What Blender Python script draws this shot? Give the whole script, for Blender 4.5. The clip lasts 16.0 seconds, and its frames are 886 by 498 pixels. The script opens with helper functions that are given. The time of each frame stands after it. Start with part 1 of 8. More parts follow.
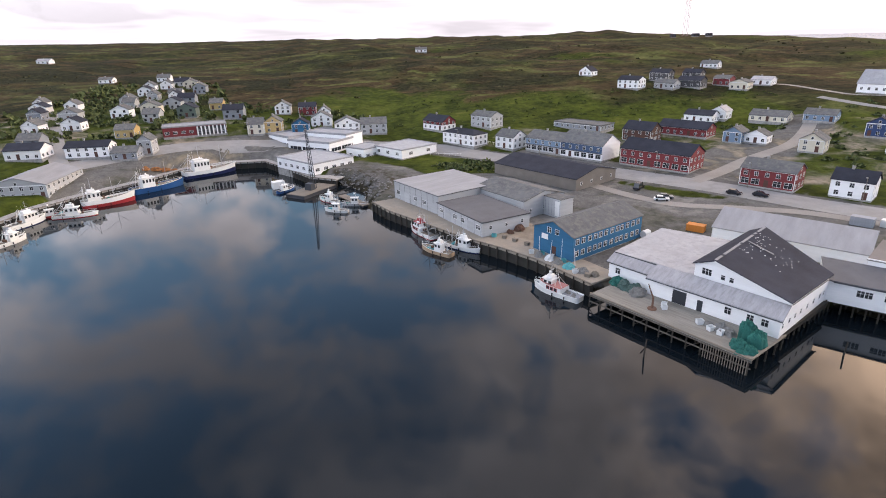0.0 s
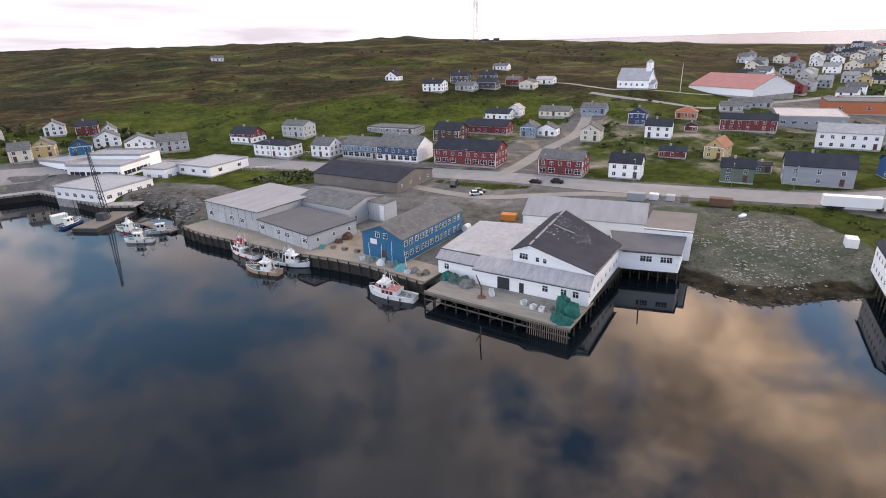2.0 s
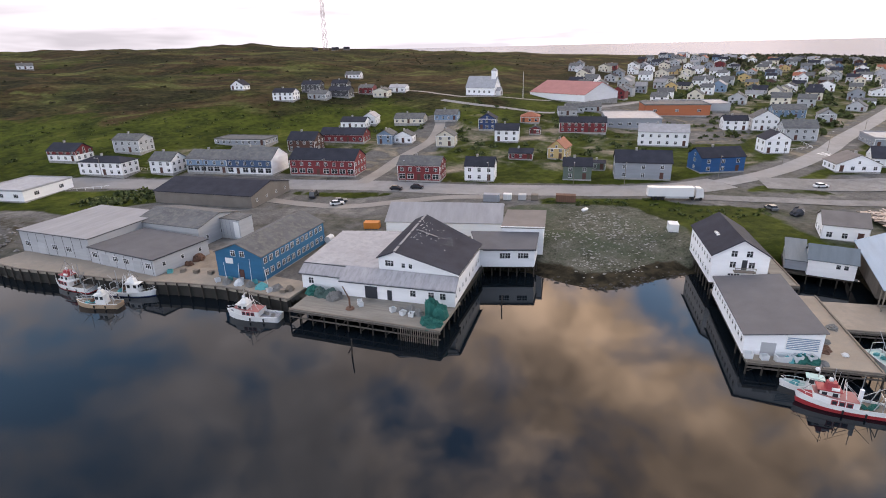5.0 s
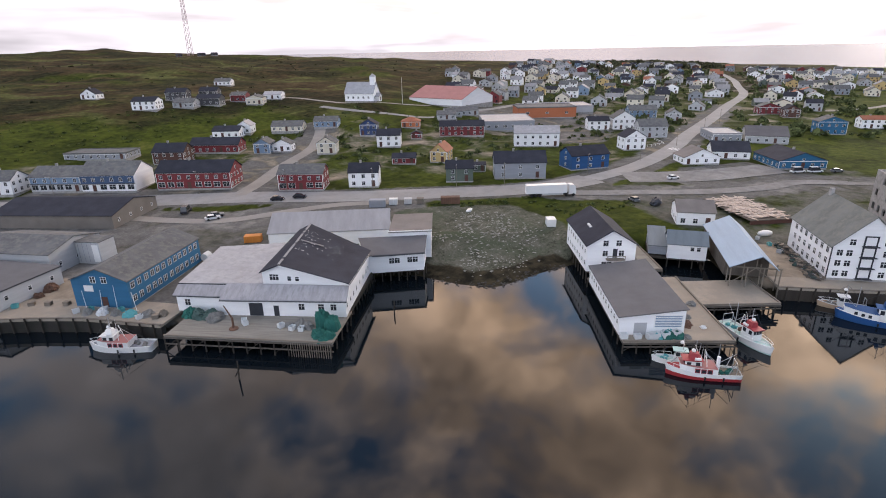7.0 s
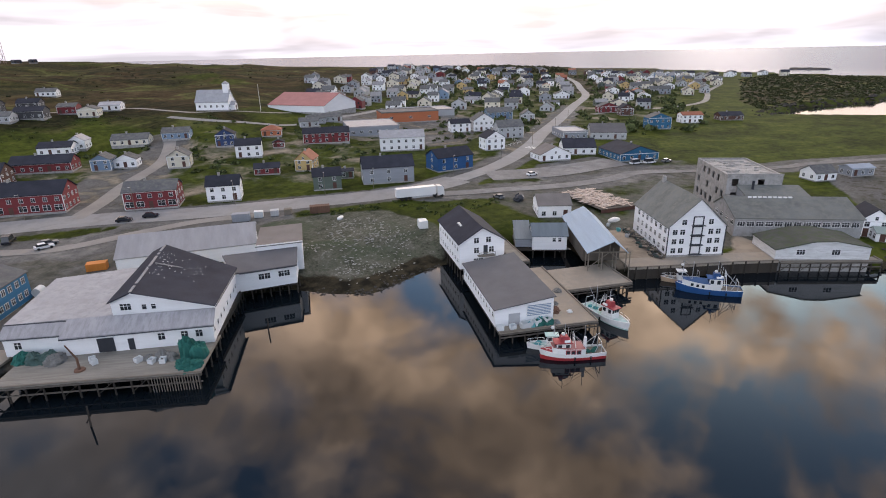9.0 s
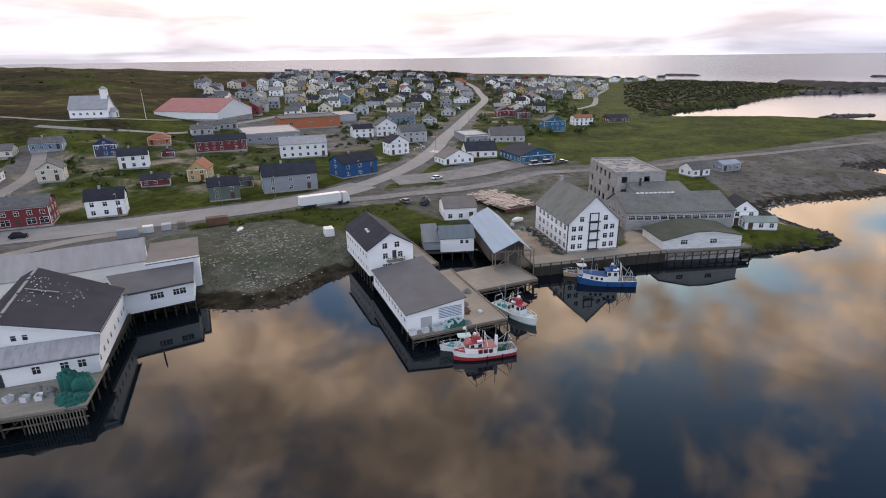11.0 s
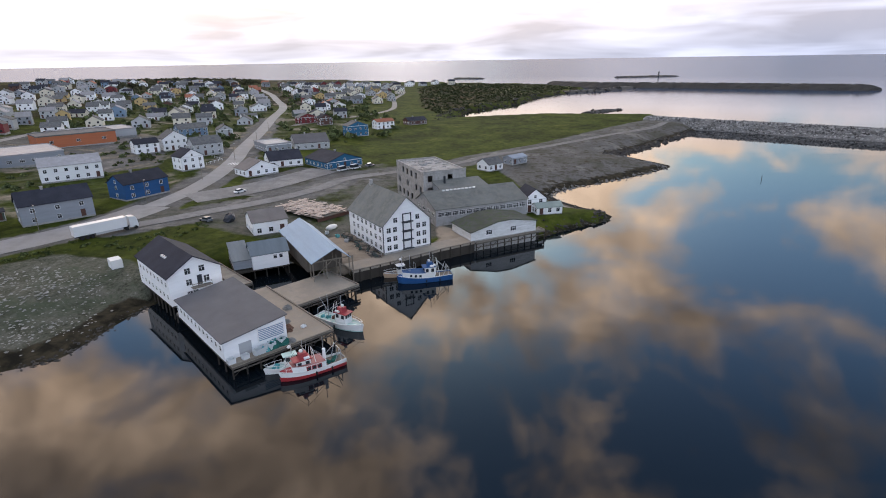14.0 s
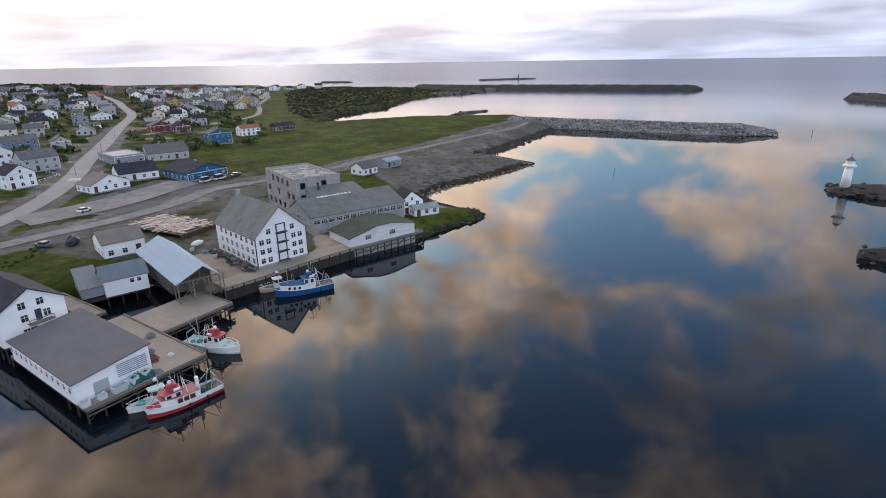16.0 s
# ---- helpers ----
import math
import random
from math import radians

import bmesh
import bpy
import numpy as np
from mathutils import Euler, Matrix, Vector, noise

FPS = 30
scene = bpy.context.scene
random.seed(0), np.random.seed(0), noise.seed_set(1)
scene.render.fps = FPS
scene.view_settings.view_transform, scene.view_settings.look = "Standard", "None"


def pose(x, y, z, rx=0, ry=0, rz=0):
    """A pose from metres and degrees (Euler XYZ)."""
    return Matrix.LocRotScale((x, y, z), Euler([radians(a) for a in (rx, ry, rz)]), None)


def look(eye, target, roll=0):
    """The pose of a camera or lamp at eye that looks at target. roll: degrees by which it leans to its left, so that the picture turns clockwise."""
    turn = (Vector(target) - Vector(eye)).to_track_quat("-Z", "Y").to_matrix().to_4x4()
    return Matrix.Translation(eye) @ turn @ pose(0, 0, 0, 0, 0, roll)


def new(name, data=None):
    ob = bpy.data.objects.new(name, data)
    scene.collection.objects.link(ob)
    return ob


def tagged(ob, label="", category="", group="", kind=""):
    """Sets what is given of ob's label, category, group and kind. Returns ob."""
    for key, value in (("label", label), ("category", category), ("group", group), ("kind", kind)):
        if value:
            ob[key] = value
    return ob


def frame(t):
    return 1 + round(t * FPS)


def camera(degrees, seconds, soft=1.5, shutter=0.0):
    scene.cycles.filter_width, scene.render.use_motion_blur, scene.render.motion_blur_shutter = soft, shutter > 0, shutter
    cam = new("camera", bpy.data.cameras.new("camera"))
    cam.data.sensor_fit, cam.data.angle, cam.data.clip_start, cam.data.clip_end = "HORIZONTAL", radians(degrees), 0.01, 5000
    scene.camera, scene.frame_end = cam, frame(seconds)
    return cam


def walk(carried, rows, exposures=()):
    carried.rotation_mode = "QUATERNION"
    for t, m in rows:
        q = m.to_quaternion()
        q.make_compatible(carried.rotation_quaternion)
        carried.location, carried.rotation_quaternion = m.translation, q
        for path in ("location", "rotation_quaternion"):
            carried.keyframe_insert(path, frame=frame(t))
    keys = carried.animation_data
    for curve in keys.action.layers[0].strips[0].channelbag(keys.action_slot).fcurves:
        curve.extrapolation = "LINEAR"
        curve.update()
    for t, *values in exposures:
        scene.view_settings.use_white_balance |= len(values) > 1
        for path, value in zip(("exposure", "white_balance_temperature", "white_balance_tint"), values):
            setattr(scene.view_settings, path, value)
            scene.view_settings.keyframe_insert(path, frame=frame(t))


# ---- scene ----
cam = camera(78.08, 16.0, soft=1.0)
PATH = [
    (0, 0.00, 0.00, 51.07, 0.00, -20.93, -1.46),
    (0.5, -0.10, 0.19, 51.17, -4.86, -20.93, -1.58),
    (1, -0.15, 0.37, 51.23, -9.70, -20.93, -1.70),
    (1.5, -0.15, 0.51, 51.27, -14.98, -20.92, -1.91),
    (2, -0.10, 0.64, 51.28, -18.99, -20.90, -2.04),
    (2.5, -0.02, 0.76, 51.27, -21.94, -20.89, -2.03),
    (3, 0.09, 0.86, 51.24, -23.57, -20.83, -1.77),
    (5.5, 0.92, 1.20, 50.92, -36.90, -20.41, -1.45),
    (6, 1.12, 1.25, 50.84, -39.90, -20.33, -1.43),
    (6.5, 1.31, 1.30, 50.75, -42.85, -20.25, -1.22),
    (7, 1.51, 1.34, 50.67, -45.97, -20.16, -1.18),
    (7.5, 1.71, 1.38, 50.59, -49.53, -20.11, -1.20),
    (8, 1.90, 1.42, 50.51, -53.07, -20.04, -1.24),
    (8.5, 2.09, 1.46, 50.43, -56.40, -19.97, -1.23),
    (9, 2.27, 1.49, 50.36, -59.76, -19.88, -1.25),
    (11.5, 3.16, 1.61, 50.08, -73.02, -19.46, -0.77),
    (12, 3.34, 1.63, 50.04, -77.00, -19.40, -0.90),
    (12.5, 3.52, 1.63, 50.00, -80.91, -19.36, -1.00),
    (13, 3.72, 1.62, 49.97, -83.87, -19.37, -0.95),
    (13.5, 3.93, 1.61, 49.94, -86.63, -19.33, -0.95),
    (14, 4.16, 1.58, 49.91, -89.81, -19.28, -0.96),
    (14.5, 4.41, 1.53, 49.89, -93.26, -19.25, -0.98),
    (15, 4.68, 1.47, 49.86, -96.58, -19.25, -1.06),
    (15.5, 4.99, 1.39, 49.83, -99.91, -19.20, -1.05),
    (16, 5.34, 1.29, 49.79, -102.98, -19.15, -0.85),
]
walk(cam, [(t, pose(x, y, z, 90 + pitch, 0, yaw) @ pose(0, 0, 0, 0, 0, roll)) for t, x, y, z, yaw, pitch, roll in PATH],
     [(0.0, 1.03, 6980, 22), (3.0, 0.95, 6980, 22), (5.5, 0.78, 6950, 22), (9.0, 0.55, 6850, 21), (12.5, 0.40, 6620, 19), (16.0, 0.42, 6420, 18)])

# ---- daylight: a low sun behind broken evening cloud ----
SUN_BEARING, SUN_HEIGHT = 86.0, 14.0
SUN_WAY = Vector((math.sin(radians(SUN_BEARING)) * math.cos(radians(SUN_HEIGHT)), math.cos(radians(SUN_BEARING)) * math.cos(radians(SUN_HEIGHT)), math.sin(radians(SUN_HEIGHT))))
sun = new("sun", bpy.data.lights.new("sun", "SUN"))
sun.data.energy, sun.data.angle, sun.data.color = 0.4, radians(10), (1.0, 0.95, 0.89)
sun.matrix_world = look(SUN_WAY * 300, (0, 0, 0))


class Nodes:
    """Short-hand for building a node tree."""

    def __init__(self, tree):
        self.tree = tree
        tree.nodes.clear()

    def add(self, kind, settings=(), **links):
        node = self.tree.nodes.new(kind)
        for key, value in dict(settings).items():
            setattr(node, key, value)
        for key, value in links.items():
            self.put(node, key, value)
        return node

    def put(self, node, key, value):
        socket = node.inputs[int(key[1:])] if key[0] == "i" and key[1:].isdigit() else node.inputs[key.replace("_", " ")]
        if isinstance(value, bpy.types.Node):
            value = value.outputs[0]
        if isinstance(value, bpy.types.NodeSocket):
            self.tree.links.new(value, socket)
        else:
            socket.default_value = value

    def math(self, how, a, b=0.0):
        return self.add("ShaderNodeMath", {"operation": how}, i0=a, i1=b)

    def ramp(self, fac, *stops):
        node = self.add("ShaderNodeValToRGB", i0=fac)
        ends = node.color_ramp.elements
        while len(ends) < len(stops):
            ends.new(0.5)
        for end, (at, colour) in zip(ends, stops):
            end.position, end.color = at, colour if len(colour) == 4 else (*colour, 1)
        return node

    def mix(self, fac, a, b, how="MIX"):
        node = self.add("ShaderNodeMix", {"data_type": "RGBA", "blend_type": how})
        self.put(node, "i0", fac), self.put(node, "i6", a), self.put(node, "i7", b)
        return node.outputs[2]

    def noise(self, where, scale, detail=4.0, rough=0.55, warp=0.0):
        return self.add("ShaderNodeTexNoise", Vector=where, Scale=scale, Detail=detail, Roughness=rough, Distortion=warp).outputs[0]


def grey(v):
    return (v, v, v)


def build_world():
    world = bpy.data.worlds.new("evening_sky")
    scene.world = world
    world.use_nodes = True
    n = Nodes(world.node_tree)
    sky = n.add("ShaderNodeTexSky", {"sky_type": "NISHITA", "sun_disc": False, "sun_elevation": radians(SUN_HEIGHT), "sun_rotation": radians(SUN_BEARING), "air_density": 1.2, "dust_density": 2.0})
    way = n.add("ShaderNodeTexCoord").outputs["Generated"]
    xyz = n.add("ShaderNodeSeparateXYZ", i0=way)
    up = n.math("MAXIMUM", xyz.outputs[2], 0.0)
    over = n.math("ADD", up, 0.42)
    flat = n.add("ShaderNodeCombineXYZ", i0=n.math("DIVIDE", xyz.outputs[0], over), i1=n.math("DIVIDE", xyz.outputs[1], over), i2=n.math("MULTIPLY", up, 0.6))
    banks = n.noise(flat, 3.1, 7.0, 0.58, 0.35)
    wisps = n.noise(flat, 8.0, 5.0, 0.6, 0.3)
    thick = n.math("ADD", n.math("MULTIPLY", banks, 0.82), n.math("MULTIPLY", wisps, 0.18))
    # cloud closes towards the horizon, as one looks along its layers
    low = n.ramp(up, (0.0, grey(0.22)), (0.14, grey(0.05)), (0.34, grey(0.0)))
    # it breaks up towards the south
    south = n.add("ShaderNodeVectorMath", {"operation": "DOT_PRODUCT"}, i0=way, i1=(0.42, -0.907, 0.0))
    closed = n.ramp(south.outputs["Value"], (0.0, grey(0.06)), (0.30, grey(0.04)), (0.62, grey(0.0)))
    # a long clear lane to the east-south-east and another to the north-west, a thicker bank between them
    level = n.add("ShaderNodeVectorMath", {"operation": "NORMALIZE"}, i0=n.add("ShaderNodeCombineXYZ", i0=xyz.outputs[0], i1=xyz.outputs[1], i2=0.0))

    def towards(bearing, wide, narrow, amount):
        dot = n.add("ShaderNodeVectorMath", {"operation": "DOT_PRODUCT"}, i0=level, i1=(math.sin(radians(bearing)), math.cos(radians(bearing)), 0.0))
        return n.math("MULTIPLY", n.ramp(dot.outputs["Value"], (math.cos(radians(wide)), grey(0)), (math.cos(radians(narrow)), grey(1))), amount)

    lanes = n.math("ADD", n.math("ADD", n.math("ADD", towards(120, 8, 2, -0.03), n.math("MULTIPLY", towards(107, 11, 4, 0.055), n.ramp(up, (0.30, grey(1)), (0.46, grey(0))))), towards(-38, 45, 12, -0.045)), towards(40, 44, 16, 0.06))
    cover = n.ramp(n.math("ADD", n.math("ADD", n.math("ADD", thick, low), closed), lanes), (0.47, grey(0.0)), (0.60, grey(1.0)))
    facing = n.add("ShaderNodeVectorMath", {"operation": "DOT_PRODUCT"}, i0=way, i1=tuple(SUN_WAY))
    near = n.math("ADD", n.math("MULTIPLY", facing.outputs["Value"], 0.5), 0.5)
    lit = n.ramp(near, (0.0, (1.9, 2.05, 2.25)), (0.18, (1.15, 1.27, 1.40)), (0.32, (0.62, 0.66, 0.72)), (0.56, (0.66, 0.67, 0.69)), (0.72, (0.92, 0.87, 0.82)), (0.82, (1.55, 1.26, 0.98)), (0.90, (2.45, 1.80, 1.17)), (0.95, (2.6, 1.92, 1.25)), (1.0, (2.5, 1.95, 1.35)))
    shade = n.ramp(n.noise(flat, 4.6, 6.0, 0.60, 0.3), (0.37, grey(0.48)), (0.50, grey(0.84)), (0.65, grey(1.55)))
    # the shading is soft away from the sun, and low down where the layers run together
    calm = n.math("MAXIMUM", n.ramp(near, (0.58, grey(0.80)), (0.88, grey(0.0))), n.ramp(up, (0.22, grey(0.75)), (0.40, grey(0.0))))
    shade = n.mix(calm, shade, (0.98, 0.98, 0.98, 1))
    cloud = n.mix(1.0, n.mix(1.0, lit, shade, "MULTIPLY"), n.ramp(up, (0.62, grey(0.5)), (0.95, grey(1.0))), "MULTIPLY")
    cloud = n.mix(1.0, cloud, n.ramp(up, (0.30, (1, 1, 1)), (0.58, (0.86, 0.90, 0.95))), "MULTIPLY")
    cloud = n.mix(1.0, cloud, n.ramp(south.outputs["Value"], (0.45, grey(1.0)), (0.80, (0.58, 0.62, 0.68))), "MULTIPLY")
    cloud = n.mix(n.ramp(near, (0.42, grey(1.0)), (0.62, grey(0.0))), cloud, n.mix(1.0, cloud, n.ramp(up, (0.16, grey(1.6)), (0.34, grey(1.0)), (0.62, grey(0.78))), "MULTIPLY"))
    cloud = n.mix(1.0, cloud, (2.0, 2.0, 2.0, 1), "MULTIPLY")
    blue = n.mix(1.0, sky.outputs[0], (0.155, 0.22, 0.27, 1), "MULTIPLY")
    blue = n.mix(1.0, blue, n.ramp(up, (0.12, grey(0.55)), (0.40, grey(1.0)), (0.62, grey(0.75))), "MULTIPLY")
    blue = n.mix(1.0, blue, n.ramp(near, (0.62, (1, 1, 1)), (0.92, (0.55, 0.67, 0.84))), "MULTIPLY")
    dome = n.mix(cover, blue, cloud)
    # pale glare of the thin cloud deck low over land and sea, cooler away from the sun
    streak = n.ramp(n.noise(n.add("ShaderNodeMapping", Vector=way, Scale=(2.0, 2.0, 15.0)), 2.0, 3.0, 0.5, 0.4), (0.36, (0.46, 0.475, 0.52)), (0.62, (0.83, 0.855, 0.925)))
    streak = n.mix(n.ramp(south.outputs["Value"], (0.35, grey(0)), (0.85, grey(1))), streak, n.mix(1.0, streak, (0.70, 0.77, 0.88, 1), "MULTIPLY"))
    streak = n.mix(1.0, streak, n.ramp(near, (0.50, grey(0.74)), (0.85, grey(1.06))), "MULTIPLY")
    band = n.ramp(up, (0.0, grey(1.0)), (0.07, grey(0.85)), (0.17, grey(0.0)))
    dome = n.mix(band, dome, streak)
    back = n.add("ShaderNodeBackground", i0=dome, i1=1.0)
    n.add("ShaderNodeOutputWorld", i0=back)


build_world()

# ---- materials ----
def mat(name, colour, rough=0.75, metal=0.0, var=0.18, grain=1.2, spots=9.0, bump=0.0, stretch=(1, 1, 1), tint=None, wear=0.0, gloss=0.25):
    """A weathered surface: broad stains, fine grain, a little spread from object to object, and relief."""
    m = bpy.data.materials.new(name)
    m.use_nodes = True
    n = Nodes(m.node_tree)
    where = n.add("ShaderNodeMapping", Vector=n.add("ShaderNodeTexCoord").outputs["Object"], Scale=stretch)
    broad, fine = n.noise(where, grain * 0.22, 4.0), n.noise(where, spots, 3.0, 0.6)
    level = n.math("ADD", n.math("MULTIPLY", broad, 0.6), n.math("MULTIPLY", fine, 0.4))
    swing = n.ramp(level, (0.30, grey(1 - var)), (0.70, grey(1 + var)))
    base = n.mix(1.0, (*colour, 1), swing, "MULTIPLY")
    if tint:
        base = n.mix(n.ramp(n.noise(where, grain * 0.6, 5.0, 0.65), (0.46, grey(0)), (0.64, grey(1))), base, (*tint, 1))
    if wear:
        base = n.mix(n.ramp(n.noise(where, spots * 0.4, 6.0, 0.7), (0.60, grey(0)), (0.68, grey(wear))), base, (0.16, 0.13, 0.10, 1))
    each = n.math("ADD", n.math("MULTIPLY", n.add("ShaderNodeObjectInfo").outputs["Random"], 0.16), 0.92)
    base = n.mix(1.0, base, n.add("ShaderNodeCombineColor", i0=each, i1=each, i2=each), "MULTIPLY")
    shader = n.add("ShaderNodeBsdfPrincipled", Base_Color=base, Roughness=rough, Metallic=metal, Specular_IOR_Level=gloss)
    if bump:
        n.put(shader, "Normal", n.add("ShaderNodeBump", Height=fine, Strength=bump, Distance=0.05))
    n.add("ShaderNodeOutputMaterial", i0=shader)
    return m


BOARD = (0.5, 0.5, 5.0)
WHITE = mat("white_painted_boards", (0.84, 0.84, 0.84), 0.6, var=0.08, stretch=BOARD, bump=0.15, wear=0.15)
OLDWHITE = mat("weathered_white_boards", (0.66, 0.665, 0.66), 0.7, var=0.16, stretch=BOARD, bump=0.2, wear=0.55, tint=(0.52, 0.52, 0.51))
CREAM = mat("cream_painted_boards", (0.66, 0.61, 0.50), 0.6, var=0.1, stretch=BOARD, bump=0.15)
RED = mat("dark_red_painted_boards", (0.18, 0.033, 0.037), 0.65, var=0.2, stretch=BOARD, bump=0.15)
BLUE = mat("blue_painted_boards", (0.022, 0.125, 0.235), 0.6, var=0.18, stretch=BOARD, bump=0.15)
RICHBLUE = mat("rich_blue_painted_boards", (0.020, 0.082, 0.205), 0.6, var=0.18, stretch=BOARD, bump=0.15)
DARKBLUE = mat("dark_blue_painted_boards", (0.03, 0.06, 0.15), 0.6, var=0.18, stretch=BOARD)
SHOPBLUE = mat("grey_blue_painted_boards", (0.055, 0.095, 0.17), 0.6, var=0.18, stretch=BOARD)
PALEBLUE = mat("pale_blue_painted_boards", (0.165, 0.245, 0.34), 0.6, var=0.14, stretch=BOARD)
GREEN = mat("grey_green_painted_boards", (0.105, 0.135, 0.115), 0.65, var=0.15, stretch=BOARD)
GREYWALL = mat("grey_painted_boards", (0.26, 0.28, 0.31), 0.65, var=0.14, stretch=BOARD)
PALEGREY = mat("pale_grey_painted_boards", (0.41, 0.42, 0.43), 0.65, var=0.12, stretch=BOARD)
DARKGREY = mat("charcoal_painted_boards", (0.07, 0.07, 0.075), 0.65, var=0.2, stretch=BOARD)
YELLOW = mat("yellow_painted_boards", (0.50, 0.36, 0.16), 0.65, var=0.12, stretch=BOARD)
ORANGE = mat("orange_cladding", (0.46, 0.15, 0.07), 0.6, var=0.12, stretch=BOARD)
BROWN = mat("dark_brown_boards", (0.10, 0.05, 0.04), 0.7, var=0.2, stretch=BOARD)
DARK = mat("dark_roof_tiles", (0.034, 0.037, 0.049), 0.8, var=0.3, bump=0.3, spots=5.0, gloss=0.08)
GREY = mat("grey_roof_slates", (0.115, 0.118, 0.122), 0.8, var=0.3, bump=0.3, tint=(0.155, 0.155, 0.145), gloss=0.08)
LIGHTROOF = mat("light_grey_roof_sheets", (0.325, 0.33, 0.345), 0.6, var=0.2, tint=(0.275, 0.277, 0.285), bump=0.2)
ORANGEROOF = mat("orange_red_roof_tiles", (0.30, 0.11, 0.065), 0.75, var=0.18, bump=0.2)
PINKROOF = mat("faded_red_roof_sheets", (0.35, 0.155, 0.145), 0.7, var=0.15, stretch=(1, 1, 1))
CONCRETE = mat("weathered_concrete", (0.34, 0.33, 0.315), 0.9, var=0.2, bump=0.3, tint=(0.24, 0.235, 0.225))
# near-black concrete of the quay faces and the factory foundation
DARKCONCRETE = mat("dark_quay_concrete", (0.034, 0.031, 0.028), 0.8, var=0.35, bump=0.4, tint=(0.025, 0.028, 0.022))
PANE = mat("window_glass", (0.03, 0.034, 0.04), 0.12, var=0.3, gloss=0.5)
TRIM = mat("white_painted_trim", (0.76, 0.76, 0.75), 0.55, var=0.06)
PILE = mat("tarred_timber_piles", (0.045, 0.038, 0.031), 0.85, var=0.35, stretch=(2, 2, 0.4), bump=0.4)
TIMBER = mat("grey_weathered_timber", (0.19, 0.165, 0.135), 0.85, var=0.25, stretch=(0.4, 4, 4), bump=0.3)
SANDDECK = mat("sandy_quay_surface", (0.30, 0.26, 0.21), 0.95, var=0.2, bump=0.2, tint=(0.27, 0.24, 0.20))
PLANTWALL = mat("dingy_grey_rendered_wall", (0.31, 0.31, 0.31), 0.85, var=0.2, bump=0.2, tint=(0.24, 0.24, 0.235))
BROWNWALL = mat("brown_grey_rendered_wall", (0.19, 0.17, 0.15), 0.9, var=0.2, bump=0.2)
GREYROOF_DARK = mat("dark_grey_roofing_felt", (0.105, 0.105, 0.112), 0.85, var=0.18, bump=0.2)
BROWNROOF = mat("brown_grey_felt_roof", (0.17, 0.155, 0.145), 0.85, var=0.2, bump=0.2)
LEANSHEET = mat("pale_grey_roof_sheets", (0.31, 0.305, 0.315), 0.65, var=0.22, bump=0.2, stretch=(2.5, 0.4, 1), tint=(0.25, 0.245, 0.25))
PALEBLUEROOF = mat("pale_blue_roof_sheets", (0.27, 0.315, 0.37), 0.6, var=0.15, bump=0.15)
SLATEBLUE = mat("grey_blue_roof_sheets", (0.135, 0.165, 0.185), 0.7, var=0.2, bump=0.2, stretch=(3, 0.3, 1))
MOSSGREY = mat("mossy_grey_roof_slates", (0.150, 0.158, 0.150), 0.85, var=0.3, bump=0.3, tint=(0.175, 0.180, 0.162), gloss=0.08)
PALEGREENROOF = mat("pale_green_roof_sheets", (0.24, 0.29, 0.265), 0.7, var=0.18, bump=0.15)
LEANROOF = mat("pale_weathered_roof_sheets", (0.255, 0.255, 0.262), 0.7, var=0.2, bump=0.2, stretch=(2.5, 0.4, 1))
DARKTIMBER = mat("dark_timber", (0.11, 0.095, 0.08), 0.85, var=0.35, stretch=(3, 3, 0.4), bump=0.3)
DECKING = mat("worn_quay_planks", (0.255, 0.240, 0.208), 0.9, var=0.22, stretch=(0.25, 3.0, 1), bump=0.3, tint=(0.20, 0.186, 0.158))
RUST = mat("rusty_steel", (0.15, 0.085, 0.06), 0.8, 0.2, var=0.3, bump=0.3)
MASTPAINT = mat("faded_mast_paint", (0.42, 0.30, 0.30), 0.7)
STEEL = mat("galvanised_steel", (0.42, 0.43, 0.44), 0.45, 0.7, var=0.15)
DARKSTEEL = mat("dark_painted_steel", (0.05, 0.055, 0.065), 0.5, 0.4, var=0.2)
RUBBER = mat("black_rubber", (0.02, 0.02, 0.02), 0.85)
NET = mat("green_fishing_net", (0.022, 0.135, 0.112), 0.95, var=0.6, spots=14, bump=0.9)
DARKNET = mat("grey_green_net", (0.06, 0.105, 0.095), 0.95, var=0.6, spots=14, bump=0.9)
ORANGENET = mat("orange_brown_net", (0.30, 0.13, 0.05), 0.95, var=0.5, spots=14, bump=0.9)
GREYNET = mat("grey_fishing_net", (0.20, 0.20, 0.19), 0.95, var=0.5, spots=14, bump=0.9)
PLASTIC = mat("pale_plastic_tub", (0.62, 0.64, 0.64), 0.5, var=0.1)
BLUEPLASTIC = mat("sea_green_plastic", (0.08, 0.34, 0.36), 0.5, var=0.15)
HULLWHITE = mat("white_hull_paint", (0.74, 0.74, 0.72), 0.4, var=0.1, wear=0.3)
HULLRED = mat("red_hull_paint", (0.36, 0.035, 0.04), 0.45, var=0.15)
HULLBLUE = mat("blue_hull_paint", (0.017, 0.075, 0.21), 0.4, var=0.15)
HULLNAVY = mat("navy_hull_paint", (0.02, 0.03, 0.10), 0.4, var=0.15)
HULLWOOD = mat("varnished_hull_planks", (0.42, 0.30, 0.20), 0.5, var=0.2, stretch=(0.5, 1, 5))
HULLTEAL = mat("pale_teal_hull_paint", (0.42, 0.58, 0.54), 0.45, var=0.15)
BOATRED = mat("bright_red_deck_paint", (0.31, 0.05, 0.055), 0.5, var=0.2)
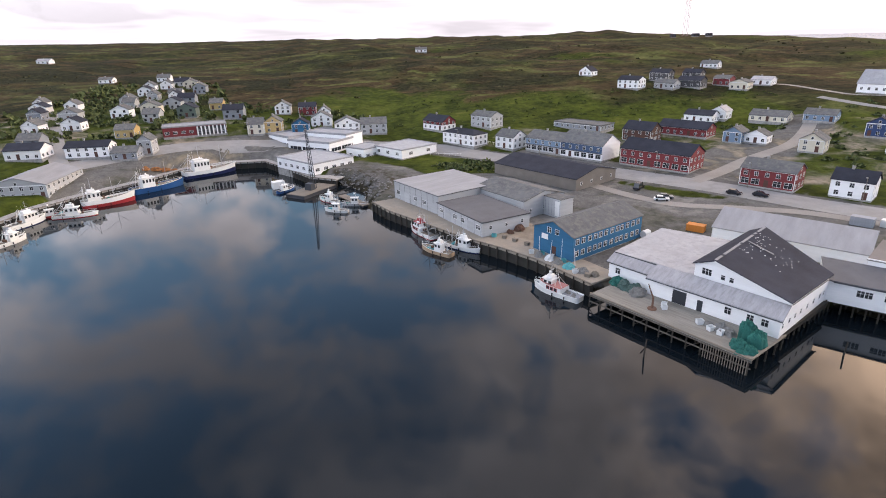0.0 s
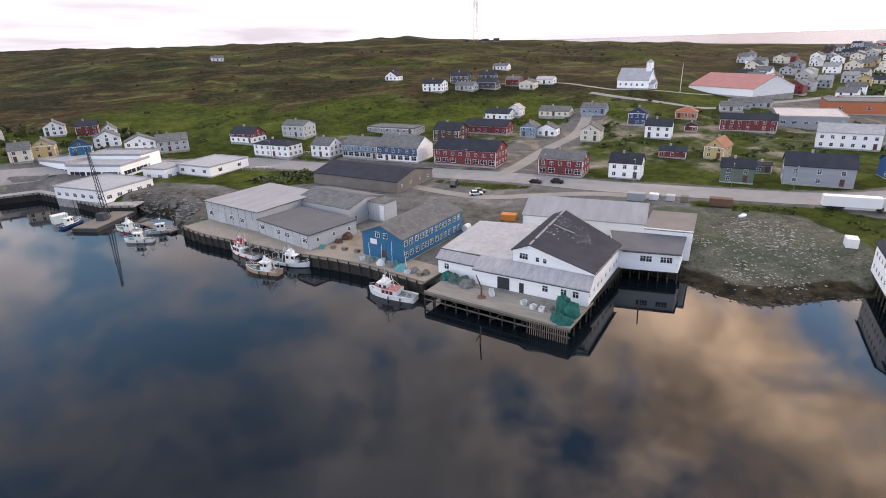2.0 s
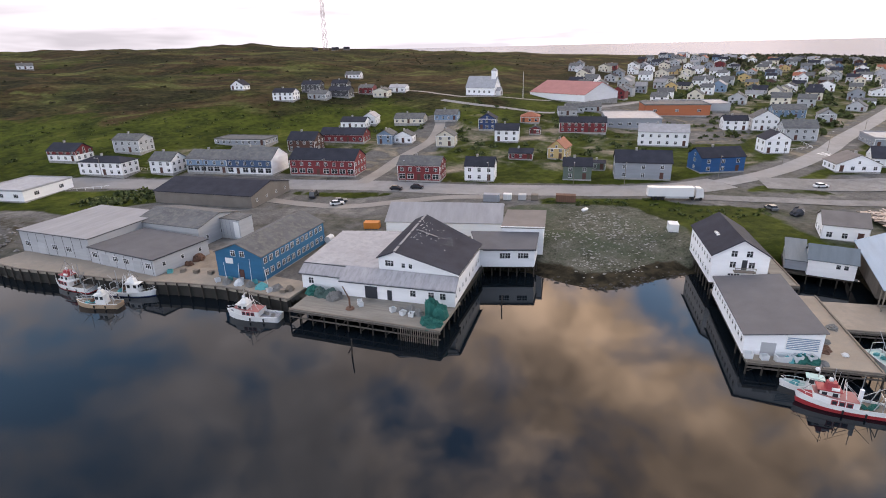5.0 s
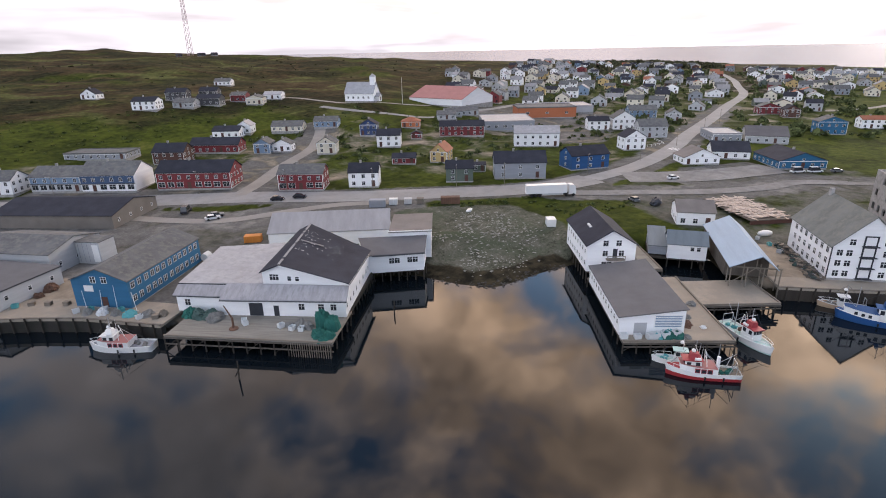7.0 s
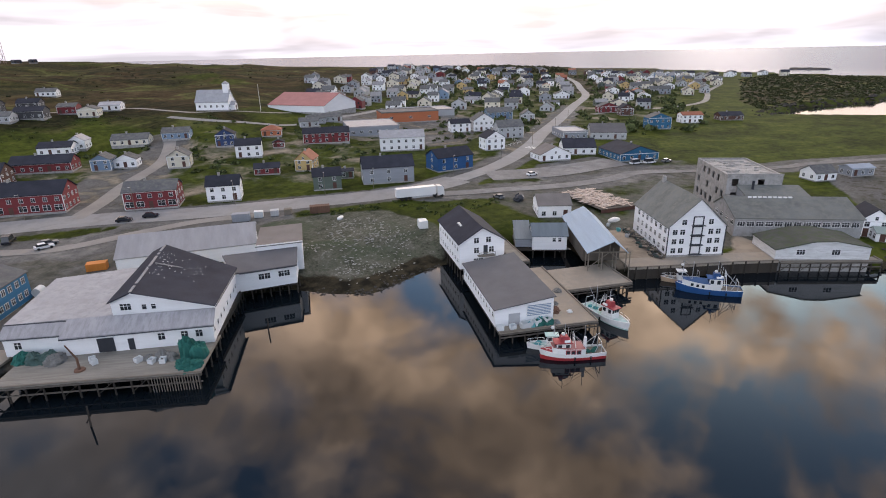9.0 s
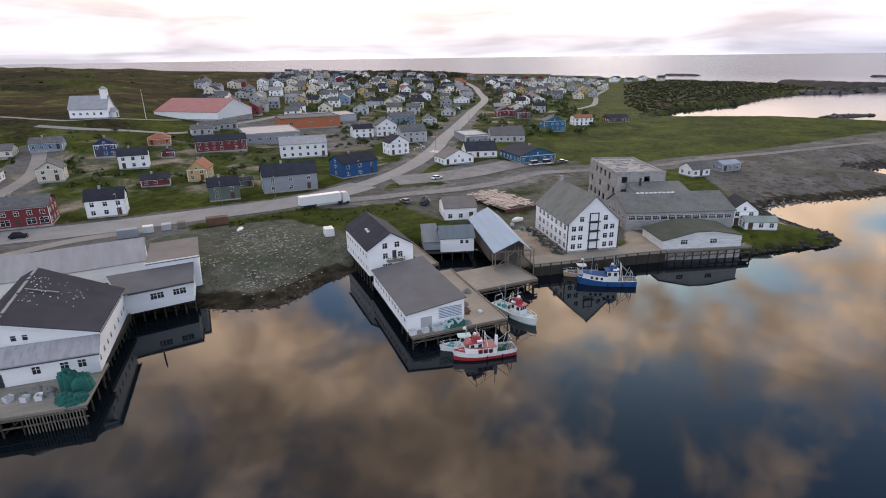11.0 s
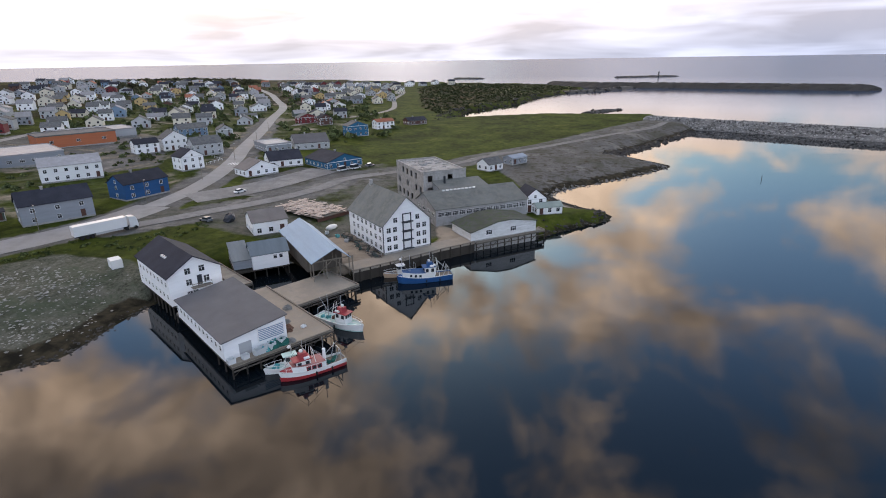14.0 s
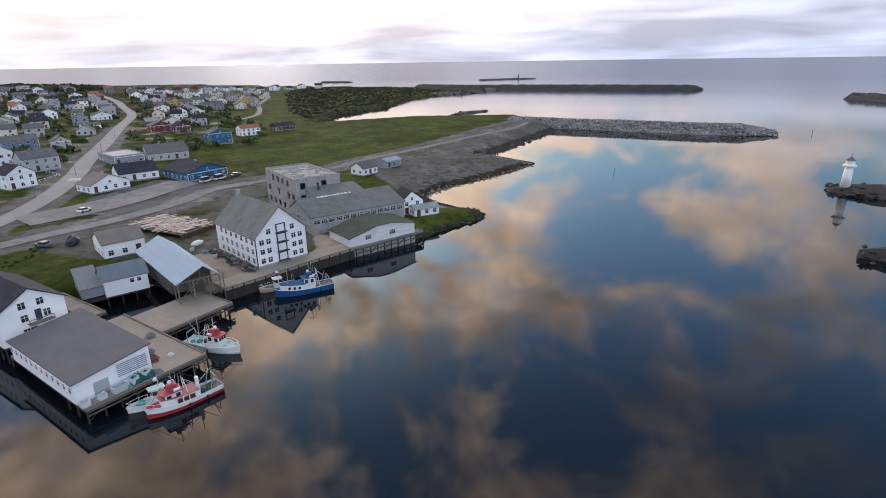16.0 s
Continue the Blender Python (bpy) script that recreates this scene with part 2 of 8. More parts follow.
ORANGEPAINT = mat("orange_container_paint", (0.55, 0.20, 0.04), 0.6, var=0.15)
ASPHALT = mat("worn_grey_asphalt", (0.255, 0.249, 0.242), 0.92, var=0.16, grain=0.35, spots=2.2, bump=0.15, tint=(0.225, 0.22, 0.212))
GRAVELROAD = mat("pale_gravel_track", (0.25, 0.235, 0.215), 0.95, var=0.2, grain=0.5, spots=2.5, bump=0.2)
ROCK = mat("grey_broken_rock", (0.15, 0.148, 0.145), 0.9, var=0.4, spots=1.5, bump=0.6, tint=(0.23, 0.225, 0.215))
PALESTONE = mat("pale_field_stones", (0.29, 0.285, 0.265), 0.9, var=0.4, spots=1.5, bump=0.6, tint=(0.22, 0.22, 0.195))
COURT = mat("trodden_pale_forecourt", (0.20, 0.197, 0.192), 0.95, var=0.3, grain=0.5, spots=2.0, bump=0.2, tint=(0.15, 0.148, 0.142))
YARDTRACK = mat("grey_gravel_track", (0.165, 0.16, 0.152), 0.95, var=0.3, grain=0.5, spots=2.5, bump=0.2, tint=(0.115, 0.112, 0.104))
DARKROCK = mat("dark_wet_rock", (0.045, 0.042, 0.038), 0.7, var=0.4, bump=0.6)


def pieces_material(name, dark, light):
    """Leaves or stones in many tones: each a little different, and broad lighter patches."""
    m = bpy.data.materials.new(name)
    m.use_nodes = True
    n = Nodes(m.node_tree)
    each = n.add("ShaderNodeNewGeometry").outputs["Random Per Island"]
    patch = n.noise(n.add("ShaderNodeTexCoord").outputs["Object"], 0.08, 3.0, 0.6)
    tone = n.math("ADD", n.math("MULTIPLY", each, 0.55), n.math("MULTIPLY", patch, 0.45))
    shader = n.add("ShaderNodeBsdfPrincipled", Base_Color=n.ramp(tone, (0.22, dark), (0.72, light)), Roughness=0.85, Specular_IOR_Level=0.2)
    n.add("ShaderNodeOutputMaterial", i0=shader)
    return m


RUBBLE = pieces_material("broken_grey_rubble", (0.055, 0.054, 0.053), (0.36, 0.355, 0.345))


def land_material():
    m = bpy.data.materials.new("open_ground")
    m.use_nodes = True
    n = Nodes(m.node_tree)
    where = n.add("ShaderNodeTexCoord").outputs["Object"]
    big, mid, fine, speck = (n.noise(where, s, 6.0, 0.62, w) for s, w in ((0.011, 0.6), (0.055, 0.5), (0.30, 0.3), (1.6, 0.0)))
    grass = n.ramp(n.math("ADD", n.math("MULTIPLY", mid, 0.55), n.math("MULTIPLY", fine, 0.45)), (0.36, (0.017, 0.023, 0.006)), (0.45, (0.033, 0.045, 0.009)), (0.55, (0.057, 0.073, 0.012)), (0.68, (0.104, 0.108, 0.026)))
    grass = n.mix(n.ramp(big, (0.40, grey(0.55)), (0.52, grey(0))), grass, n.mix(1.0, grass, (0.62, 0.60, 0.72, 1), "MULTIPLY"))
    heath = n.ramp(n.math("ADD", n.math("MULTIPLY", mid, 0.6), n.math("MULTIPLY", fine, 0.4)), (0.37, (0.016, 0.011, 0.006)), (0.46, (0.035, 0.024, 0.012)), (0.55, (0.057, 0.041, 0.020)), (0.66, (0.093, 0.069, 0.035)))
    olive = n.ramp(n.math("ADD", n.math("MULTIPLY", mid, 0.5), n.math("MULTIPLY", fine, 0.5)), (0.36, (0.016, 0.021, 0.008)), (0.50, (0.040, 0.048, 0.014)), (0.64, (0.078, 0.082, 0.026)))
    heath = n.mix(n.ramp(big, (0.47, grey(0)), (0.60, grey(0.85))), heath, olive)
    # dark scrub and pale green bands, also painting in the hillside's relief shading
    scrub_relief = n.noise(n.add("ShaderNodeMapping", Vector=where, Scale=(0.7, 1.0, 1.0), Rotation=(0, 0, 0.5)), 0.019, 8.0, 0.68, 1.2)
    heath = n.mix(n.ramp(scrub_relief, (0.48, grey(0)), (0.56, grey(0.92))), heath, n.ramp(fine, (0.38, (0.008, 0.010, 0.005)), (0.62, (0.028, 0.029, 0.013))))
    heath = n.mix(n.ramp(scrub_relief, (0.37, grey(0.85)), (0.44, grey(0))), heath, n.ramp(fine, (0.36, (0.055, 0.068, 0.018)), (0.64, (0.12, 0.125, 0.044))))
    stones = n.ramp(n.math("ADD", n.math("MULTIPLY", fine, 0.5), n.math("MULTIPLY", speck, 0.5)), (0.30, (0.072, 0.071, 0.068)), (0.46, (0.110, 0.108, 0.103)), (0.60, (0.148, 0.145, 0.138)), (0.76, (0.21, 0.204, 0.195)))
    # trodden mud and sparse weeds in the gravel
    stones = n.mix(n.ramp(mid, (0.50, grey(0)), (0.60, grey(0.7))), stones, n.ramp(fine, (0.38, (0.048, 0.050, 0.034)), (0.62, (0.105, 0.102, 0.080))))
    stones = n.mix(n.ramp(mid, (0.36, grey(0.7)), (0.44, grey(0))), stones, n.ramp(fine, (0.38, (0.165, 0.158, 0.145)), (0.62, (0.245, 0.236, 0.218))))
    field = n.ramp(n.math("ADD", n.math("MULTIPLY", fine, 0.5), n.math("MULTIPLY", speck, 0.5)), (0.38, (0.034, 0.037, 0.026)), (0.48, (0.078, 0.082, 0.062)), (0.60, (0.124, 0.124, 0.102)), (0.68, (0.27, 0.265, 0.245)))
    field = n.mix(n.ramp(mid, (0.46, grey(0)), (0.60, grey(0.8))), field, (0.060, 0.076, 0.048, 1))
    yard = n.ramp(n.math("ADD", n.math("MULTIPLY", mid, 0.5), n.math("MULTIPLY", fine, 0.5)), (0.36, (0.20, 0.17, 0.135)), (0.60, (0.34, 0.285, 0.22)))
    weed = n.ramp(fine, (0.40, (0.012, 0.0115, 0.009)), (0.66, (0.052, 0.045, 0.029)))
    cover = n.add("ShaderNodeSeparateColor", i0=n.add("ShaderNodeAttribute", {"attribute_name": "cover"}).outputs["Color"])
    sand = n.add("ShaderNodeAttribute", {"attribute_name": "yard"}).outputs["Fac"]

    def edge(value, ragged):
        return n.ramp(n.math("ADD", value, n.math("MULTIPLY", n.math("SUBTRACT", ragged, 0.5), 1.1)), (0.40, grey(0)), (0.60, grey(1)))

    base = n.mix(edge(cover.outputs[1], mid), grass, heath)
    base = n.mix(edge(cover.outputs[0], mid), base, stones)
    base = n.mix(edge(n.add("ShaderNodeAttribute", {"attribute_name": "field"}).outputs["Fac"], mid), base, field)
    base = n.mix(edge(sand, mid), base, yard)
    base = n.mix(edge(cover.outputs[2], fine), base, weed)
    shader = n.add("ShaderNodeBsdfPrincipled", Base_Color=base, Roughness=0.95, Specular_IOR_Level=0.03)
    rough = n.math("ADD", n.math("MULTIPLY", mid, 1.0), n.math("MULTIPLY", fine, 0.35))
    n.put(shader, "Normal", n.add("ShaderNodeBump", Height=rough, Strength=0.55, Distance=1.6))
    n.add("ShaderNodeOutputMaterial", i0=shader)
    return m


def water_material():
    m = bpy.data.materials.new("calm_sea_water")
    m.use_nodes = True
    n = Nodes(m.node_tree)
    where = n.add("ShaderNodeTexCoord").outputs["Object"]
    wide = n.noise(n.add("ShaderNodeMapping", Vector=where, Scale=(1, 0.45, 1), Rotation=(0, 0, 0.6)), 0.05, 4.0, 0.5, 0.4)
    small = n.noise(where, 0.55, 3.0, 0.6)
    calm = n.ramp(n.noise(where, 0.006, 3.0, 0.5, 0.8), (0.40, grey(0.25)), (0.66, grey(1.0)))
    height = n.math("ADD", n.math("MULTIPLY", wide, 1.0), n.math("MULTIPLY", n.math("MULTIPLY", small, calm), 0.10))
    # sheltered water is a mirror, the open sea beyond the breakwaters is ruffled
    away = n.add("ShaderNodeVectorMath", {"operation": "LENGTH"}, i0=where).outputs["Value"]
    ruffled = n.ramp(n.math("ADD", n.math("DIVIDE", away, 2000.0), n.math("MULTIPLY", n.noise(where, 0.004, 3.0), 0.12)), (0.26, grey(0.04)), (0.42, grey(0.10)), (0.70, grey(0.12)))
    shader = n.add("ShaderNodeBsdfPrincipled", Base_Color=(0.004, 0.007, 0.010, 1), Roughness=ruffled, IOR=1.333)
    n.put(shader, "Normal", n.add("ShaderNodeBump", Height=height, Strength=0.05, Distance=0.6))
    # flat blue painted in far out for the dimmer sky broken wave faces reflect
    far_tone = n.add("ShaderNodeBsdfDiffuse", i0=(0.048, 0.084, 0.165, 1))
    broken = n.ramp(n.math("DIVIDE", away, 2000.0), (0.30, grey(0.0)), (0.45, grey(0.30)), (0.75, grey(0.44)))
    n.add("ShaderNodeOutputMaterial", i0=n.add("ShaderNodeMixShader", i0=broken, i1=shader, i2=far_tone))
    return m


LAND, WATER = land_material(), water_material()


# ---- building blocks ----
class Solid:
    """Collects the corners and faces of one mesh."""

    def __init__(self):
        self.v, self.f = [], []

    def face(self, *corners):
        k = len(self.v)
        self.v += [tuple(c) for c in corners]
        self.f.append(tuple(range(k, k + len(corners))))
        return self

    def box(self, x0, x1, y0, y1, z0, z1, taper=0.0):
        k, t = len(self.v), taper
        self.v += [(x0, y0, z0), (x1, y0, z0), (x1, y1, z0), (x0, y1, z0), (x0 + t, y0 + t, z1), (x1 - t, y0 + t, z1), (x1 - t, y1 - t, z1), (x0 + t, y1 - t, z1)]
        self.f += [tuple(k + i for i in q) for q in ((3, 2, 1, 0), (4, 5, 6, 7), (0, 1, 5, 4), (1, 2, 6, 5), (2, 3, 7, 6), (3, 0, 4, 7))]
        return self

    def rod(self, a, b, r, r2=None, sides=6):
        a, b = Vector(a), Vector(b)
        q = (b - a).to_track_quat("Z", "Y")
        k = len(self.v)
        for p, s in ((a, r), (b, r if r2 is None else r2)):
            self.v += [tuple(p + q @ Vector((s * math.cos(i * math.tau / sides), s * math.sin(i * math.tau / sides), 0))) for i in range(sides)]
        self.f += [(k + i, k + (i + 1) % sides, k + sides + (i + 1) % sides, k + sides + i) for i in range(sides)]
        self.f += [tuple(range(k + sides - 1, k - 1, -1)), tuple(range(k + sides, k + 2 * sides))]
        return self

    def extrude(self, profile, a, b, axis="x"):
        """A profile of (across, z) pulled from a to b along the axis."""
        k, n = len(self.v), len(profile)
        for at in (a, b):
            self.v += [(at, p, z) if axis == "x" else (p, at, z) for p, z in profile]
        self.f += [(k + i, k + (i + 1) % n, k + n + (i + 1) % n, k + n + i) for i in range(n)]
        self.f += [tuple(range(k + n - 1, k - 1, -1)), tuple(range(k + n, k + 2 * n))]
        return self

    def walls(self, ring, z0):
        """A closed body under a ring of (x, y, z) corners, down to z0."""
        k, n = len(self.v), len(ring)
        self.v += [(x, y, z0) for x, y, z in ring] + [tuple(c) for c in ring]
        self.f += [(k + i, k + (i + 1) % n, k + n + (i + 1) % n, k + n + i) for i in range(n)]
        self.f += [tuple(range(k + n - 1, k - 1, -1)), tuple(range(k + n, k + 2 * n))]
        return self

    def plate(self, ring, thick=0.2):
        """A slab whose underside is the ring of corners."""
        k, n = len(self.v), len(ring)
        self.v += [tuple(c) for c in ring] + [(x, y, z + thick) for x, y, z in ring]
        self.f += [(k + i, k + (i + 1) % n, k + n + (i + 1) % n, k + n + i) for i in range(n)]
        self.f += [tuple(range(k + n - 1, k - 1, -1)), tuple(range(k + n, k + 2 * n))]
        return self

    def lump(self, x, y, z, rx, ry, rz, rng, rings=4, sides=7, rough=0.25):
        k = len(self.v)
        for i in range(rings + 1):
            lat = math.pi * (i / rings - 0.5)
            for j in range(sides):
                s = 1 + rng.uniform(-rough, rough)
                a = math.tau * (j + 0.5 * (i % 2)) / sides
                self.v.append((x + rx * s * math.cos(lat) * math.cos(a), y + ry * s * math.cos(lat) * math.sin(a), z + rz * s * math.sin(lat)))
        for i in range(rings):
            for j in range(sides):
                j2 = (j + 1) % sides
                self.f.append((k + i * sides + j, k + i * sides + j2, k + (i + 1) * sides + j2, k + (i + 1) * sides + j))
        return self

    def mesh(self, name, material, smooth=False):
        me = bpy.data.meshes.new(name)
        me.from_pydata(self.v, [], self.f)
        bm = bmesh.new()
        bm.from_mesh(me)
        if len(bm.faces) < 20000:
            bmesh.ops.recalc_face_normals(bm, faces=bm.faces)
        bm.to_mesh(me)
        bm.free()
        me.materials.append(material)
        if smooth:
            me.polygons.foreach_set("use_smooth", [True] * len(me.polygons))
        return me


def part(name, solid, material, parent, label="", smooth=False):
    ob = new(name, solid.mesh(name, material, smooth) if isinstance(solid, Solid) else solid)
    ob.parent = parent
    return tagged(ob, label) if label else ob


def thing(name, x, y, z, rot, label, category, group="", kind=""):
    ob = new(name)
    ob.matrix_world = pose(x, y, z, 0, 0, rot)
    ob.empty_display_size = 0.5
    return tagged(ob, label, category, group, kind)


def single(name, solid, material, label, category, at=(0, 0, 0), rot=0.0, group="", kind="", smooth=False):
    ob = new(name, solid.mesh(name, material, smooth))
    ob.matrix_world = pose(*at, 0, 0, rot)
    return tagged(ob, label, category, group, kind)


# ---- lie of the land: heights by bearing and distance, and the shoreline ----
SEA = -0.1
WIDEN = 1.018
RADII = (0, 150, 200, 240, 270, 300, 350, 400, 480, 600, 900, 1300, 2000, 5200)
BEARINGS = (-180, -60, -20, -5, 5, 17, 28, 38, 47, 55, 65, 75, 90, 180)
RISE_WEST = {
    -180: (4, 4, 4, 5, 8, 13, 16, 18, 22, 28, 42, 52, 56, 40),
    -60: (4, 4, 4, 5, 8, 13, 16, 17, 20, 26, 43, 56, 66, 50),
    -20: (4, 4, 4, 5, 8, 12, 16, 18, 22, 28, 44, 56, 62, 50),
    -5: (4, 4, 4, 4.6, 6, 9, 14, 20, 30, 39, 52, 56, 50, 35),
    5: (4, 4, 4.2, 5.2, 9, 13, 19, 24, 31, 40, 55, 54, 44, 30),
}
RISE_NORTH = {
    17: (4, 4, 4.4, 6, 8, 10, 21, 25, 30, 40, 56, 50, 34, 20),
    28: (4, 4.2, 5, 6.5, 8, 10, 19, 23, 28, 35, 45, 38, 26, 18),
    38: (4, 4.2, 4.8, 7, 9, 13, 20, 22.5, 26, 32, 39, 30, 16, 10),
    47: (4, 4.2, 4.8, 6, 8, 11, 14, 16, 19, 25, 32, 20, 9, 5),
    55: (4, 4.1, 4.6, 5.5, 6.5, 7.5, 9, 10, 12, 16, 25, 16, 6, 5),
}
RISE_EAST = {
    65: (3.5, 3.8, 4.2, 5, 5.8, 6.6, 7.5, 8.5, 9.5, 11, 18, 13, 5, 5),
    75: (3, 3.2, 3.4, 4, 4.5, 5, 5.5, 6, 6.5, 7, 10, 8, 5, 5),
    90: (3, 3, 3, 3, 3.2, 3.4, 3.6, 4, 4, 4, 4, 4, 4, 4),
    180: (3, 3, 3, 3, 3, 3, 3, 4, 4, 4, 4, 4, 4, 4),
}
RISE = {**RISE_WEST, **RISE_NORTH, **RISE_EAST}
SHORE_WEST = ((-4900, -700), (-900, -520), (-330, -120), (-175, 40), (-140, 120), (-134, 159), (-133, 172), (-128, 185), (-116, 206),
              (-109, 226), (-93, 239), (-78, 241), (-66, 227), (-51, 208), (-36, 203), (-26, 190), (-23, 172), (-16.5, 160))
SHORE_PIERS = ((5, 135), (15, 125.5), (21.5, 118), (31, 104), (38, 106), (59, 87), (75, 97), (84, 88), (86.5, 78), (90, 71.5), (96.5, 70),
               (103, 69), (111, 66.5), (118, 63), (126, 57), (139, 53), (142, 44), (134, 37), (124, 30), (124, 23), (130, 14), (139, 1.6))
SHORE_EAST = ((144, -6.5), (153, -23), (160, -33), (170, -49), (174, -51), (186, -43), (198, -36), (206, -37), (216, -47), (223, -60), (238, -82),
              (254, -101), (258, -102), (273, -95), (291, -87), (303, -102), (322, -120), (355, -150), (380, -168), (420, -172), (458, -168))
SHORE_BAY = ((478, -85), (457, -1), (548, -24), (625, -83), (720, -120), (793, -170), (860, -215), (1010, -170), (1150, 0), (1330, 280), (1420, 700),
             (1600, 1500), (1300, 4900), (-4900, 4900))
SHORE = tuple((x * WIDEN, y * WIDEN) for x, y in SHORE_WEST + SHORE_PIERS + SHORE_EAST + SHORE_BAY)


GRADED = (
    ((-22, 172), (-10, 190), (6, 186), (30, 164), (52, 138), (58, 124), (40, 104), (31, 104), (6, 135), (-16, 161)),
    ((124, 24), (138, 40), (152, 32), (160, 8), (150, -10), (140, 2), (131, 15)),
)
SPIT = ((176, -30), (200, -25), (290, -70), (345, -118), (380, -150), (400, -190), (300, -130), (250, -120), (205, -60), (180, -62))
BEACH = ((82, 100), (118, 78), (118, 58), (80, 62), (78, 84))


def shore_distance(x, y, ring=SHORE):
    """Metres to the ring's edge, positive inside it."""
    best = np.full(x.shape, 1e12)
    inside = np.zeros(x.shape, bool)
    for (ax, ay), (bx, by) in zip(ring, ring[1:] + ring[:1]):
        dx, dy = bx - ax, by - ay
        k = np.clip(((x - ax) * dx + (y - ay) * dy) / (dx * dx + dy * dy), 0, 1)
        best = np.minimum(best, (x - ax - k * dx) ** 2 + (y - ay - k * dy) ** 2)
        if dy:
            inside ^= ((ay > y) != (by > y)) & (x < ax + (y - ay) * dx / dy)
    return np.where(inside, 1, -1) * np.sqrt(best)


def ease(v, lo, hi):
    k = np.clip((v - lo) / (hi - lo), 0, 1)
    return k * k * (3 - 2 * k)


def rolling(x, y):
    """Gentle knolls, about -1 to 1."""
    a = np.sin(x * .021 + 1.3 * np.sin(y * .013)) * np.sin(y * .018 + 1.1 * np.sin(x * .011))
    b = np.sin(x * .057 + y * .031 + 2 * np.sin(y * .023)) * np.sin(y * .049 - x * .022)
    return .65 * a + .35 * b


def heights(x, y):
    """The ground's height at arrays of places."""
    x, y = np.asarray(x, float), np.asarray(y, float)
    r, az = np.hypot(x, y), np.degrees(np.arctan2(x, y))
    rows = [np.interp(r, RADII, RISE[b]) for b in BEARINGS]
    z = np.zeros(r.shape)
    for i in range(len(BEARINGS) - 1):
        lo, hi = BEARINGS[i], BEARINGS[i + 1]
        k = (az - lo) / (hi - lo)
        k = k * k * (3 - 2 * k)
        z = np.where((az >= lo) & (az <= hi), rows[i] * (1 - k) + rows[i + 1] * k, z)
    s = shore_distance(x, y) + 2.0
    z = z + rolling(x, y) * np.clip((z - 14) * .16, 0, 5)
    z = z + 1.5 * ease(z, 24, 34) * rolling(x * 3.1 + 40, y * 2.7)
    wild = ease(s, 0, 20)
    gentle = np.maximum(ease(shore_distance(x, y, SPIT), -12, 12), ease(shore_distance(x, y, BEACH), -6, 6))
    bank = -3.0 + (np.minimum(z, 1.2 + s * .35 + z * wild) + 3.0) * ease(s, -7, 5)
    flat = np.minimum(s * .13, z * ease(s, -2, 40) + .12 * s)
    z = bank * (1 - gentle) + np.clip(flat, -3, z) * gentle
    # the yards behind the quays are graded flat
    graded = np.maximum.reduce([ease(shore_distance(x, y, ring), -7, 5) for ring in GRADED])
    z = np.where(z > 2.7, z + (np.minimum(z, 2.72 + 0.012 * np.maximum(s - 9, 0)) - z) * graded, z)
    return z + SEA * np.clip(1 - z / 2.5, 0, 1)


def ground(x, y):
    return float(heights(np.array([x]), np.array([y]))[0])


def in_ring(x, y, ring, soft):
    return ease(shore_distance(x, y, ring), -soft, soft)


def ticks(lo, hi, step, far, grow):
    inner = list(np.arange(lo, hi + 0.1, step))
    left, right, s = [lo], [inner[-1]], step
    while left[-1] > -far or right[-1] < far:
        s *= grow
        left.append(max(left[-1] - s, -far - 1) if left[-1] > -far else left[-1])
        right.append(min(right[-1] + s, far + 1) if right[-1] < far else right[-1])
    return np.array(sorted(set(left[1:])) + inner + sorted(set(right[1:])))


GRAVEL_QUAYS = (
    ((-24, 172), (-8, 196), (10, 182), (46, 150), (56, 128), (36, 104), (30, 103), (5, 134), (-17, 160)),
    ((50, 130), (58, 160), (72, 158), (100, 144), (120, 122), (104, 108), (70, 122)),
    ((-48, 208), (-36, 228), (-14, 216), (0, 192), (-20, 172), (-36, 202)),
)
GRAVEL_YARDS = (
    ((185, -48), (205, -30), (250, -20), (300, -40), (350, -84), (400, -130), (430, -160), (380, -180), (300, -110), (262, -112), (215, -55)),
    ((-30, 205), (20, 200), (60, 178), (70, 150), (60, 135), (30, 128), (0, 150), (-25, 175)),
    ((150, 60), (165, 85), (200, 90), (250, 60), (262, 30), (236, 0), (180, -22), (150, 0), (130, 25)),
)
GRAVEL_TOWN = (
    ((-150, 190), (-135, 232), (-112, 262), (-85, 275), (-50, 262), (-40, 215), (-100, 236), (-130, 180)),
    ((225, 150), (255, 180), (330, 215), (350, 190), (300, 150), (250, 130)),
    ((70, 196), (90, 190), (130, 214), (166, 240), (160, 252), (110, 222)),
    ((255, 215), (280, 240), (330, 250), (340, 225), (280, 205)),
)
GRAVEL_COURTS = (
    ((196, 76), (222, 82), (250, 66), (240, 44), (244, 30), (228, 28), (206, 50)),
    ((30, 214), (34, 240), (68, 210), (97, 194), (98, 176), (116, 161), (85, 172), (58, 193)),
    ((255, 225), (268, 214), (300, 186), (330, 165), (345, 185), (310, 215), (275, 236)),
    ((-112, 240), (-96, 262), (-62, 268), (-44, 254), (-60, 246), (-92, 246)),
)
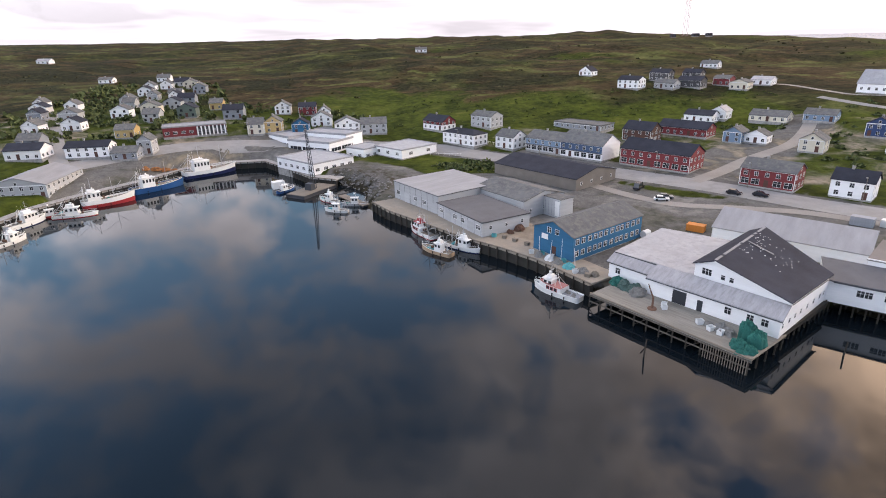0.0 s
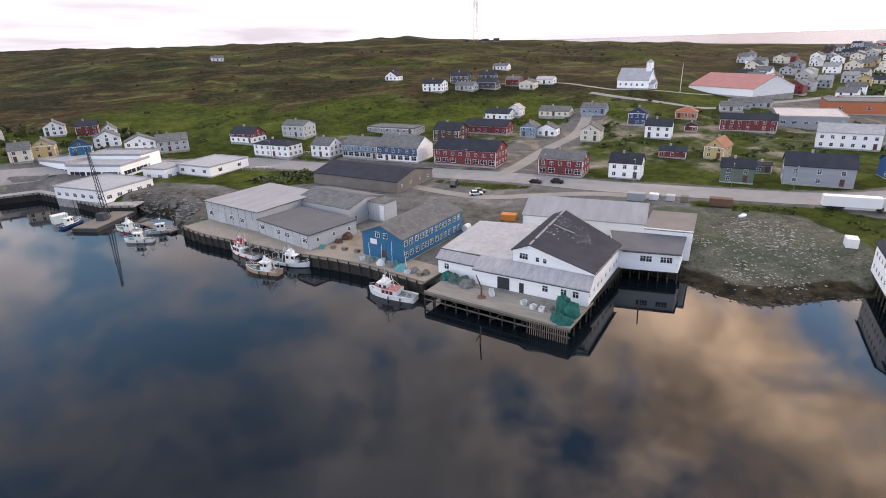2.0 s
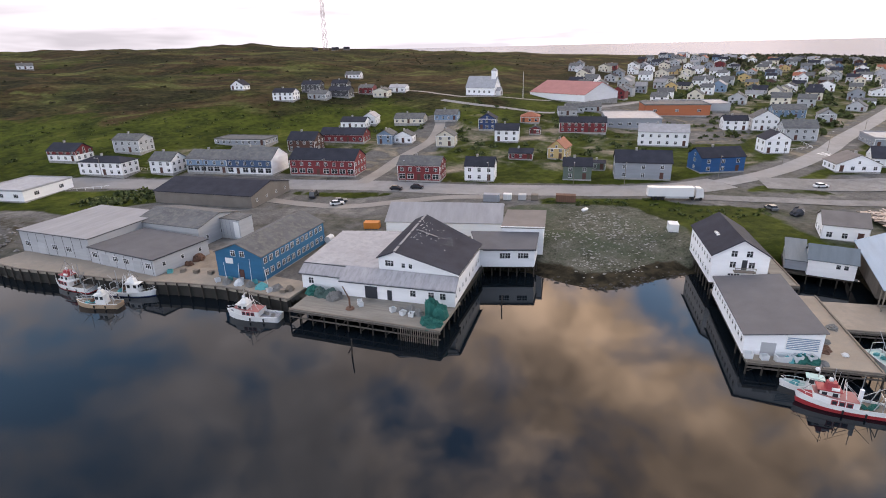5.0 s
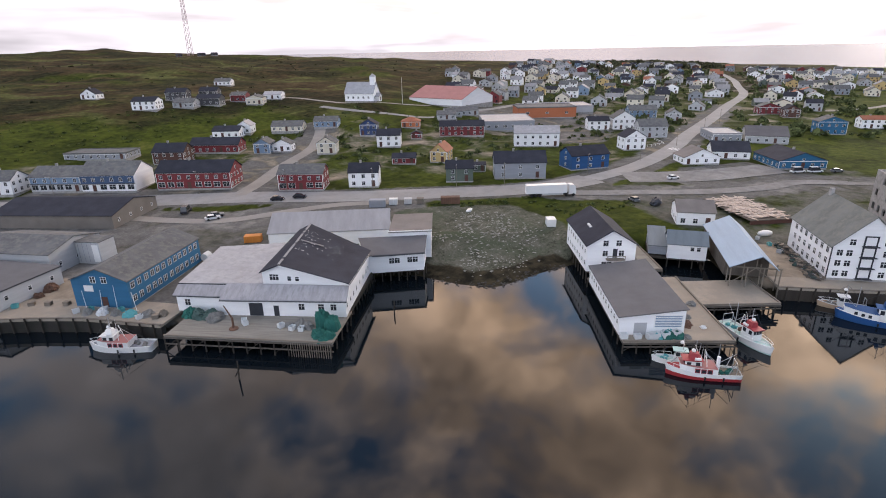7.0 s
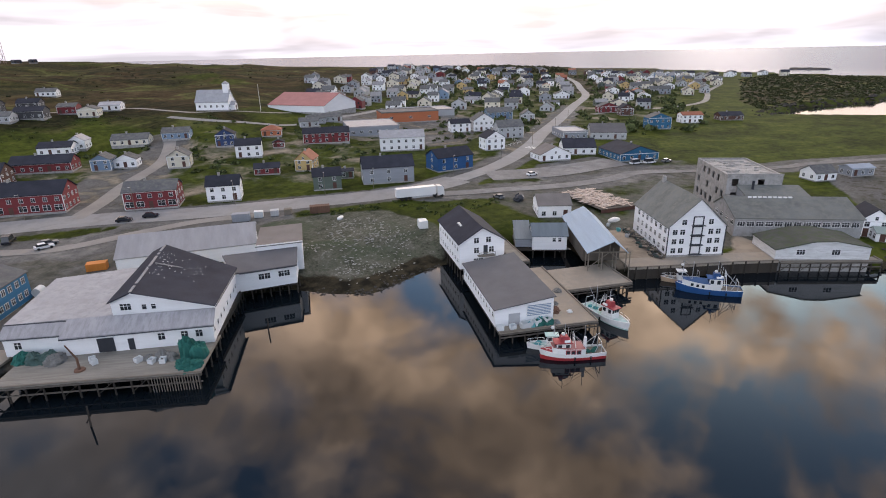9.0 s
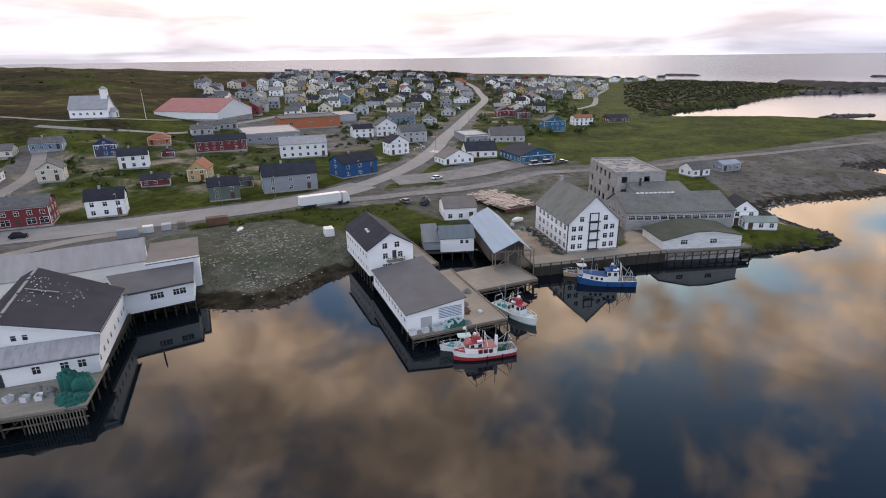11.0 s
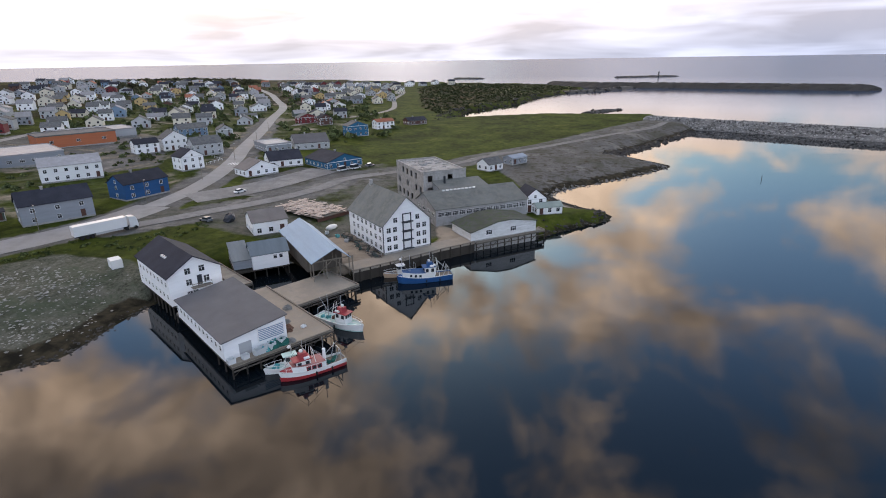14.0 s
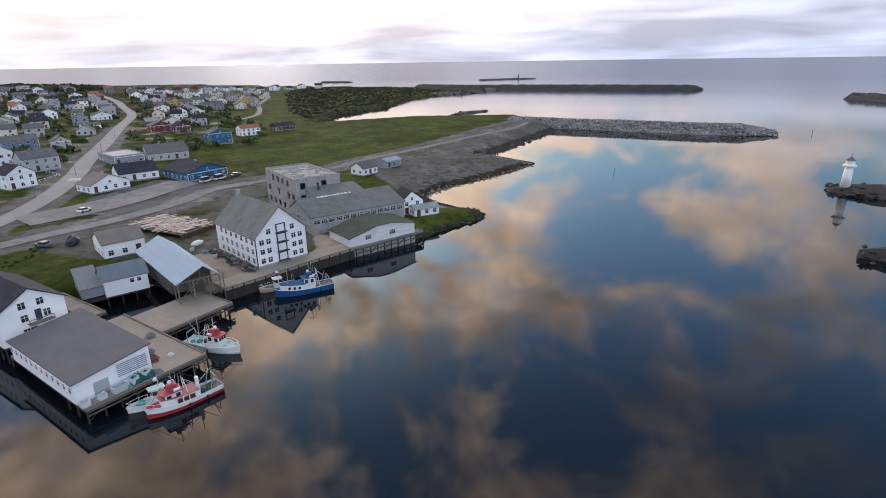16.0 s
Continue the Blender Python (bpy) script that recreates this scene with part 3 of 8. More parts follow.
ROAD_LINES = (
    ((-150, 214), (-118, 247), (-77, 257), (-45, 262), (-11, 251), (6, 240), (26, 224), (61, 196), (85, 173), (105, 151), (131, 127), (149, 112), (165, 103.5), (182, 99), (205, 96), (231, 96.5), (265, 101), (298, 108), (370, 121), (445, 136)),
    ((158, 96), (173, 80), (188, 65), (209, 49), (225, 42), (241, 20), (262, -8), (274, -18), (303, -54), (340, -96)),
    ((84, 178), (98, 188), (117, 204), (142, 221), (160, 240), (172, 256)),
    ((48, 184), (57, 168), (68, 154), (84, 148), (100, 142), (114, 130)),
)
GRAVEL_RINGS = GRAVEL_QUAYS + GRAVEL_YARDS + GRAVEL_TOWN + GRAVEL_COURTS
TOWN_RING = ((-250, 230), (-230, 340), (-150, 340), (0, 275), (60, 285), (110, 270), (180, 250), (260, 230), (420, 260), (600, 300), (840, 300), (860, 200), (560, 70), (400, 50), (230, 90), (120, 150), (0, 235), (-150, 200))
FIELD_RING = ((108, 124), (124, 114), (136, 100), (130, 78), (118, 66), (112, 58), (80, 66), (76, 97), (88, 104), (100, 112))
YARD_RINGS = (((118, 24), (142, 42), (152, 30), (136, 18), (146, 2), (160, 4), (150, -8), (140, 0)), ((8, 136), (24, 146), (34, 128), (22, 118)), ((28, 105), (34, 108), (52, 130), (60, 124), (40, 104)))
SLIP_RING = ((-50, 206), (-38, 224), (-22, 216), (-8, 200), (-20, 172), (-38, 198))
HEADLAND_RING = ((480, 2), (556, -16), (635, -74), (730, -112), (800, -160), (870, -205), (1000, -170), (1100, 0), (900, 40), (700, 28), (560, 22))


def build_land():
    xs, ys = ticks(-220, 480, 3.2, 4900, 1.09), ticks(-190, 400, 3.2, 4900, 1.09)
    gx, gy = np.meshgrid(xs, ys)
    z = heights(gx, gy)
    near = np.hypot(gx, gy)
    s = shore_distance(gx, gy)
    gravel = np.zeros(gx.shape)
    for ring in GRAVEL_RINGS:
        gravel = np.maximum(gravel, in_ring(gx, gy, ring, 4) * (0.52 if ring[0] == (150, 60) else 1.0))
    gravel = np.maximum(gravel, 0.42 * in_ring(gx, gy, TOWN_RING, 20))
    # worn verges beside the roads
    for line in ROAD_LINES:
        off = np.full(gx.shape, 1e9)
        for (ax, ay), (bx, by) in zip(line, line[1:]):
            dx, dy = bx - ax, by - ay
            k = np.clip(((gx - ax) * dx + (gy - ay) * dy) / (dx * dx + dy * dy), 0, 1)
            off = np.minimum(off, np.hypot(gx - ax - k * dx, gy - ay - k * dy))
        gravel = np.maximum(gravel, 0.86 * ease(off, 13.0, 6.0))
    field = in_ring(gx, gy, FIELD_RING, 4)
    yard = np.zeros(gx.shape)
    for ring in YARD_RINGS:
        yard = np.maximum(yard, in_ring(gx, gy, ring, 2.5))
    bearing = np.degrees(np.arctan2(gx, gy))
    heath = ease(z + 5 * rolling(gx * 1.7, gy * 1.3), 10, 22) * ease(bearing, 66, 56)
    heath = np.maximum(heath, 0.8 * ease(near, 520, 640) * ease(bearing, 84, 80))
    heath = heath * (1 - 0.75 * np.clip(rolling(gx * 0.8 + 90, gy * 1.1), 0, 1))
    heath = np.maximum(heath, in_ring(gx, gy, HEADLAND_RING, 14))
    yard = np.maximum(yard, 0.36 * in_ring(gx, gy, TOWN_RING, 20))
    weed = np.maximum(ease(z, 1.1, 0.4) * (1 - field) + field * ease(z, 1.1, 0.5), 0.46 * in_ring(gx, gy, SLIP_RING, 5))
    weed = np.maximum(weed, 0.42 * in_ring(gx, gy, GRAVEL_YARDS[0], 8))
    verts = np.stack([gx, gy, z], -1).reshape(-1, 3)
    w, h = len(xs), len(ys)
    quad = (np.arange(h - 1)[:, None] * w + np.arange(w - 1)).reshape(-1, 1) + np.array([0, 1, w + 1, w])
    me = bpy.data.meshes.new("ground")
    me.vertices.add(len(verts)), me.loops.add(quad.size), me.polygons.add(len(quad))
    me.vertices.foreach_set("co", verts.ravel())
    me.loops.foreach_set("vertex_index", quad.ravel())
    me.polygons.foreach_set("loop_start", np.arange(0, quad.size, 4))
    me.update(calc_edges=True)
    me.polygons.foreach_set("use_smooth", np.ones(len(quad), bool))
    rgba = np.stack([gravel, heath, weed, np.ones(gx.shape)], -1).astype(np.float32)
    me.attributes.new("cover", "FLOAT_COLOR", "POINT").data.foreach_set("color", rgba.ravel())
    me.attributes.new("yard", "FLOAT", "POINT").data.foreach_set("value", yard.ravel().astype(np.float32))
    me.attributes.new("field", "FLOAT", "POINT").data.foreach_set("value", field.ravel().astype(np.float32))
    me.materials.append(LAND)
    tagged(new("ground", me), "grass, brown heath and grey gravel ground rising to low hills", "ground", kind="structure")


build_land()


def build_sea():
    """The sea, out to the horizon, where the sheet bends up a little so that the skyline stands at its true height."""
    s, sides = Solid(), 96
    rings = (0, 400, 900, 1500, 2200, 3000, 3800, 4500, 4990)
    s.v.append((0, 0, 0))
    for r in rings[1:]:
        z = 27 * max(0, (r - 1500) / 3490) ** 1.5
        s.v += [(r * math.cos(math.tau * i / sides), r * math.sin(math.tau * i / sides), z) for i in range(sides)]
    s.f += [(0, 1 + i, 1 + (i + 1) % sides) for i in range(sides)]
    for k in range(len(rings) - 2):
        a = 1 + k * sides
        s.f += [(a + i, a + sides + i, a + sides + (i + 1) % sides, a + (i + 1) % sides) for i in range(sides)]
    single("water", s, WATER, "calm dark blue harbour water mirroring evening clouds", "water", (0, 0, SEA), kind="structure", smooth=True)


build_sea()


def ribbon(name, points, width, material, label, lift=0.10):
    """A road that lies on the ground along a smooth line through the points."""
    pts = [Vector(p) for p in points]
    line = []
    for i in range(len(pts) - 1):
        a, b, c, d = pts[max(i - 1, 0)], pts[i], pts[i + 1], pts[min(i + 2, len(pts) - 1)]
        steps = max(2, int((c - b).length / 3))
        for k in range(steps):
            t = k / steps
            line.append(0.5 * (2 * b + (c - a) * t + (2 * a - 5 * b + 4 * c - d) * t * t + (3 * b - a - 3 * c + d) * t ** 3))
    line.append(pts[-1])
    rows, across = [], 5
    for i, p in enumerate(line):
        way = (line[min(i + 1, len(line) - 1)] - line[max(i - 1, 0)]).normalized()
        side = Vector((-way.y, way.x))
        rows += [p + side * width * (j / (across - 1) - 0.5) for j in range(across)]
    xy = np.array([tuple(p) for p in rows])
    z = heights(xy[:, 0], xy[:, 1]) + lift
    solid = Solid()
    solid.v = [(x, y, h) for (x, y), h in zip(xy.tolist(), z.tolist())]
    solid.f = [(i * across + j, i * across + j + 1, (i + 1) * across + j + 1, (i + 1) * across + j) for i in range(len(line) - 1) for j in range(across - 1)]
    return single(name, solid, material, label, "road", kind="structure", smooth=True)


ribbon("road_main", ((-150, 214), (-118, 247), (-77, 257), (-45, 262), (-11, 251), (6, 240), (26, 224), (61, 196), (85, 173), (105, 151), (131, 127), (149, 112), (165, 103.5), (182, 99)), 13.0, ASPHALT, "worn grey asphalt main road through the village")
ribbon("road_street", ((182, 99), (205, 96), (231, 96.5), (265, 101), (298, 108), (370, 121), (445, 136), (550, 156), (640, 188), (727, 220), (836, 271)), 7.6, ASPHALT, "worn grey asphalt street climbing between the houses", 0.13)
ribbon("road_side", ((84, 178), (98, 188), (117, 204), (142, 221), (160, 240), (172, 256)), 5.5, GRAVELROAD, "pale gravel side road between the houses")
ribbon("road_church", ((150, 352), (196, 334), (207, 304), (212, 282), (231, 268), (262, 262)), 3.0, GRAVELROAD, "narrow pale road past the church")
ribbon("road_upper", ((195, 288), (203, 261), (217, 243), (231, 231), (253, 231), (287, 235), (345, 250)), 4.0, ASPHALT, "grey road along the slope below the church")
ribbon("road_bay", ((400, 108), (443, 88), (472, 67), (532, 50), (600, 52), (668, 58), (806, 56), (930, 75)), 5.0, GRAVELROAD, "pale winding road to the bay")
ribbon("road_quay", ((48, 184), (57, 168), (68, 154), (84, 148), (100, 142), (114, 130)), 4.5, GRAVELROAD, "gravel track behind the quay buildings")
ribbon("road_yard", ((158, 96), (173, 80), (188, 65), (209, 49), (225, 42), (236, 28)), 6.0, COURT, "pale gravel track across the yard", 0.14)
ribbon("road_spit", ((236, 28), (241, 20), (262, -8), (274, -18), (303, -54), (340, -96), (373, -136), (403, -158)), 4.6, YARDTRACK, "grey gravel track out to the breakwater", 0.14)
ribbon("road_forecourt", ((192, 91), (203, 79), (215, 70), (229, 62), (243, 54)), 15.0, COURT, "worn grey asphalt forecourt before the blue building", 0.16)
for k in range(7):
    sy = 91.3 + k * 1.35
    single("road_marking", Solid().box(-2.4, 2.4, -0.3, 0.3, 0, 0.012), TRIM, "worn white stripe of a crossing on the street", "road marking", (254.2, sy, ground(254.2, sy) + 0.2), -6, kind="structure")
ribbon("road_hill", ((-148, 212), (-160, 228), (-174, 250), (-225, 325)), 6.5, ASPHALT, "grey street climbing the slope", 0.14)


# ---- houses ----
def lattice(xs, zs, filled, y0, y1):
    """One connected slab over the grid xs by zs, with holes where filled(i, j) is false."""
    s, seen = Solid(), {}

    def at(i, j, y):
        if (i, j, y) not in seen:
            seen[i, j, y] = len(s.v)
            s.v.append((xs[i], y, zs[j]))
        return seen[i, j, y]

    cells = {(i, j) for i in range(len(xs) - 1) for j in range(len(zs) - 1) if filled(i, j)}
    for i, j in cells:
        ring = ((i, j), (i + 1, j), (i + 1, j + 1), (i, j + 1))
        s.f += [tuple(at(*c, y0) for c in ring), tuple(at(*c, y1) for c in ring[::-1])]
        for k, step in enumerate(((0, -1), (1, 0), (0, 1), (-1, 0))):
            if (i + step[0], j + step[1]) not in cells:
                p, q = ring[k], ring[(k + 1) % 4]
                s.f.append((at(*p, y0), at(*p, y1), at(*q, y1), at(*q, y0)))
    return s


def window_meshes(name, w, h, mullions):
    t = 0.07
    xs, zs = [-w / 2 - t, -w / 2], [-t, 0.0, h * 0.62, h * 0.62 + 0.05, h, h + t]
    for i in range(mullions):
        at = -w / 2 + w * (i + 1) / (mullions + 1)
        xs += [at - 0.03, at + 0.03]
    xs += [w / 2, w / 2 + t]
    holes = set(range(1, len(xs) - 2, 2))
    frame = lattice(xs, zs, lambda i, j: i not in holes or j in (0, 2, 4), -0.06, 0.03)
    return frame.mesh("window", TRIM), Solid().box(-w / 2, w / 2, -0.015, 0.02, 0, h).mesh("pane", PANE)


FAR_PANE = Solid().box(-0.6, 0.6, -0.03, 0.02, 0, 1.25).mesh("window", PANE)
WINDOW_KINDS = {"house": window_meshes("house", 1.1, 1.25, 1), "small": window_meshes("small", 0.75, 0.9, 0), "shop": window_meshes("shop", 2.2, 1.7, 1), "wide": window_meshes("wide", 1.8, 1.2, 2)}


def window(parent, kind, x, y, z, turn):
    """A framed window on a wall of the parent, facing -y before the turn."""
    if kind == "far":
        ob = new("window", FAR_PANE)
        ob.parent = parent
        ob.matrix_basis = pose(x, y, z, 0, 0, turn)
        return ob
    frame, pane = WINDOW_KINDS[kind]
    ob = new("window", frame)
    ob.parent = parent
    ob.matrix_basis = pose(x, y, z, 0, 0, turn)
    glass = new("pane", pane)
    glass.parent = ob
    return ob


DOOR = Solid().box(-0.5, 0.5, -0.06, 0.03, 0, 2.1).box(-0.62, -0.5, -0.09, 0.03, 0, 2.22).box(0.5, 0.62, -0.09, 0.03, 0, 2.22).box(-0.5, 0.5, -0.09, 0.03, 2.1, 2.22).mesh("door", BROWN)


def door(parent, x, y, z, turn, mesh=None):
    ob = new("door", mesh or DOOR)
    ob.parent = parent
    ob.matrix_basis = pose(x, y, z, 0, 0, turn)
    return ob


def gable_body(w, d, h, rise, ridge, z0=0.0, peak=0.5):
    """Walls with their gables; the ridge runs along x or y."""
    if ridge == "x":
        return Solid().extrude([(0, z0), (d, z0), (d, h), (d * peak, h + rise), (0, h)], 0, w, "x")
    return Solid().extrude([(0, z0), (w, z0), (w, h), (w * peak, h + rise), (0, h)], 0, d, "y")


def gable_roof(w, d, h, rise, ridge, over=0.35, thick=0.2, peak=0.5):
    span, run = (d, w) if ridge == "x" else (w, d)
    p = span * peak
    s1, s2 = rise / p, rise / (span - p)
    lift = 0.03
    ring = [(-over, h - over * s1 + lift), (p, h + rise + lift), (span + over, h - over * s2 + lift), (span + over, h - over * s2 + lift + thick), (p, h + rise + lift + thick * 1.15), (-over, h - over * s1 + lift + thick)]
    return Solid().extrude(ring, -over, run + over, ridge)


def hip_roof(w, d, h, rise, over=0.4, thick=0.16):
    s, o = Solid(), over
    m = min(w, d) / 2
    a, b = ((m, d / 2), (w - m, d / 2)) if w >= d else ((w / 2, m), (w / 2, d - m))
    s.box(-o, w + o, -o, d + o, h, h + thick)
    c = [(-o, -o), (w + o, -o), (w + o, d + o), (-o, d + o)]
    c = [(x, y, h + thick) for x, y in c]
    p, q = (*a, h + rise + thick), (*b, h + rise + thick)
    if w >= d:
        s.face(c[0], c[1], q, p), s.face(c[2], c[3], p, q), s.face(c[1], c[2], q), s.face(c[3], c[0], p)
    else:
        s.face(c[0], c[1], p), s.face(c[1], c[2], q, p), s.face(c[2], c[3], q), s.face(c[3], c[0], p, q)
    return s


def flat_roof(w, d, h, over=0.2, rise=0.4):
    s = Solid().box(-over, w + over, -over, d + over, h, h + 0.25)
    for x0, x1, y0, y1 in ((-over, w + over, -over, -over + 0.2), (-over, w + over, d + over - 0.2, d + over), (-over, -over + 0.2, -over + 0.2, d + over - 0.2), (w + over - 0.2, w + over, -over + 0.2, d + over - 0.2)):
        s.box(x0, x1, y0, y1, h + 0.25, h + 0.25 + rise)
    return s


HOUSES = []


def house(x, y, rot, w, d, h, rise, ridge, wall, roof, label, name="house", category="house", z=None, style="house", far=False, chimney=True, base=None):
    """A timber house: x, y is its front left corner, the front runs along rot, the depth to the left of that way."""
    c, s = math.cos(radians(rot)), math.sin(radians(rot))
    corners = [(x + c * a - s * b, y + s * a + c * b) for a in (0, w) for b in (0, d)]
    hs = [ground(*p) for p in corners]
    z = sum(hs) / 4 if z is None else z
    HOUSES.append((x + c * w / 2 - s * d / 2, y + s * w / 2 + c * d / 2))
    ob = thing(name, x, y, z, rot, label, category)
    if ridge in "xy":
        part("wall", gable_body(w, d, h, rise, ridge, 0.35), wall, ob)
        part("roof", gable_roof(w, d, h, rise, ridge), roof, ob)
    elif ridge == "h":
        part("wall", Solid().box(0, w, 0, d, 0.35, h), wall, ob)
        part("roof", hip_roof(w, d, h, rise), roof, ob)
    else:
        part("wall", Solid().box(0, w, 0, d, 0.35, h), wall, ob)
        part("roof", flat_roof(w, d, h, 0.2, rise), roof, ob)
    part("foundation", Solid().box(-0.04, w + 0.04, -0.04, d + 0.04, min(hs) - z - 0.6, 0.38), CONCRETE, ob)
    if base:
        part("ground_floor", Solid().box(-0.04, w + 0.04, -0.05, d + 0.04, 0.385, 2.85), base, ob)
        part("fascia", Solid().box(-0.1, w + 0.1, -0.35, -0.055, 2.86, 3.05), DARKGREY, ob)
    # only the end that faces the harbour has windows
    harbour_left = c * x + s * y > 0
    if not far and style != "sparse":
        t = 0.1
        part("corner_trim", lattice([-t, t, w - t, w + t], [0.4, h - 0.3, h - 0.06], lambda i, j: i != 1 or j == 1, -0.05, 0.02), TRIM, ob)
    if chimney and ridge in "xyh":
        cx, cy = (w * 0.38, d * 0.5) if ridge != "y" else (w * 0.5, d * 0.4)
        part("chimney", Solid().box(cx - 0.35, cx + 0.35, cy - 0.35, cy + 0.35, h + rise * 0.55, h + rise + 0.9).box(cx - 0.42, cx + 0.42, cy - 0.42, cy + 0.42, h + rise + 0.9, h + rise + 1.02), CONCRETE, ob)
    if style == "plain":
        return ob
    floors = [0.95] if h < 4.2 else [0.95, 0.95 + (h - 0.35) / 2]
    rng = random.Random(int(x * 7 + y * 13))
    at_door = rng.randrange(max(2, round(w / 3)))
    for level, zz in enumerate(floors):
        front = (2 if level else 3) if far else max(2, round(w / (5.5 if style == "sparse" else 3.3)))
        kind = "far" if far else "house"
        if style == "shop" and level == 0:
            front, kind = max(3, round(w / 3.2)), "shop"
        face = -0.052 if base and level == 0 else 0
        for i in range(front):
            px = w * (i + 0.5) / front
            if level == 0 and i == min(at_door, front - 1):
                door(ob, px, face, 0.38, 0)
            else:
                window(ob, kind, px, face, zz, 0)
        sides = (0 if level else 1) if far else 1 if style == "sparse" else max(2, round(d / 3.4))
        for i in range(sides):
            if far or harbour_left:
                window(ob, kind if far else "house", face, d * (i + 0.5) / sides, zz, -90)
            if not far and not harbour_left:
                window(ob, "house", w - face, d * (i + 0.5) / sides, zz, 90)
    if far:
        return ob
    if rise > 2.2 and ridge == "x":
        window(ob, "small", w, d / 2, h + 0.2, 90), window(ob, "small", 0, d / 2, h + 0.2, -90)
    if rise > 2.2 and ridge == "y":
        window(ob, "small", w / 2, 0, h + 0.2, 0)
    return ob


# ---- quays and piers ----
def quay(name, points, label, top=2.8, inland=7.0, wall=DARKCONCRETE, deck=CONCRETE):
    """A quay along the points with a deck reaching inland (to the left of the way); face in cast blocks."""
    ob = thing(name, 0, 0, 0, 0, label, "quay", kind="structure")
    ob["category"] = "quay"
    pts = [Vector((*p, 0)) for p in points]
    face, slab, kerb = Solid(), Solid(), Solid()
    normals = []
    for i in range(len(pts)):
        way = (pts[min(i + 1, len(pts) - 1)] - pts[max(i - 1, 0)]).normalized()
        normals.append(Vector((-way.y, way.x, 0)))
    for i in range(len(pts) - 1):
        a, b, na, nb = pts[i], pts[i + 1], normals[i], normals[i + 1]

        def bar(solid, o0, o1, z0, z1):
            lo = [a + na * o0, b + nb * o0, b + nb * o1, a + na * o1]
            k = len(solid.v)
            solid.v += [(p.x, p.y, z0) for p in lo] + [(p.x, p.y, z1) for p in lo]
            solid.f += [tuple(k + j for j in q) for q in ((3, 2, 1, 0), (4, 5, 6, 7), (0, 1, 5, 4), (1, 2, 6, 5), (2, 3, 7, 6), (3, 0, 4, 7))]

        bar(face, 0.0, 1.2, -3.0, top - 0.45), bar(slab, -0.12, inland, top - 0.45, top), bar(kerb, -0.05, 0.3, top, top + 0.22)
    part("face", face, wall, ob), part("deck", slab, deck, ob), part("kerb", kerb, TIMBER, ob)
    posts = Solid().rod((0, 0, -2.5), (0, 0, top + 0.25), 0.17, sides=7).mesh("fender_post", PILE)
    for i in range(len(pts) - 1):
        steps = max(1, int((pts[i + 1] - pts[i]).length / 2.6))
        for k in range(steps):
            p = pts[i].lerp(pts[i + 1], (k + 0.5) / steps) - normals[i] * 0.32
            post = new("fender_post", posts)
            post.parent, post.location = ob, p
    return ob


quay("quay_west", ((-66, 227), (-78, 241), (-93, 239), (-109, 226), (-116, 206), (-128, 185), (-133, 172), (-134, 159), (-140, 120))[::-1], "dark concrete quay along the western harbour side", 2.6)
quay("quay_factory", ((-40, 203), (-51, 208), (-66, 227))[::-1], "concrete quay below the white factory", 2.6)
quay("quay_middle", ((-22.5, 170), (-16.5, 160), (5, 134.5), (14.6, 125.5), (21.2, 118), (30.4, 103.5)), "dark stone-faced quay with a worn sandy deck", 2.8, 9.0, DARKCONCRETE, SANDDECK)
quay("quay_east", ((124, 23), (130, 14), (139, 1.6), (144, -6.5)), "timber-faced quay in front of the white warehouse", 2.8, 6.0, PILE, SANDDECK)


def pier(name, x, y, rot, w, d, label, top=2.8, step=2.6, deck=DECKING, skip=()):
    """A timber pier on piles: its front edge starts at x, y and runs along rot."""
    ob = thing(name, x, y, 0, rot, label, "pier", kind="structure")
    part("deck", Solid().box(0, w, 0, d, top - 0.18, top), deck, ob)
    beams = Solid()
    beams.box(-0.1, w + 0.1, -0.15, 0.1, top - 0.5, top - 0.185).box(-0.1, w + 0.1, d - 0.1, d + 0.1, top - 0.5, top - 0.185)
    beams.box(-0.1, w + 0.1, -0.12, 0.02, 1.1, 1.35)
    for i in range(int(w / step) + 1):
        beams.box(i * step - 0.12, i * step + 0.12, 0.1, d - 0.1, top - 0.48, top - 0.19)
    # beams coloured dark to deepen the shade under the deck
    part("framework", beams, DARKTIMBER, ob)
    part("edge_rail", Solid().box(0, w, -0.1, 0.16, top + 0.003, top + 0.28).box(w - 0.16, w + 0.1, 0.16, d, top + 0.003, top + 0.28), TIMBER, ob)
    mesh = Solid().rod((0, 0, -3), (0, 0, top - 0.2), 0.16, sides=7).mesh("support_post", PILE)
    rows = sorted({0.0, *[float(v) for v in np.arange(3.2, d, 3.2)], d})
    for i in range(int(w / step) + 1):
        for j, yy in enumerate(rows):
            if j == 0 or i * step > w - step or j == len(rows) - 1 or (i % 2 == 0 and j < 3):
                p = new("support_post", mesh)
                p.parent, p.location = ob, (i * step, yy, 0)
    brace = Solid().rod((0, 0, 0.3), (step, 0, top - 0.4), 0.07, sides=5).mesh("brace", PILE)
    for i in range(0, int(w / step), 2):
        b = new("brace", brace)
        b.parent, b.location = ob, (i * step, 0.0, 0)
    return ob


FRONT = -53.5
front_pier = pier("pier_front", 29.3, 99.0, FRONT, 31.6, 12.0, "weathered timber pier on tarred piles")
slats = Solid().box(-0.06, 0.06, -0.24, -0.16, -0.4, 2.6).mesh("slat", TIMBER)
for i in range(18):
    sl = new("slat", slats)
    sl.parent, sl.location = front_pier, (24.0 + i * 0.42, 0, 0)


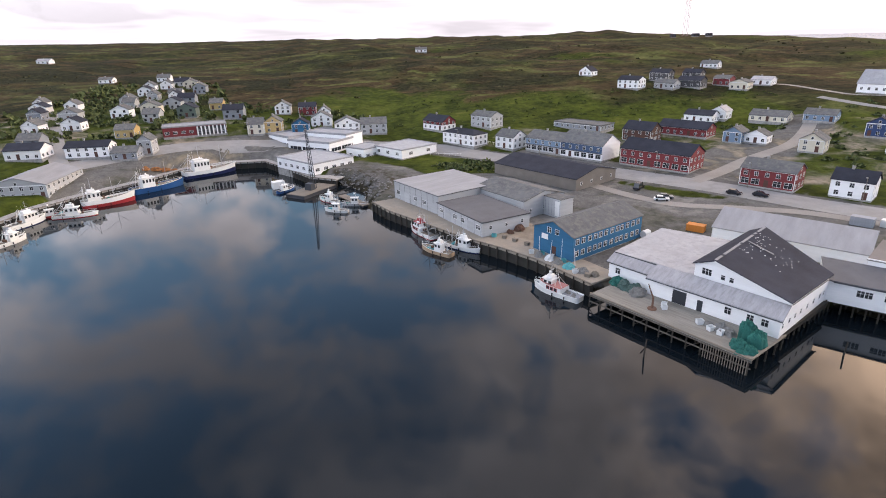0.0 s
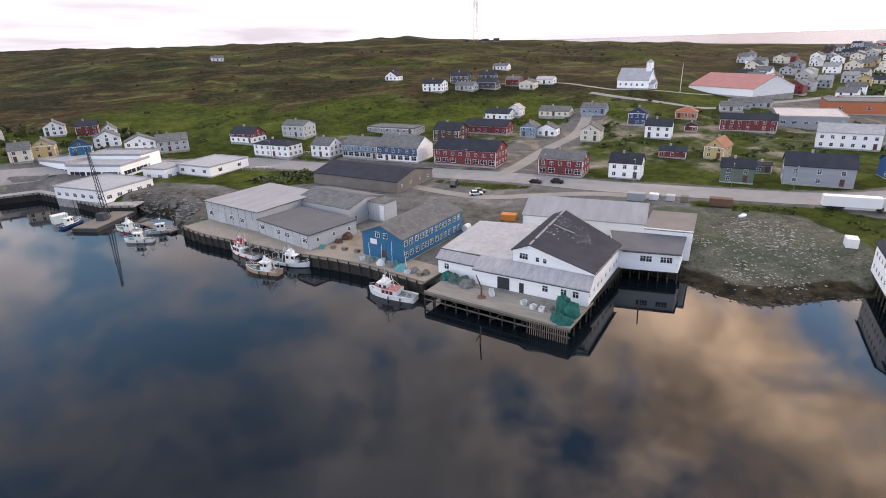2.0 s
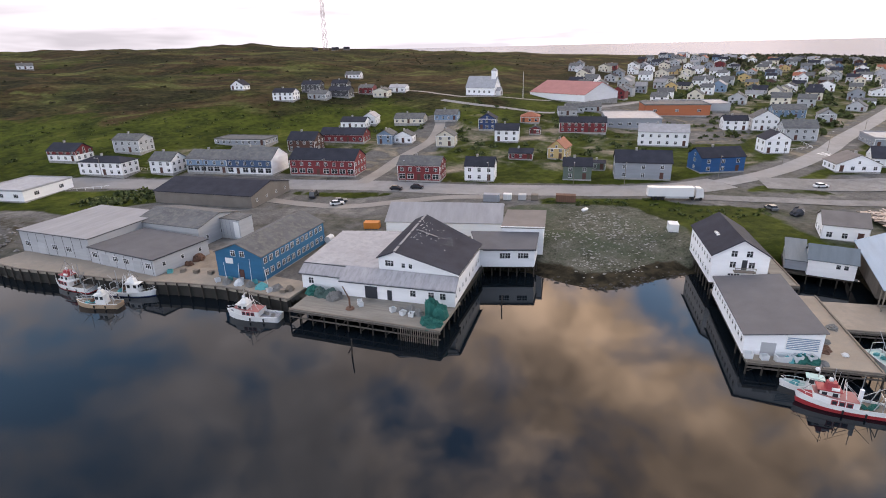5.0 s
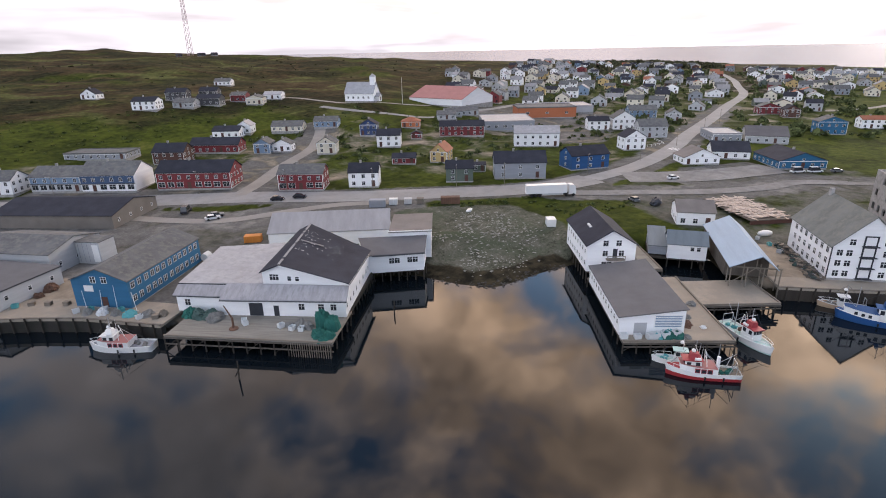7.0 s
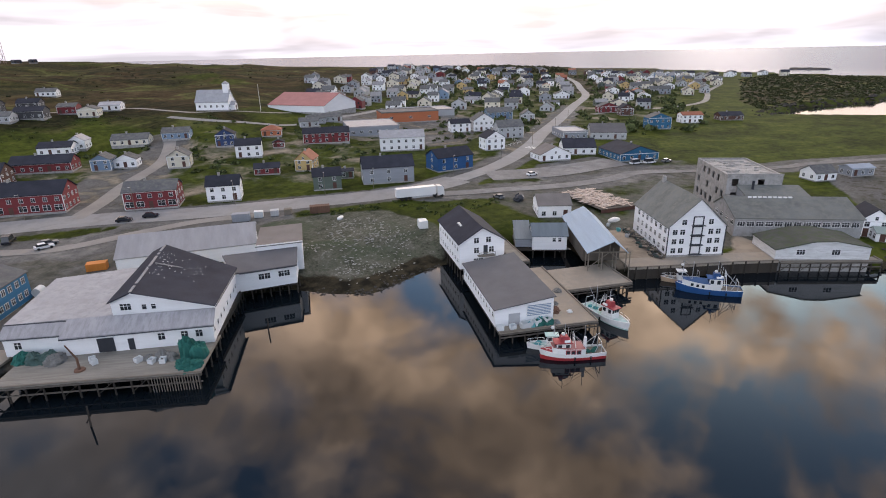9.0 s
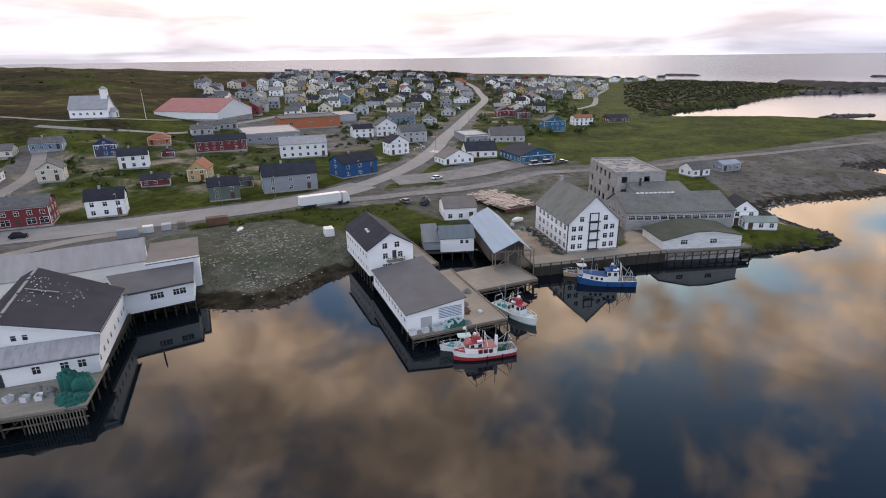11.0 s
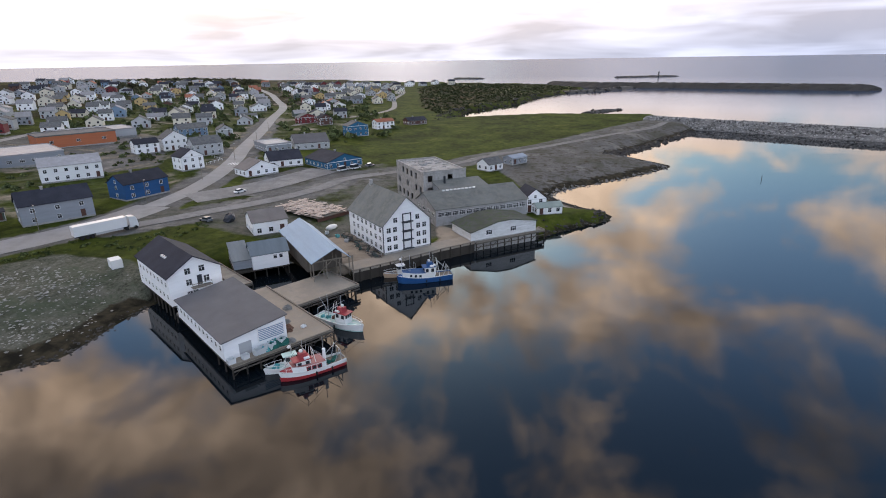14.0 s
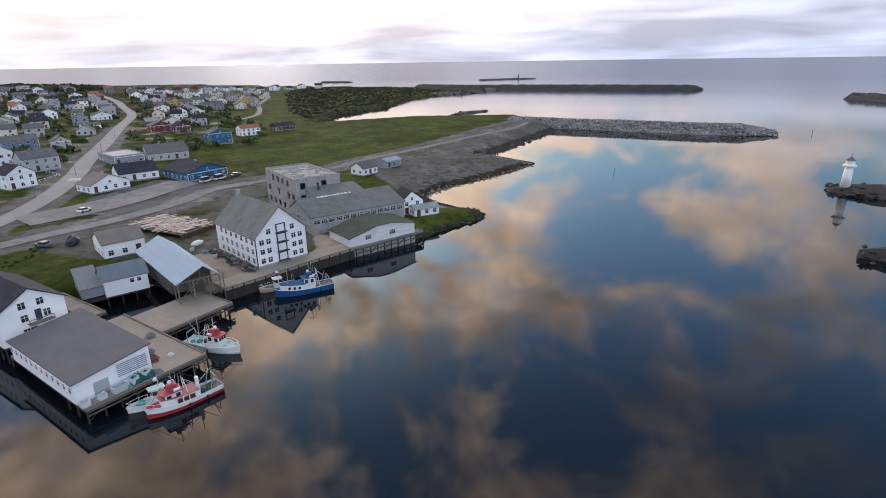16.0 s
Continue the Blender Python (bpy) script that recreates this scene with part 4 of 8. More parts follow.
def at_front(u, v):
    """A place by metres along the pier's front and inland from it."""
    c, s = math.cos(radians(FRONT)), math.sin(radians(FRONT))
    return 29.3 + c * u - s * v, 99.0 + s * u + c * v


# ---- the white fish factory on the pier ----
def fish_factory():
    ob = thing("fish_factory", 29.3, 99.0, 2.8, FRONT, "large white timber fish factory with grey roofs on piles", "factory")
    # main hall: a short slope landward of the ridge, a long one towards the sea; its rear is cut askew
    fl, fp, fr = (13.9, 12.8, 7.6), (17.6, 12.8, 9.15), (31.0, 12.4, 6.0)
    bl, bp, br = (12.3, 37.6, 7.9), (15.4, 36.6, 9.65), (30.2, 31.6, 5.4)
    hall = Solid()
    hall.v += [(x, y, 0) for x, y, _ in (fl, fp, fr, br, bp, bl)] + [fl, fp, fr, br, bp, bl]
    hall.f += [(i, (i + 1) % 6, 6 + (i + 1) % 6, 6 + i) for i in range(6)] + [(5, 4, 3, 2, 1, 0), (6, 7, 10, 11), (7, 8, 9, 10)]
    part("wall", hall, WHITE, ob)

    def out(p, du, dv, dz=0.0):
        return p[0] + du, p[1] + dv, p[2] + 0.04 + dz

    part("roof", Solid().plate([out(fp, 0, -0.45), out(fr, 0.5, -0.45, -0.1), out(br, 0.5, 0.3, -0.1), out(bp, 0, 0.3)], 0.22), DARK, ob, "dark slate roof")
    part("roof", Solid().plate([out(fl, -0.35, -0.45, -0.12), out(fp, -0.004, -0.45), out(bp, -0.004, 0.3), out(bl, -0.35, 0.3, -0.12)], 0.22), DARK, ob, "dark slate roof")
    part("barge_board", Solid().plate([(17.6, 12.3, 9.0), (31.4, 11.92, 5.72), (31.4, 11.99, 5.72), (17.6, 12.37, 9.0)], 0.3), TRIM, ob)
    fr_ = random.Random(8)
    for k in range(26):
        f = k / 26 + 0.012
        u, v, z = (fp[i] + (bp[i] - fp[i]) * f for i in range(3))
        if fr_.random() < 0.93:
            part("ridge_tile", Solid().box(-0.24, 0.24, -0.46, 0.46, 0, 0.09), LEANROOF, ob).matrix_basis = pose(u, v, z + 0.25, 0, 0, 5 + fr_.uniform(-2, 2))
    flakes = Solid()
    for k in range(60):
        v = fr_.choice((26.0, 26.0, 22.5, 29.0, 31.0)) + fr_.gauss(0, 1.1)
        u = 17.4 - (v - 12.8) * 0.09 + 10 * fr_.random() ** 1.5
        z = 9.40 + (v - 12.8) * 0.02 - (u - 17.4 + (v - 12.8) * 0.09) * 0.243
        flakes.lump(u, v, z + 0.08, fr_.uniform(0.06, 0.17), fr_.uniform(0.06, 0.14), 0.07, fr_, 2, 5)
    tagged(part("roof_flake", flakes, TRIM, ob, "white flecks scattered on the dark roof"), kind="stuff")
    part("snow_board", Solid().box(0, 5.2, -0.12, 0.12, 0, 0.12), LEANROOF, ob).matrix_basis = pose(17.0, 26.2, 9.62, 0, 13.6, -3)
    # broad low wing landward of it
    part("wall", Solid().walls([(-3.1, 9.9, 3.5), (7.0, 10.1, 3.5), (7.0, 12.1, 4.8), (14.0, 12.6, 4.9), (12.6, 35.2, 5.5), (-4.6, 31.4, 5.3), (-3.2, 11.8, 4.8)], 0), WHITE, ob)
    part("roof", Solid().plate([(-3.5, 11.9, 4.86), (13.85, 12.75, 4.96), (12.25, 35.5, 5.56), (-5.0, 31.7, 5.36)], 0.24), LIGHTROOF, ob, "pale grey felt roof")
    part("roof", Solid().plate([(-3.5, 9.45, 3.42), (7.0, 9.65, 3.42), (7.0, 11.85, 4.82), (-3.5, 11.85, 4.78)], 0.18), LEANSHEET, ob, "pale grey sheet lean-to roof")
    # lean-to along the pier
    part("wall", Solid().walls([(7.02, 8.8, 3.4), (31.2, 10.0, 3.5), (31.0, 12.38, 5.2), (7.02, 12.05, 5.0)], 0), WHITE, ob)
    part("roof", Solid().plate([(6.7, 8.35, 3.34), (31.6, 9.55, 3.44), (31.4, 12.36, 5.36), (6.7, 12.04, 5.2)], 0.2), LEANSHEET, ob, "pale grey sheet lean-to roof")
    # rear wing towards the beach, and the flat block behind it
    part("wall", Solid().walls([(29.2, 32.0, 4.0), (42.1, 35.6, 4.0), (41.3, 44.0, 5.1), (25.5, 40.6, 5.1)], -0.3), WHITE, ob)
    part("roof", Solid().plate([(29.4, 31.7, 3.98), (42.5, 35.2, 3.98), (41.6, 44.0, 5.14), (25.4, 40.6, 5.14)], 0.2), GREYROOF_DARK, ob, "dark grey roof of the rear wing")
    part("wall", Solid().walls([(32.8, 42.4, 6.2), (42.6, 44.3, 6.2), (40.6, 59.0, 6.2), (31.0, 57.0, 6.2)], -0.5), WHITE, ob)
    part("roof", Solid().plate([(32.5, 42.1, 6.22), (42.9, 44.1, 6.22), (40.9, 59.3, 6.22), (30.7, 57.3, 6.22)], 0.22), BROWNROOF, ob, "flat brown-grey roof")
    part("roof_upstand", Solid().walls([(32.45, 42.05, 6.66), (42.95, 44.05, 6.66), (42.85, 44.25, 6.66), (32.4, 42.25, 6.66)], 6.45), TRIM, ob)
    part("foundation", Solid().box(-3.0, 31.0, 12.2, 31.0, -0.9, -0.01), DARKCONCRETE, ob)
    # dark rods drawn for the eaves' shadow lines, white fascia above the low wing
    for a, b in (((-3.5, 9.40, 3.36), (7.0, 9.60, 3.36)), ((6.7, 8.30, 3.26), (31.6, 9.50, 3.36)), ((30.9, 32.0, 3.92), (42.5, 35.12, 3.92)), ((31.62, 12.0, 5.86), (30.8, 31.9, 5.26)), ((-3.5, 11.84, 5.0), (6.6, 12.0, 5.04))):
        part("gutter", Solid().rod(a, b, 0.10, sides=6), DARKSTEEL, ob)
    # openings
    def along_front(u):
        return 8.8 + (u - 7.02) * 1.2 / 24.18

    gate = part("gate", Solid().box(-1.35, 1.35, -0.06, 0.05, 0.05, 2.7), DARKSTEEL, ob, "dark open loading gate")
    gate.matrix_basis = pose(13.6, along_front(13.6), 0, 0, 0, 2.8)
    side_door = part("gate", Solid().box(-0.5, 0.5, -0.06, 0.05, 0.05, 2.2), DARKSTEEL, ob, "dark door")
    side_door.matrix_basis = pose(17.6, along_front(17.6), 0, 0, 0, 2.8)
    for u in (22.6, 26.4, 28.8):
        window(ob, "house", u, along_front(u), 1.4, 2.8)
    window(ob, "house", -0.9, 9.95, 1.3, 1)
    for u, kind in ((16.3, "wide"), (19.4, "small"), (21.0, "small")):
        window(ob, kind, u, min(12.8, 12.8 - 0.03 * (u - 17.6)), 6.0, -1.7 if u > 17.6 else 0)
    for v in (14, 16.5, 19, 22, 25, 28, 30):
        window(ob, "small", 31.0 - (v - 12.4) * 0.0417, v, 1.6, 92.4)
    window(ob, "small", 31.15, 11.0, 1.6, 94)
    for u in (35.0, 36.2, 39.0, 40.2):
        window(ob, "house", u, 32.0 + (u - 29.2) * 0.279, 1.8, 15.6)
    for v in (37.5, 40.5):
        window(ob, "small", 42.1 - (v - 35.6) * 0.095, v, 1.9, 95.4)
    # piles under the seaward side and the rear wing
    mesh = Solid().rod((0, 0, -5.6), (0, 0, 0), 0.16, sides=7).mesh("support_post", PILE)
    for v in np.arange(12.5, 32.5, 2.2):
        for u in (30.4, 28.6):
            p = new("support_post", mesh)
            p.parent, p.location = ob, (u, v, -0.02)
    for u in np.arange(30.6, 42.2, 1.9):
        for v in (33.5, 36.7):
            p = new("support_post", mesh)
            p.parent, p.location = ob, (u, v + (u - 30.25) * 0.2, -0.32)
    part("framework", Solid().box(29.0, 31.0, 12, 31.4, -0.45, -0.02), PILE, ob)
    part("framework", Solid().walls([(30.3, 33.3, -0.31), (42.0, 35.7, -0.31), (41.3, 43.0, -0.31), (29.3, 41.0, -0.31)], -0.75), PILE, ob)
    return ob


fish_factory()
long_store = house(64.8, 123.4, -41.9, 30.2, 16.5, 4.4, 2.9, "x", WHITE, LEANROOF, "long white store building with a broad grey roof", "warehouse", "warehouse", z=3.4, chimney=False, style="plain")

# ---- the blue net store and the grey sheds on the middle quay ----
def blue_store():
    x, y = 22.2, 125.2
    ob = thing("net_store", x, y, 2.9, FRONT, "long blue timber store with white windows and grey roof", "warehouse")
    w, d, h, rise = 12.2, 26.0, 5.8, 2.4
    part("wall", gable_body(w, d, h, rise, "y"), BLUE, ob)
    part("roof", gable_roof(w, d, h, rise, "y", 0.3), GREY, ob)
    part("foundation", Solid().box(-0.05, w + 0.05, -0.05, d + 0.05, -1.2, 0.03), CONCRETE, ob)
    for i in range(12):
        for z in (1.1, 3.9):
            window(ob, "house", w, 1.4 + i * 2.06 + 0.25 * (i // 2 % 2), z, 90)
    for u in (4.9, 7.3):
        window(ob, "house", u, 0, 5.3, 0)
    part("sign", Solid().box(2.6, 4.6, -0.09, -0.01, 3.4, 4.7), TRIM, ob, "plain white sign board")
    door(ob, 6.6, 0, 0.05, 0)
    return ob


blue_store()


def grey_shed(name, x, y, rot, w, d, h, label, wall, roof, rise=0.0, bays=0, z=2.8):
    ob = thing(name, x, y, z, rot, label, "warehouse")
    if rise:
        part("wall", gable_body(w, d, h, rise, "x"), wall, ob)
        part("roof", gable_roof(w, d, h, rise, "x", 0.3), roof, ob)
    else:
        part("wall", Solid().box(0, w, 0, d, 0, h), wall, ob)
        part("roof", Solid().box(-0.25, w + 0.25, -0.25, d + 0.25, h, h + 0.3), roof, ob)
    part("foundation", Solid().box(-0.04, w + 0.04, -0.04, d + 0.04, -1.5, 0.12), CONCRETE, ob)
    if not rise:
        for name, box in (("fascia", (-0.27, w + 0.27, -0.29, -0.252, h + 0.02, h + 0.16)), ("fascia", (w + 0.252, w + 0.29, -0.25, d + 0.25, h + 0.02, h + 0.16))):
            part(name, Solid().box(*box), DARKSTEEL, ob)
        for i in range(int(w / 3.2) + 1):
            part("panel_joint", Solid().box(i * 3.2 - 0.05, i * 3.2 + 0.05, -0.03, 0.0, 0.15, h - 0.02), DARKGREY, ob)
    for i in range(bays):
        px = w * (i + 0.5) / bays
        if i % 3 == 1:
            part("gate", Solid().box(px - 1.4, px + 1.4, -0.06, 0.02, 0.05, 3.0), PALEGREY, ob)
        else:
            window(ob, "wide", px, 0, 1.7, 0)
    for i in range(max(1, int(d / 5))):
        window(ob, "small", w, (i + 0.5) * d / max(1, int(d / 5)), 1.8, 90)
    return ob


grey_shed("quay_store", -15.4, 175.0, -55.0, 25.0, 24.0, 5.6, "pale grey metal-clad quay store with a grey flat roof", PALEGREY, LEANROOF, bays=5)
grey_shed("quay_annex", -1.2, 153.6, -60.0, 23.0, 15.5, 3.9, "low pale grey quay annex with a dark flat roof", PALEGREY, GREYROOF_DARK, bays=6)
grey_shed("quay_workshop", 10.5, 166.0, -55.0, 22.0, 16.0, 5.2, "grey workshop with a shallow slate roof", PALEGREY, GREY, 1.9, 6)
def lean_store():
    ob = thing("cold_store", 29.6, 152.4, 3.4, -55, "tall pale grey metal cold store beside the workshop", "shed")
    part("wall", Solid().box(0, 6.4, 0, 5.2, -0.6, 5.0), PALEGREY, ob)
    part("roof", Solid().box(-0.15, 6.55, -0.15, 5.35, 5.0, 5.2), GREY, ob)
    for i in range(5):
        part("panel_joint", Solid().box(0.6 + i * 1.25, 0.68 + i * 1.25, -0.05, 0.0, 0.0, 4.9), GREYWALL, ob)
    part("gate", Solid().box(4.4, 6.0, -0.07, -0.001, 0.05, 4.4), TRIM, ob, "tall white door")


lean_store()
grey_shed("garage_hall", 20.0, 200.5, -50.5, 37.0, 22.0, 4.0, "long low brown-grey hall with a dark roof", BROWNWALL, DARK, 2.4, 0, 4.0)


# ---- the white gabled store and the long shed on the second pier ----
PIER_TURN, SHED_TURN = -46.0, -48.2
def gabled_store():
    ob = thing("gabled_store", 105.4, 57.2, 2.9, PIER_TURN, "white two-storey timber store with a dark gable roof on piles", "warehouse")
    w, d = 10.8, 19.5
    part("wall", gable_body(w, d, 6.2, 3.3, "y"), WHITE, ob)
    part("roof", gable_roof(w, d, 6.2, 3.3, "y", 0.4), DARK, ob)
    for i in range(8):
        for z in (1.2, 3.9):
            window(ob, "small", 0, 1.6 + i * 2.3, z, -90)
    for u, z in ((4.0, 6.0), (6.9, 6.0), (4.0, 3.6), (7.6, 3.6), (3.9, 1.0), (5.0, 1.0)):
        window(ob, "house", u, 0, z, 0)
    door(ob, 6.2, 0, 3.2, 0, Solid().box(-0.5, 0.5, -0.06, 0.03, 0, 2.1).mesh("door", DARKSTEEL))
    part("balcony", Solid().box(4.2, 8.2, -1.3, -0.02, 2.95, 3.12).box(4.2, 8.2, -1.3, -1.22, 3.9, 4.0).box(4.2, 4.28, -1.22, -0.02, 3.9, 4.0).box(4.2, 4.3, -1.3, -1.2, 3.12, 3.9).box(6.1, 6.2, -1.3, -1.2, 3.12, 3.9).box(8.1, 8.2, -1.3, -1.2, 3.12, 3.9), TIMBER, ob)
    for v in (7.5, 8.5, 9.5):
        part("roof_light", Solid().box(2.3, 2.9, v, v + 0.5, 7.72, 8.2), TRIM, ob)
    part("framework", Solid().box(0.05, w - 0.05, 0.05, d - 0.05, -0.4, 0.0), PILE, ob)
    mesh = Solid().rod((0, 0, -5.4), (0, 0, -0.05), 0.16, sides=7).mesh("support_post", PILE)
    for v in np.arange(0.3, d, 2.4):
        for u in (0.2, 3.6, 7.1, 10.5):
            p = new("support_post", mesh)
            p.parent, p.location = ob, (u, v, 0)
    return ob


gabled_store()
pier("pier_second", 83.0, 37.0, SHED_TURN, 19.2, 28.4, "timber pier with a worn sandy deck", 2.2, 2.4, SANDDECK)


def pier_shed():
    ob = thing("pier_shed", 84.7, 38.8, 2.21, SHED_TURN, "long low white shed with a sloping dark grey felt roof", "warehouse")
    w, d = 11.4, 23.6
    part("wall", Solid().extrude([(0, 0), (w, 0), (w, 4.9), (0, 3.5)], 0, d, "y"), WHITE, ob)
    part("roof", Solid().extrude([(-0.35, 3.48), (w + 0.35, 4.97), (w + 0.35, 5.15), (-0.35, 3.66)], -0.35, d + 0.35, "y"), GREYROOF_DARK, ob)
    for i in range(12):
        window(ob, "small", 0, 1.3 + i * 2.0, 1.6, -90)
    panel = part("board_panel", Solid().box(6.0, 11.0, -0.06, -0.01, 1.4, 3.9), TRIM, ob, "white board panel with pale blue slats")
    for i in range(7):
        part("slat", Solid().box(6.2, 10.8, -0.10, -0.065, 1.6 + i * 0.32, 1.76 + i * 0.32), PALEBLUE, panel)
    part("gate", Solid().box(2.6, 4.8, -0.07, -0.01, 0.03, 2.4), PALEGREY, ob)
    return ob


pier_shed()

# ---- the white four-storey warehouse ----
def white_warehouse():
    ob = thing("white_warehouse", 134.8, 17.0, 2.95, -57.5, "white four-storey timber warehouse with a steep grey roof", "warehouse")
    w, d, h, rise = 13.8, 21.0, 7.4, 6.5
    part("wall", gable_body(w, d, h, rise, "y"), WHITE, ob)
    part("roof", gable_roof(w, d, h, rise, "y", 0.35), MOSSGREY, ob)
    for z, us in ((0.8, (1.6, 3.4, 10.2, 12.0)), (3.1, (1.6, 3.4, 10.2, 12.0)), (5.4, (1.6, 3.4, 10.2, 12.0)), (7.8, (3.6, 10.0))):
        for u in us:
            window(ob, "house", u, 0, z, 0)
    for z in (0.9, 3.2, 5.5):
        for i in range(7):
            window(ob, "house", 0, 1.6 + i * 2.7, z, -90)
    for z in (0.6, 3.0, 5.4, 7.8):
        gate = part("loading_door", Solid().box(5.9, 7.9, -0.07, -0.01, z, z + 1.8), TRIM, ob)
        part("door_frame", Solid().box(5.6, 5.9, -0.12, -0.01, z - 0.25, z + 2.05).box(7.9, 8.2, -0.12, -0.01, z - 0.25, z + 2.05).box(5.9, 7.9, -0.12, -0.01, z - 0.25, z).box(5.9, 7.9, -0.12, -0.01, z + 1.8, z + 2.05), DARKSTEEL, gate, "black door frame")
        part("landing", Solid().box(5.3, 8.5, -0.75, -0.125, z - 0.24, z - 0.12), DARKSTEEL, gate)
    for u in (0.0, w):
        part("corner_board", Solid().box(u - 0.11, u + 0.11, -0.12, 0.02, 0, 7.3), DARKSTEEL, ob, "black corner board")
    part("foundation", Solid().box(-0.05, w + 0.05, -0.05, d + 0.05, -1.5, 0.3), CONCRETE, ob)
    part("chimney", Solid().box(6.2, 7.0, 19.2, 20.1, 12.6, 15.2), CONCRETE, ob)
    return ob


white_warehouse()
house(1.4, 256.2, -47, 19.6, 9, 5, 1.8, "h", WHITE, DARK, "two-storey white timber house with a dark hipped roof")
house(24.6, 242.9, -47, 9.9, 9, 5.2, 2.6, "x", WHITE, GREY, "white timber house with a grey gable roof beside the road")
house(36.9, 235.9, -47, 17.7, 12, 5.5, 2.6, "x", PALEBLUE, GREY, "pale blue timber shop building with a grey roof", style="shop", base=PALEGREY)
house(49.0, 223.2, -47, 19.3, 13, 6, 3.6, "x", SHOPBLUE, GREY, "blue timber shop building with a large shopfront", style="shop", base=WHITE)
house(68.4, 206.3, -47, 26.3, 12, 6, 3.2, "x", RED, DARK, "long dark red timber shop building with a dark roof", style="shop")
house(96.4, 172.2, -47, 15.6, 10, 5.8, 2.4, "x", RED, GREY, "dark red two-storey timber building with a grey roof", style="shop")
house(115.3, 157.0, -47, 10.4, 8, 5.4, 2.6, "x", WHITE, DARK, "white timber house with a dark roof and a small porch")
house(148.5, 171.4, -47, 9.5, 6, 2.6, 1.5, "x", RED, DARK, "small dark red timber shed in the grass")
house(162.2, 163.0, -62, 7.0, 10, 4.6, 3, "y", YELLOW, ORANGEROOF, "yellow timber house with an orange-red roof")
house(143.0, 135.8, -47, 9.8, 8, 5, 2.2, "x", GREEN, DARK, "dark green timber house with a dark roof beside the road", style="sparse")
house(161.2, 138.8, -47, 5.0, 5, 2.8, 0.6, "x", GREEN, DARK, "small green garage with a white door")
house(158.2, 125.4, -47, 18.8, 9.5, 6.0, 3.4, "x", GREYWALL, DARK, "large grey timber house with a dark gable roof", style="sparse")
house(187.8, 111.0, -30, 16.4, 10, 5.6, 2.8, "x", RICHBLUE, DARK, "bright blue timber house with a dark roof", style="sparse")
house(236.4, 113.2, -40, 9.8, 8.5, 5.8, 3.0, "y", WHITE, DARK, "white timber house with its gable to the street")
house(211.4, 156.2, -52, 20.8, 10.5, 6.2, 2.8, "x", WHITE, LIGHTROOF, "long white two-storey house with a light grey roof")
house(201.0, 194.7, -47, 22.2, 9, 5, 2.2, "x", RED, DARK, "long red timber house with white window frames")
house(273.4, 152.5, -47, 11.2, 8, 5, 2, "x", WHITE, DARK, "white two-storey house with a dark roof")
house(283.5, 143.4, -47, 11.8, 9, 6.2, 3.6, "y", WHITE, GREY, "white timber house with a steep grey roof")
house(268.9, 121.6, -47, 13.9, 9, 5.8, 3, "x", PALEGREY, GREY, "pale grey timber house beside the main street")
house(328.7, 156.0, -47, 16.6, 9, 5, 2.5, "x", PALEBLUE, GREY, "pale blue-grey house with a grey roof")
house(121.2, 275.5, -47, 13.4, 9, 3.4, 2, "x", WHITE, DARK, "low white house with a dark roof")
house(133.8, 274.5, -47, 7.0, 8, 4, 2.2, "y", WHITE, LIGHTROOF, "white house with a light roof on the slope")
house(120.0, 232.6, -47, 7.3, 8, 4.5, 2, "y", PALEBLUE, GREY, "pale blue timber house with a bay front")
house(127.4, 229.3, -47, 8.5, 7, 3.5, 2, "y", WHITE, GREY, "small white timber house with a grey roof")
house(147.4, 264.3, -47, 15.9, 10, 2.8, 2.2, "x", CREAM, GREY, "low cream house with a grey roof")
house(165.4, 252.1, -47, 12.3, 9, 3.2, 2, "x", PALEBLUE, GREY, "blue and white house on the slope")
house(137.7, 209.2, -47, 8.2, 8, 4.8, 2.5, "y", CREAM, GREY, "cream timber house with a grey gable roof")
house(171.2, 220.9, -47, 8.3, 8, 5.4, 2.4, "y", DARKBLUE, DARK, "dark blue timber house with white trim")
house(163.7, 199.1, -47, 10.7, 8, 5.4, 2.4, "x", WHITE, DARK, "white two-storey house with a dark roof in the grass")
house(186.8, 200.7, -47, 5.2, 5, 2.4, 1.2, "y", RED, DARK, "small red shed with a dark roof")
house(197.9, 219.7, -47, 9.6, 8, 3, 2, "h", ORANGE, ORANGEROOF, "orange house with a hipped orange roof")
house(100.8, 254.6, -47, 21.9, 10, 3.6, 2.6, "x", RED, DARK, "long dark red barn with a dark roof")
house(164.5, 340.5, -47, 9.3, 9, 4, 1.5, "x", RED, GREY, "dark red house beside the church road")
house(166.8, 325.0, -47, 9.5, 9, 4, 1.6, "y", CREAM, GREY, "cream house beside the church road")
house(183.7, 334.3, -47, 11.0, 10, 3, 1.6, "x", WHITE, LIGHTROOF, "white bungalow with a light roof")
house(106.6, 338.5, -47, 13.1, 9, 4.8, 2, "x", WHITE, DARK, "white hillside house with a dark roof")
house(126.8, 334.0, -47, 11.7, 9, 3, 2, "x", PALEGREY, GREY, "grey hillside house with a grey roof")
house(141.6, 337.1, -47, 13.7, 9, 4, 2, "x", DARKGREY, DARK, "dark grey hillside house")
house(132.0, 356.8, -47, 12.1, 8, 5, 2, "x", DARKGREY, DARK, "dark terraced house on the hillside")
house(152.6, 356.9, -47, 10.8, 8, 5, 2, "x", DARKGREY, DARK, "dark terraced house on the hillside")
house(96.2, 391.3, -47, 9.2, 8, 3, 3, "y", WHITE, DARK, "white cabin on the hillside")
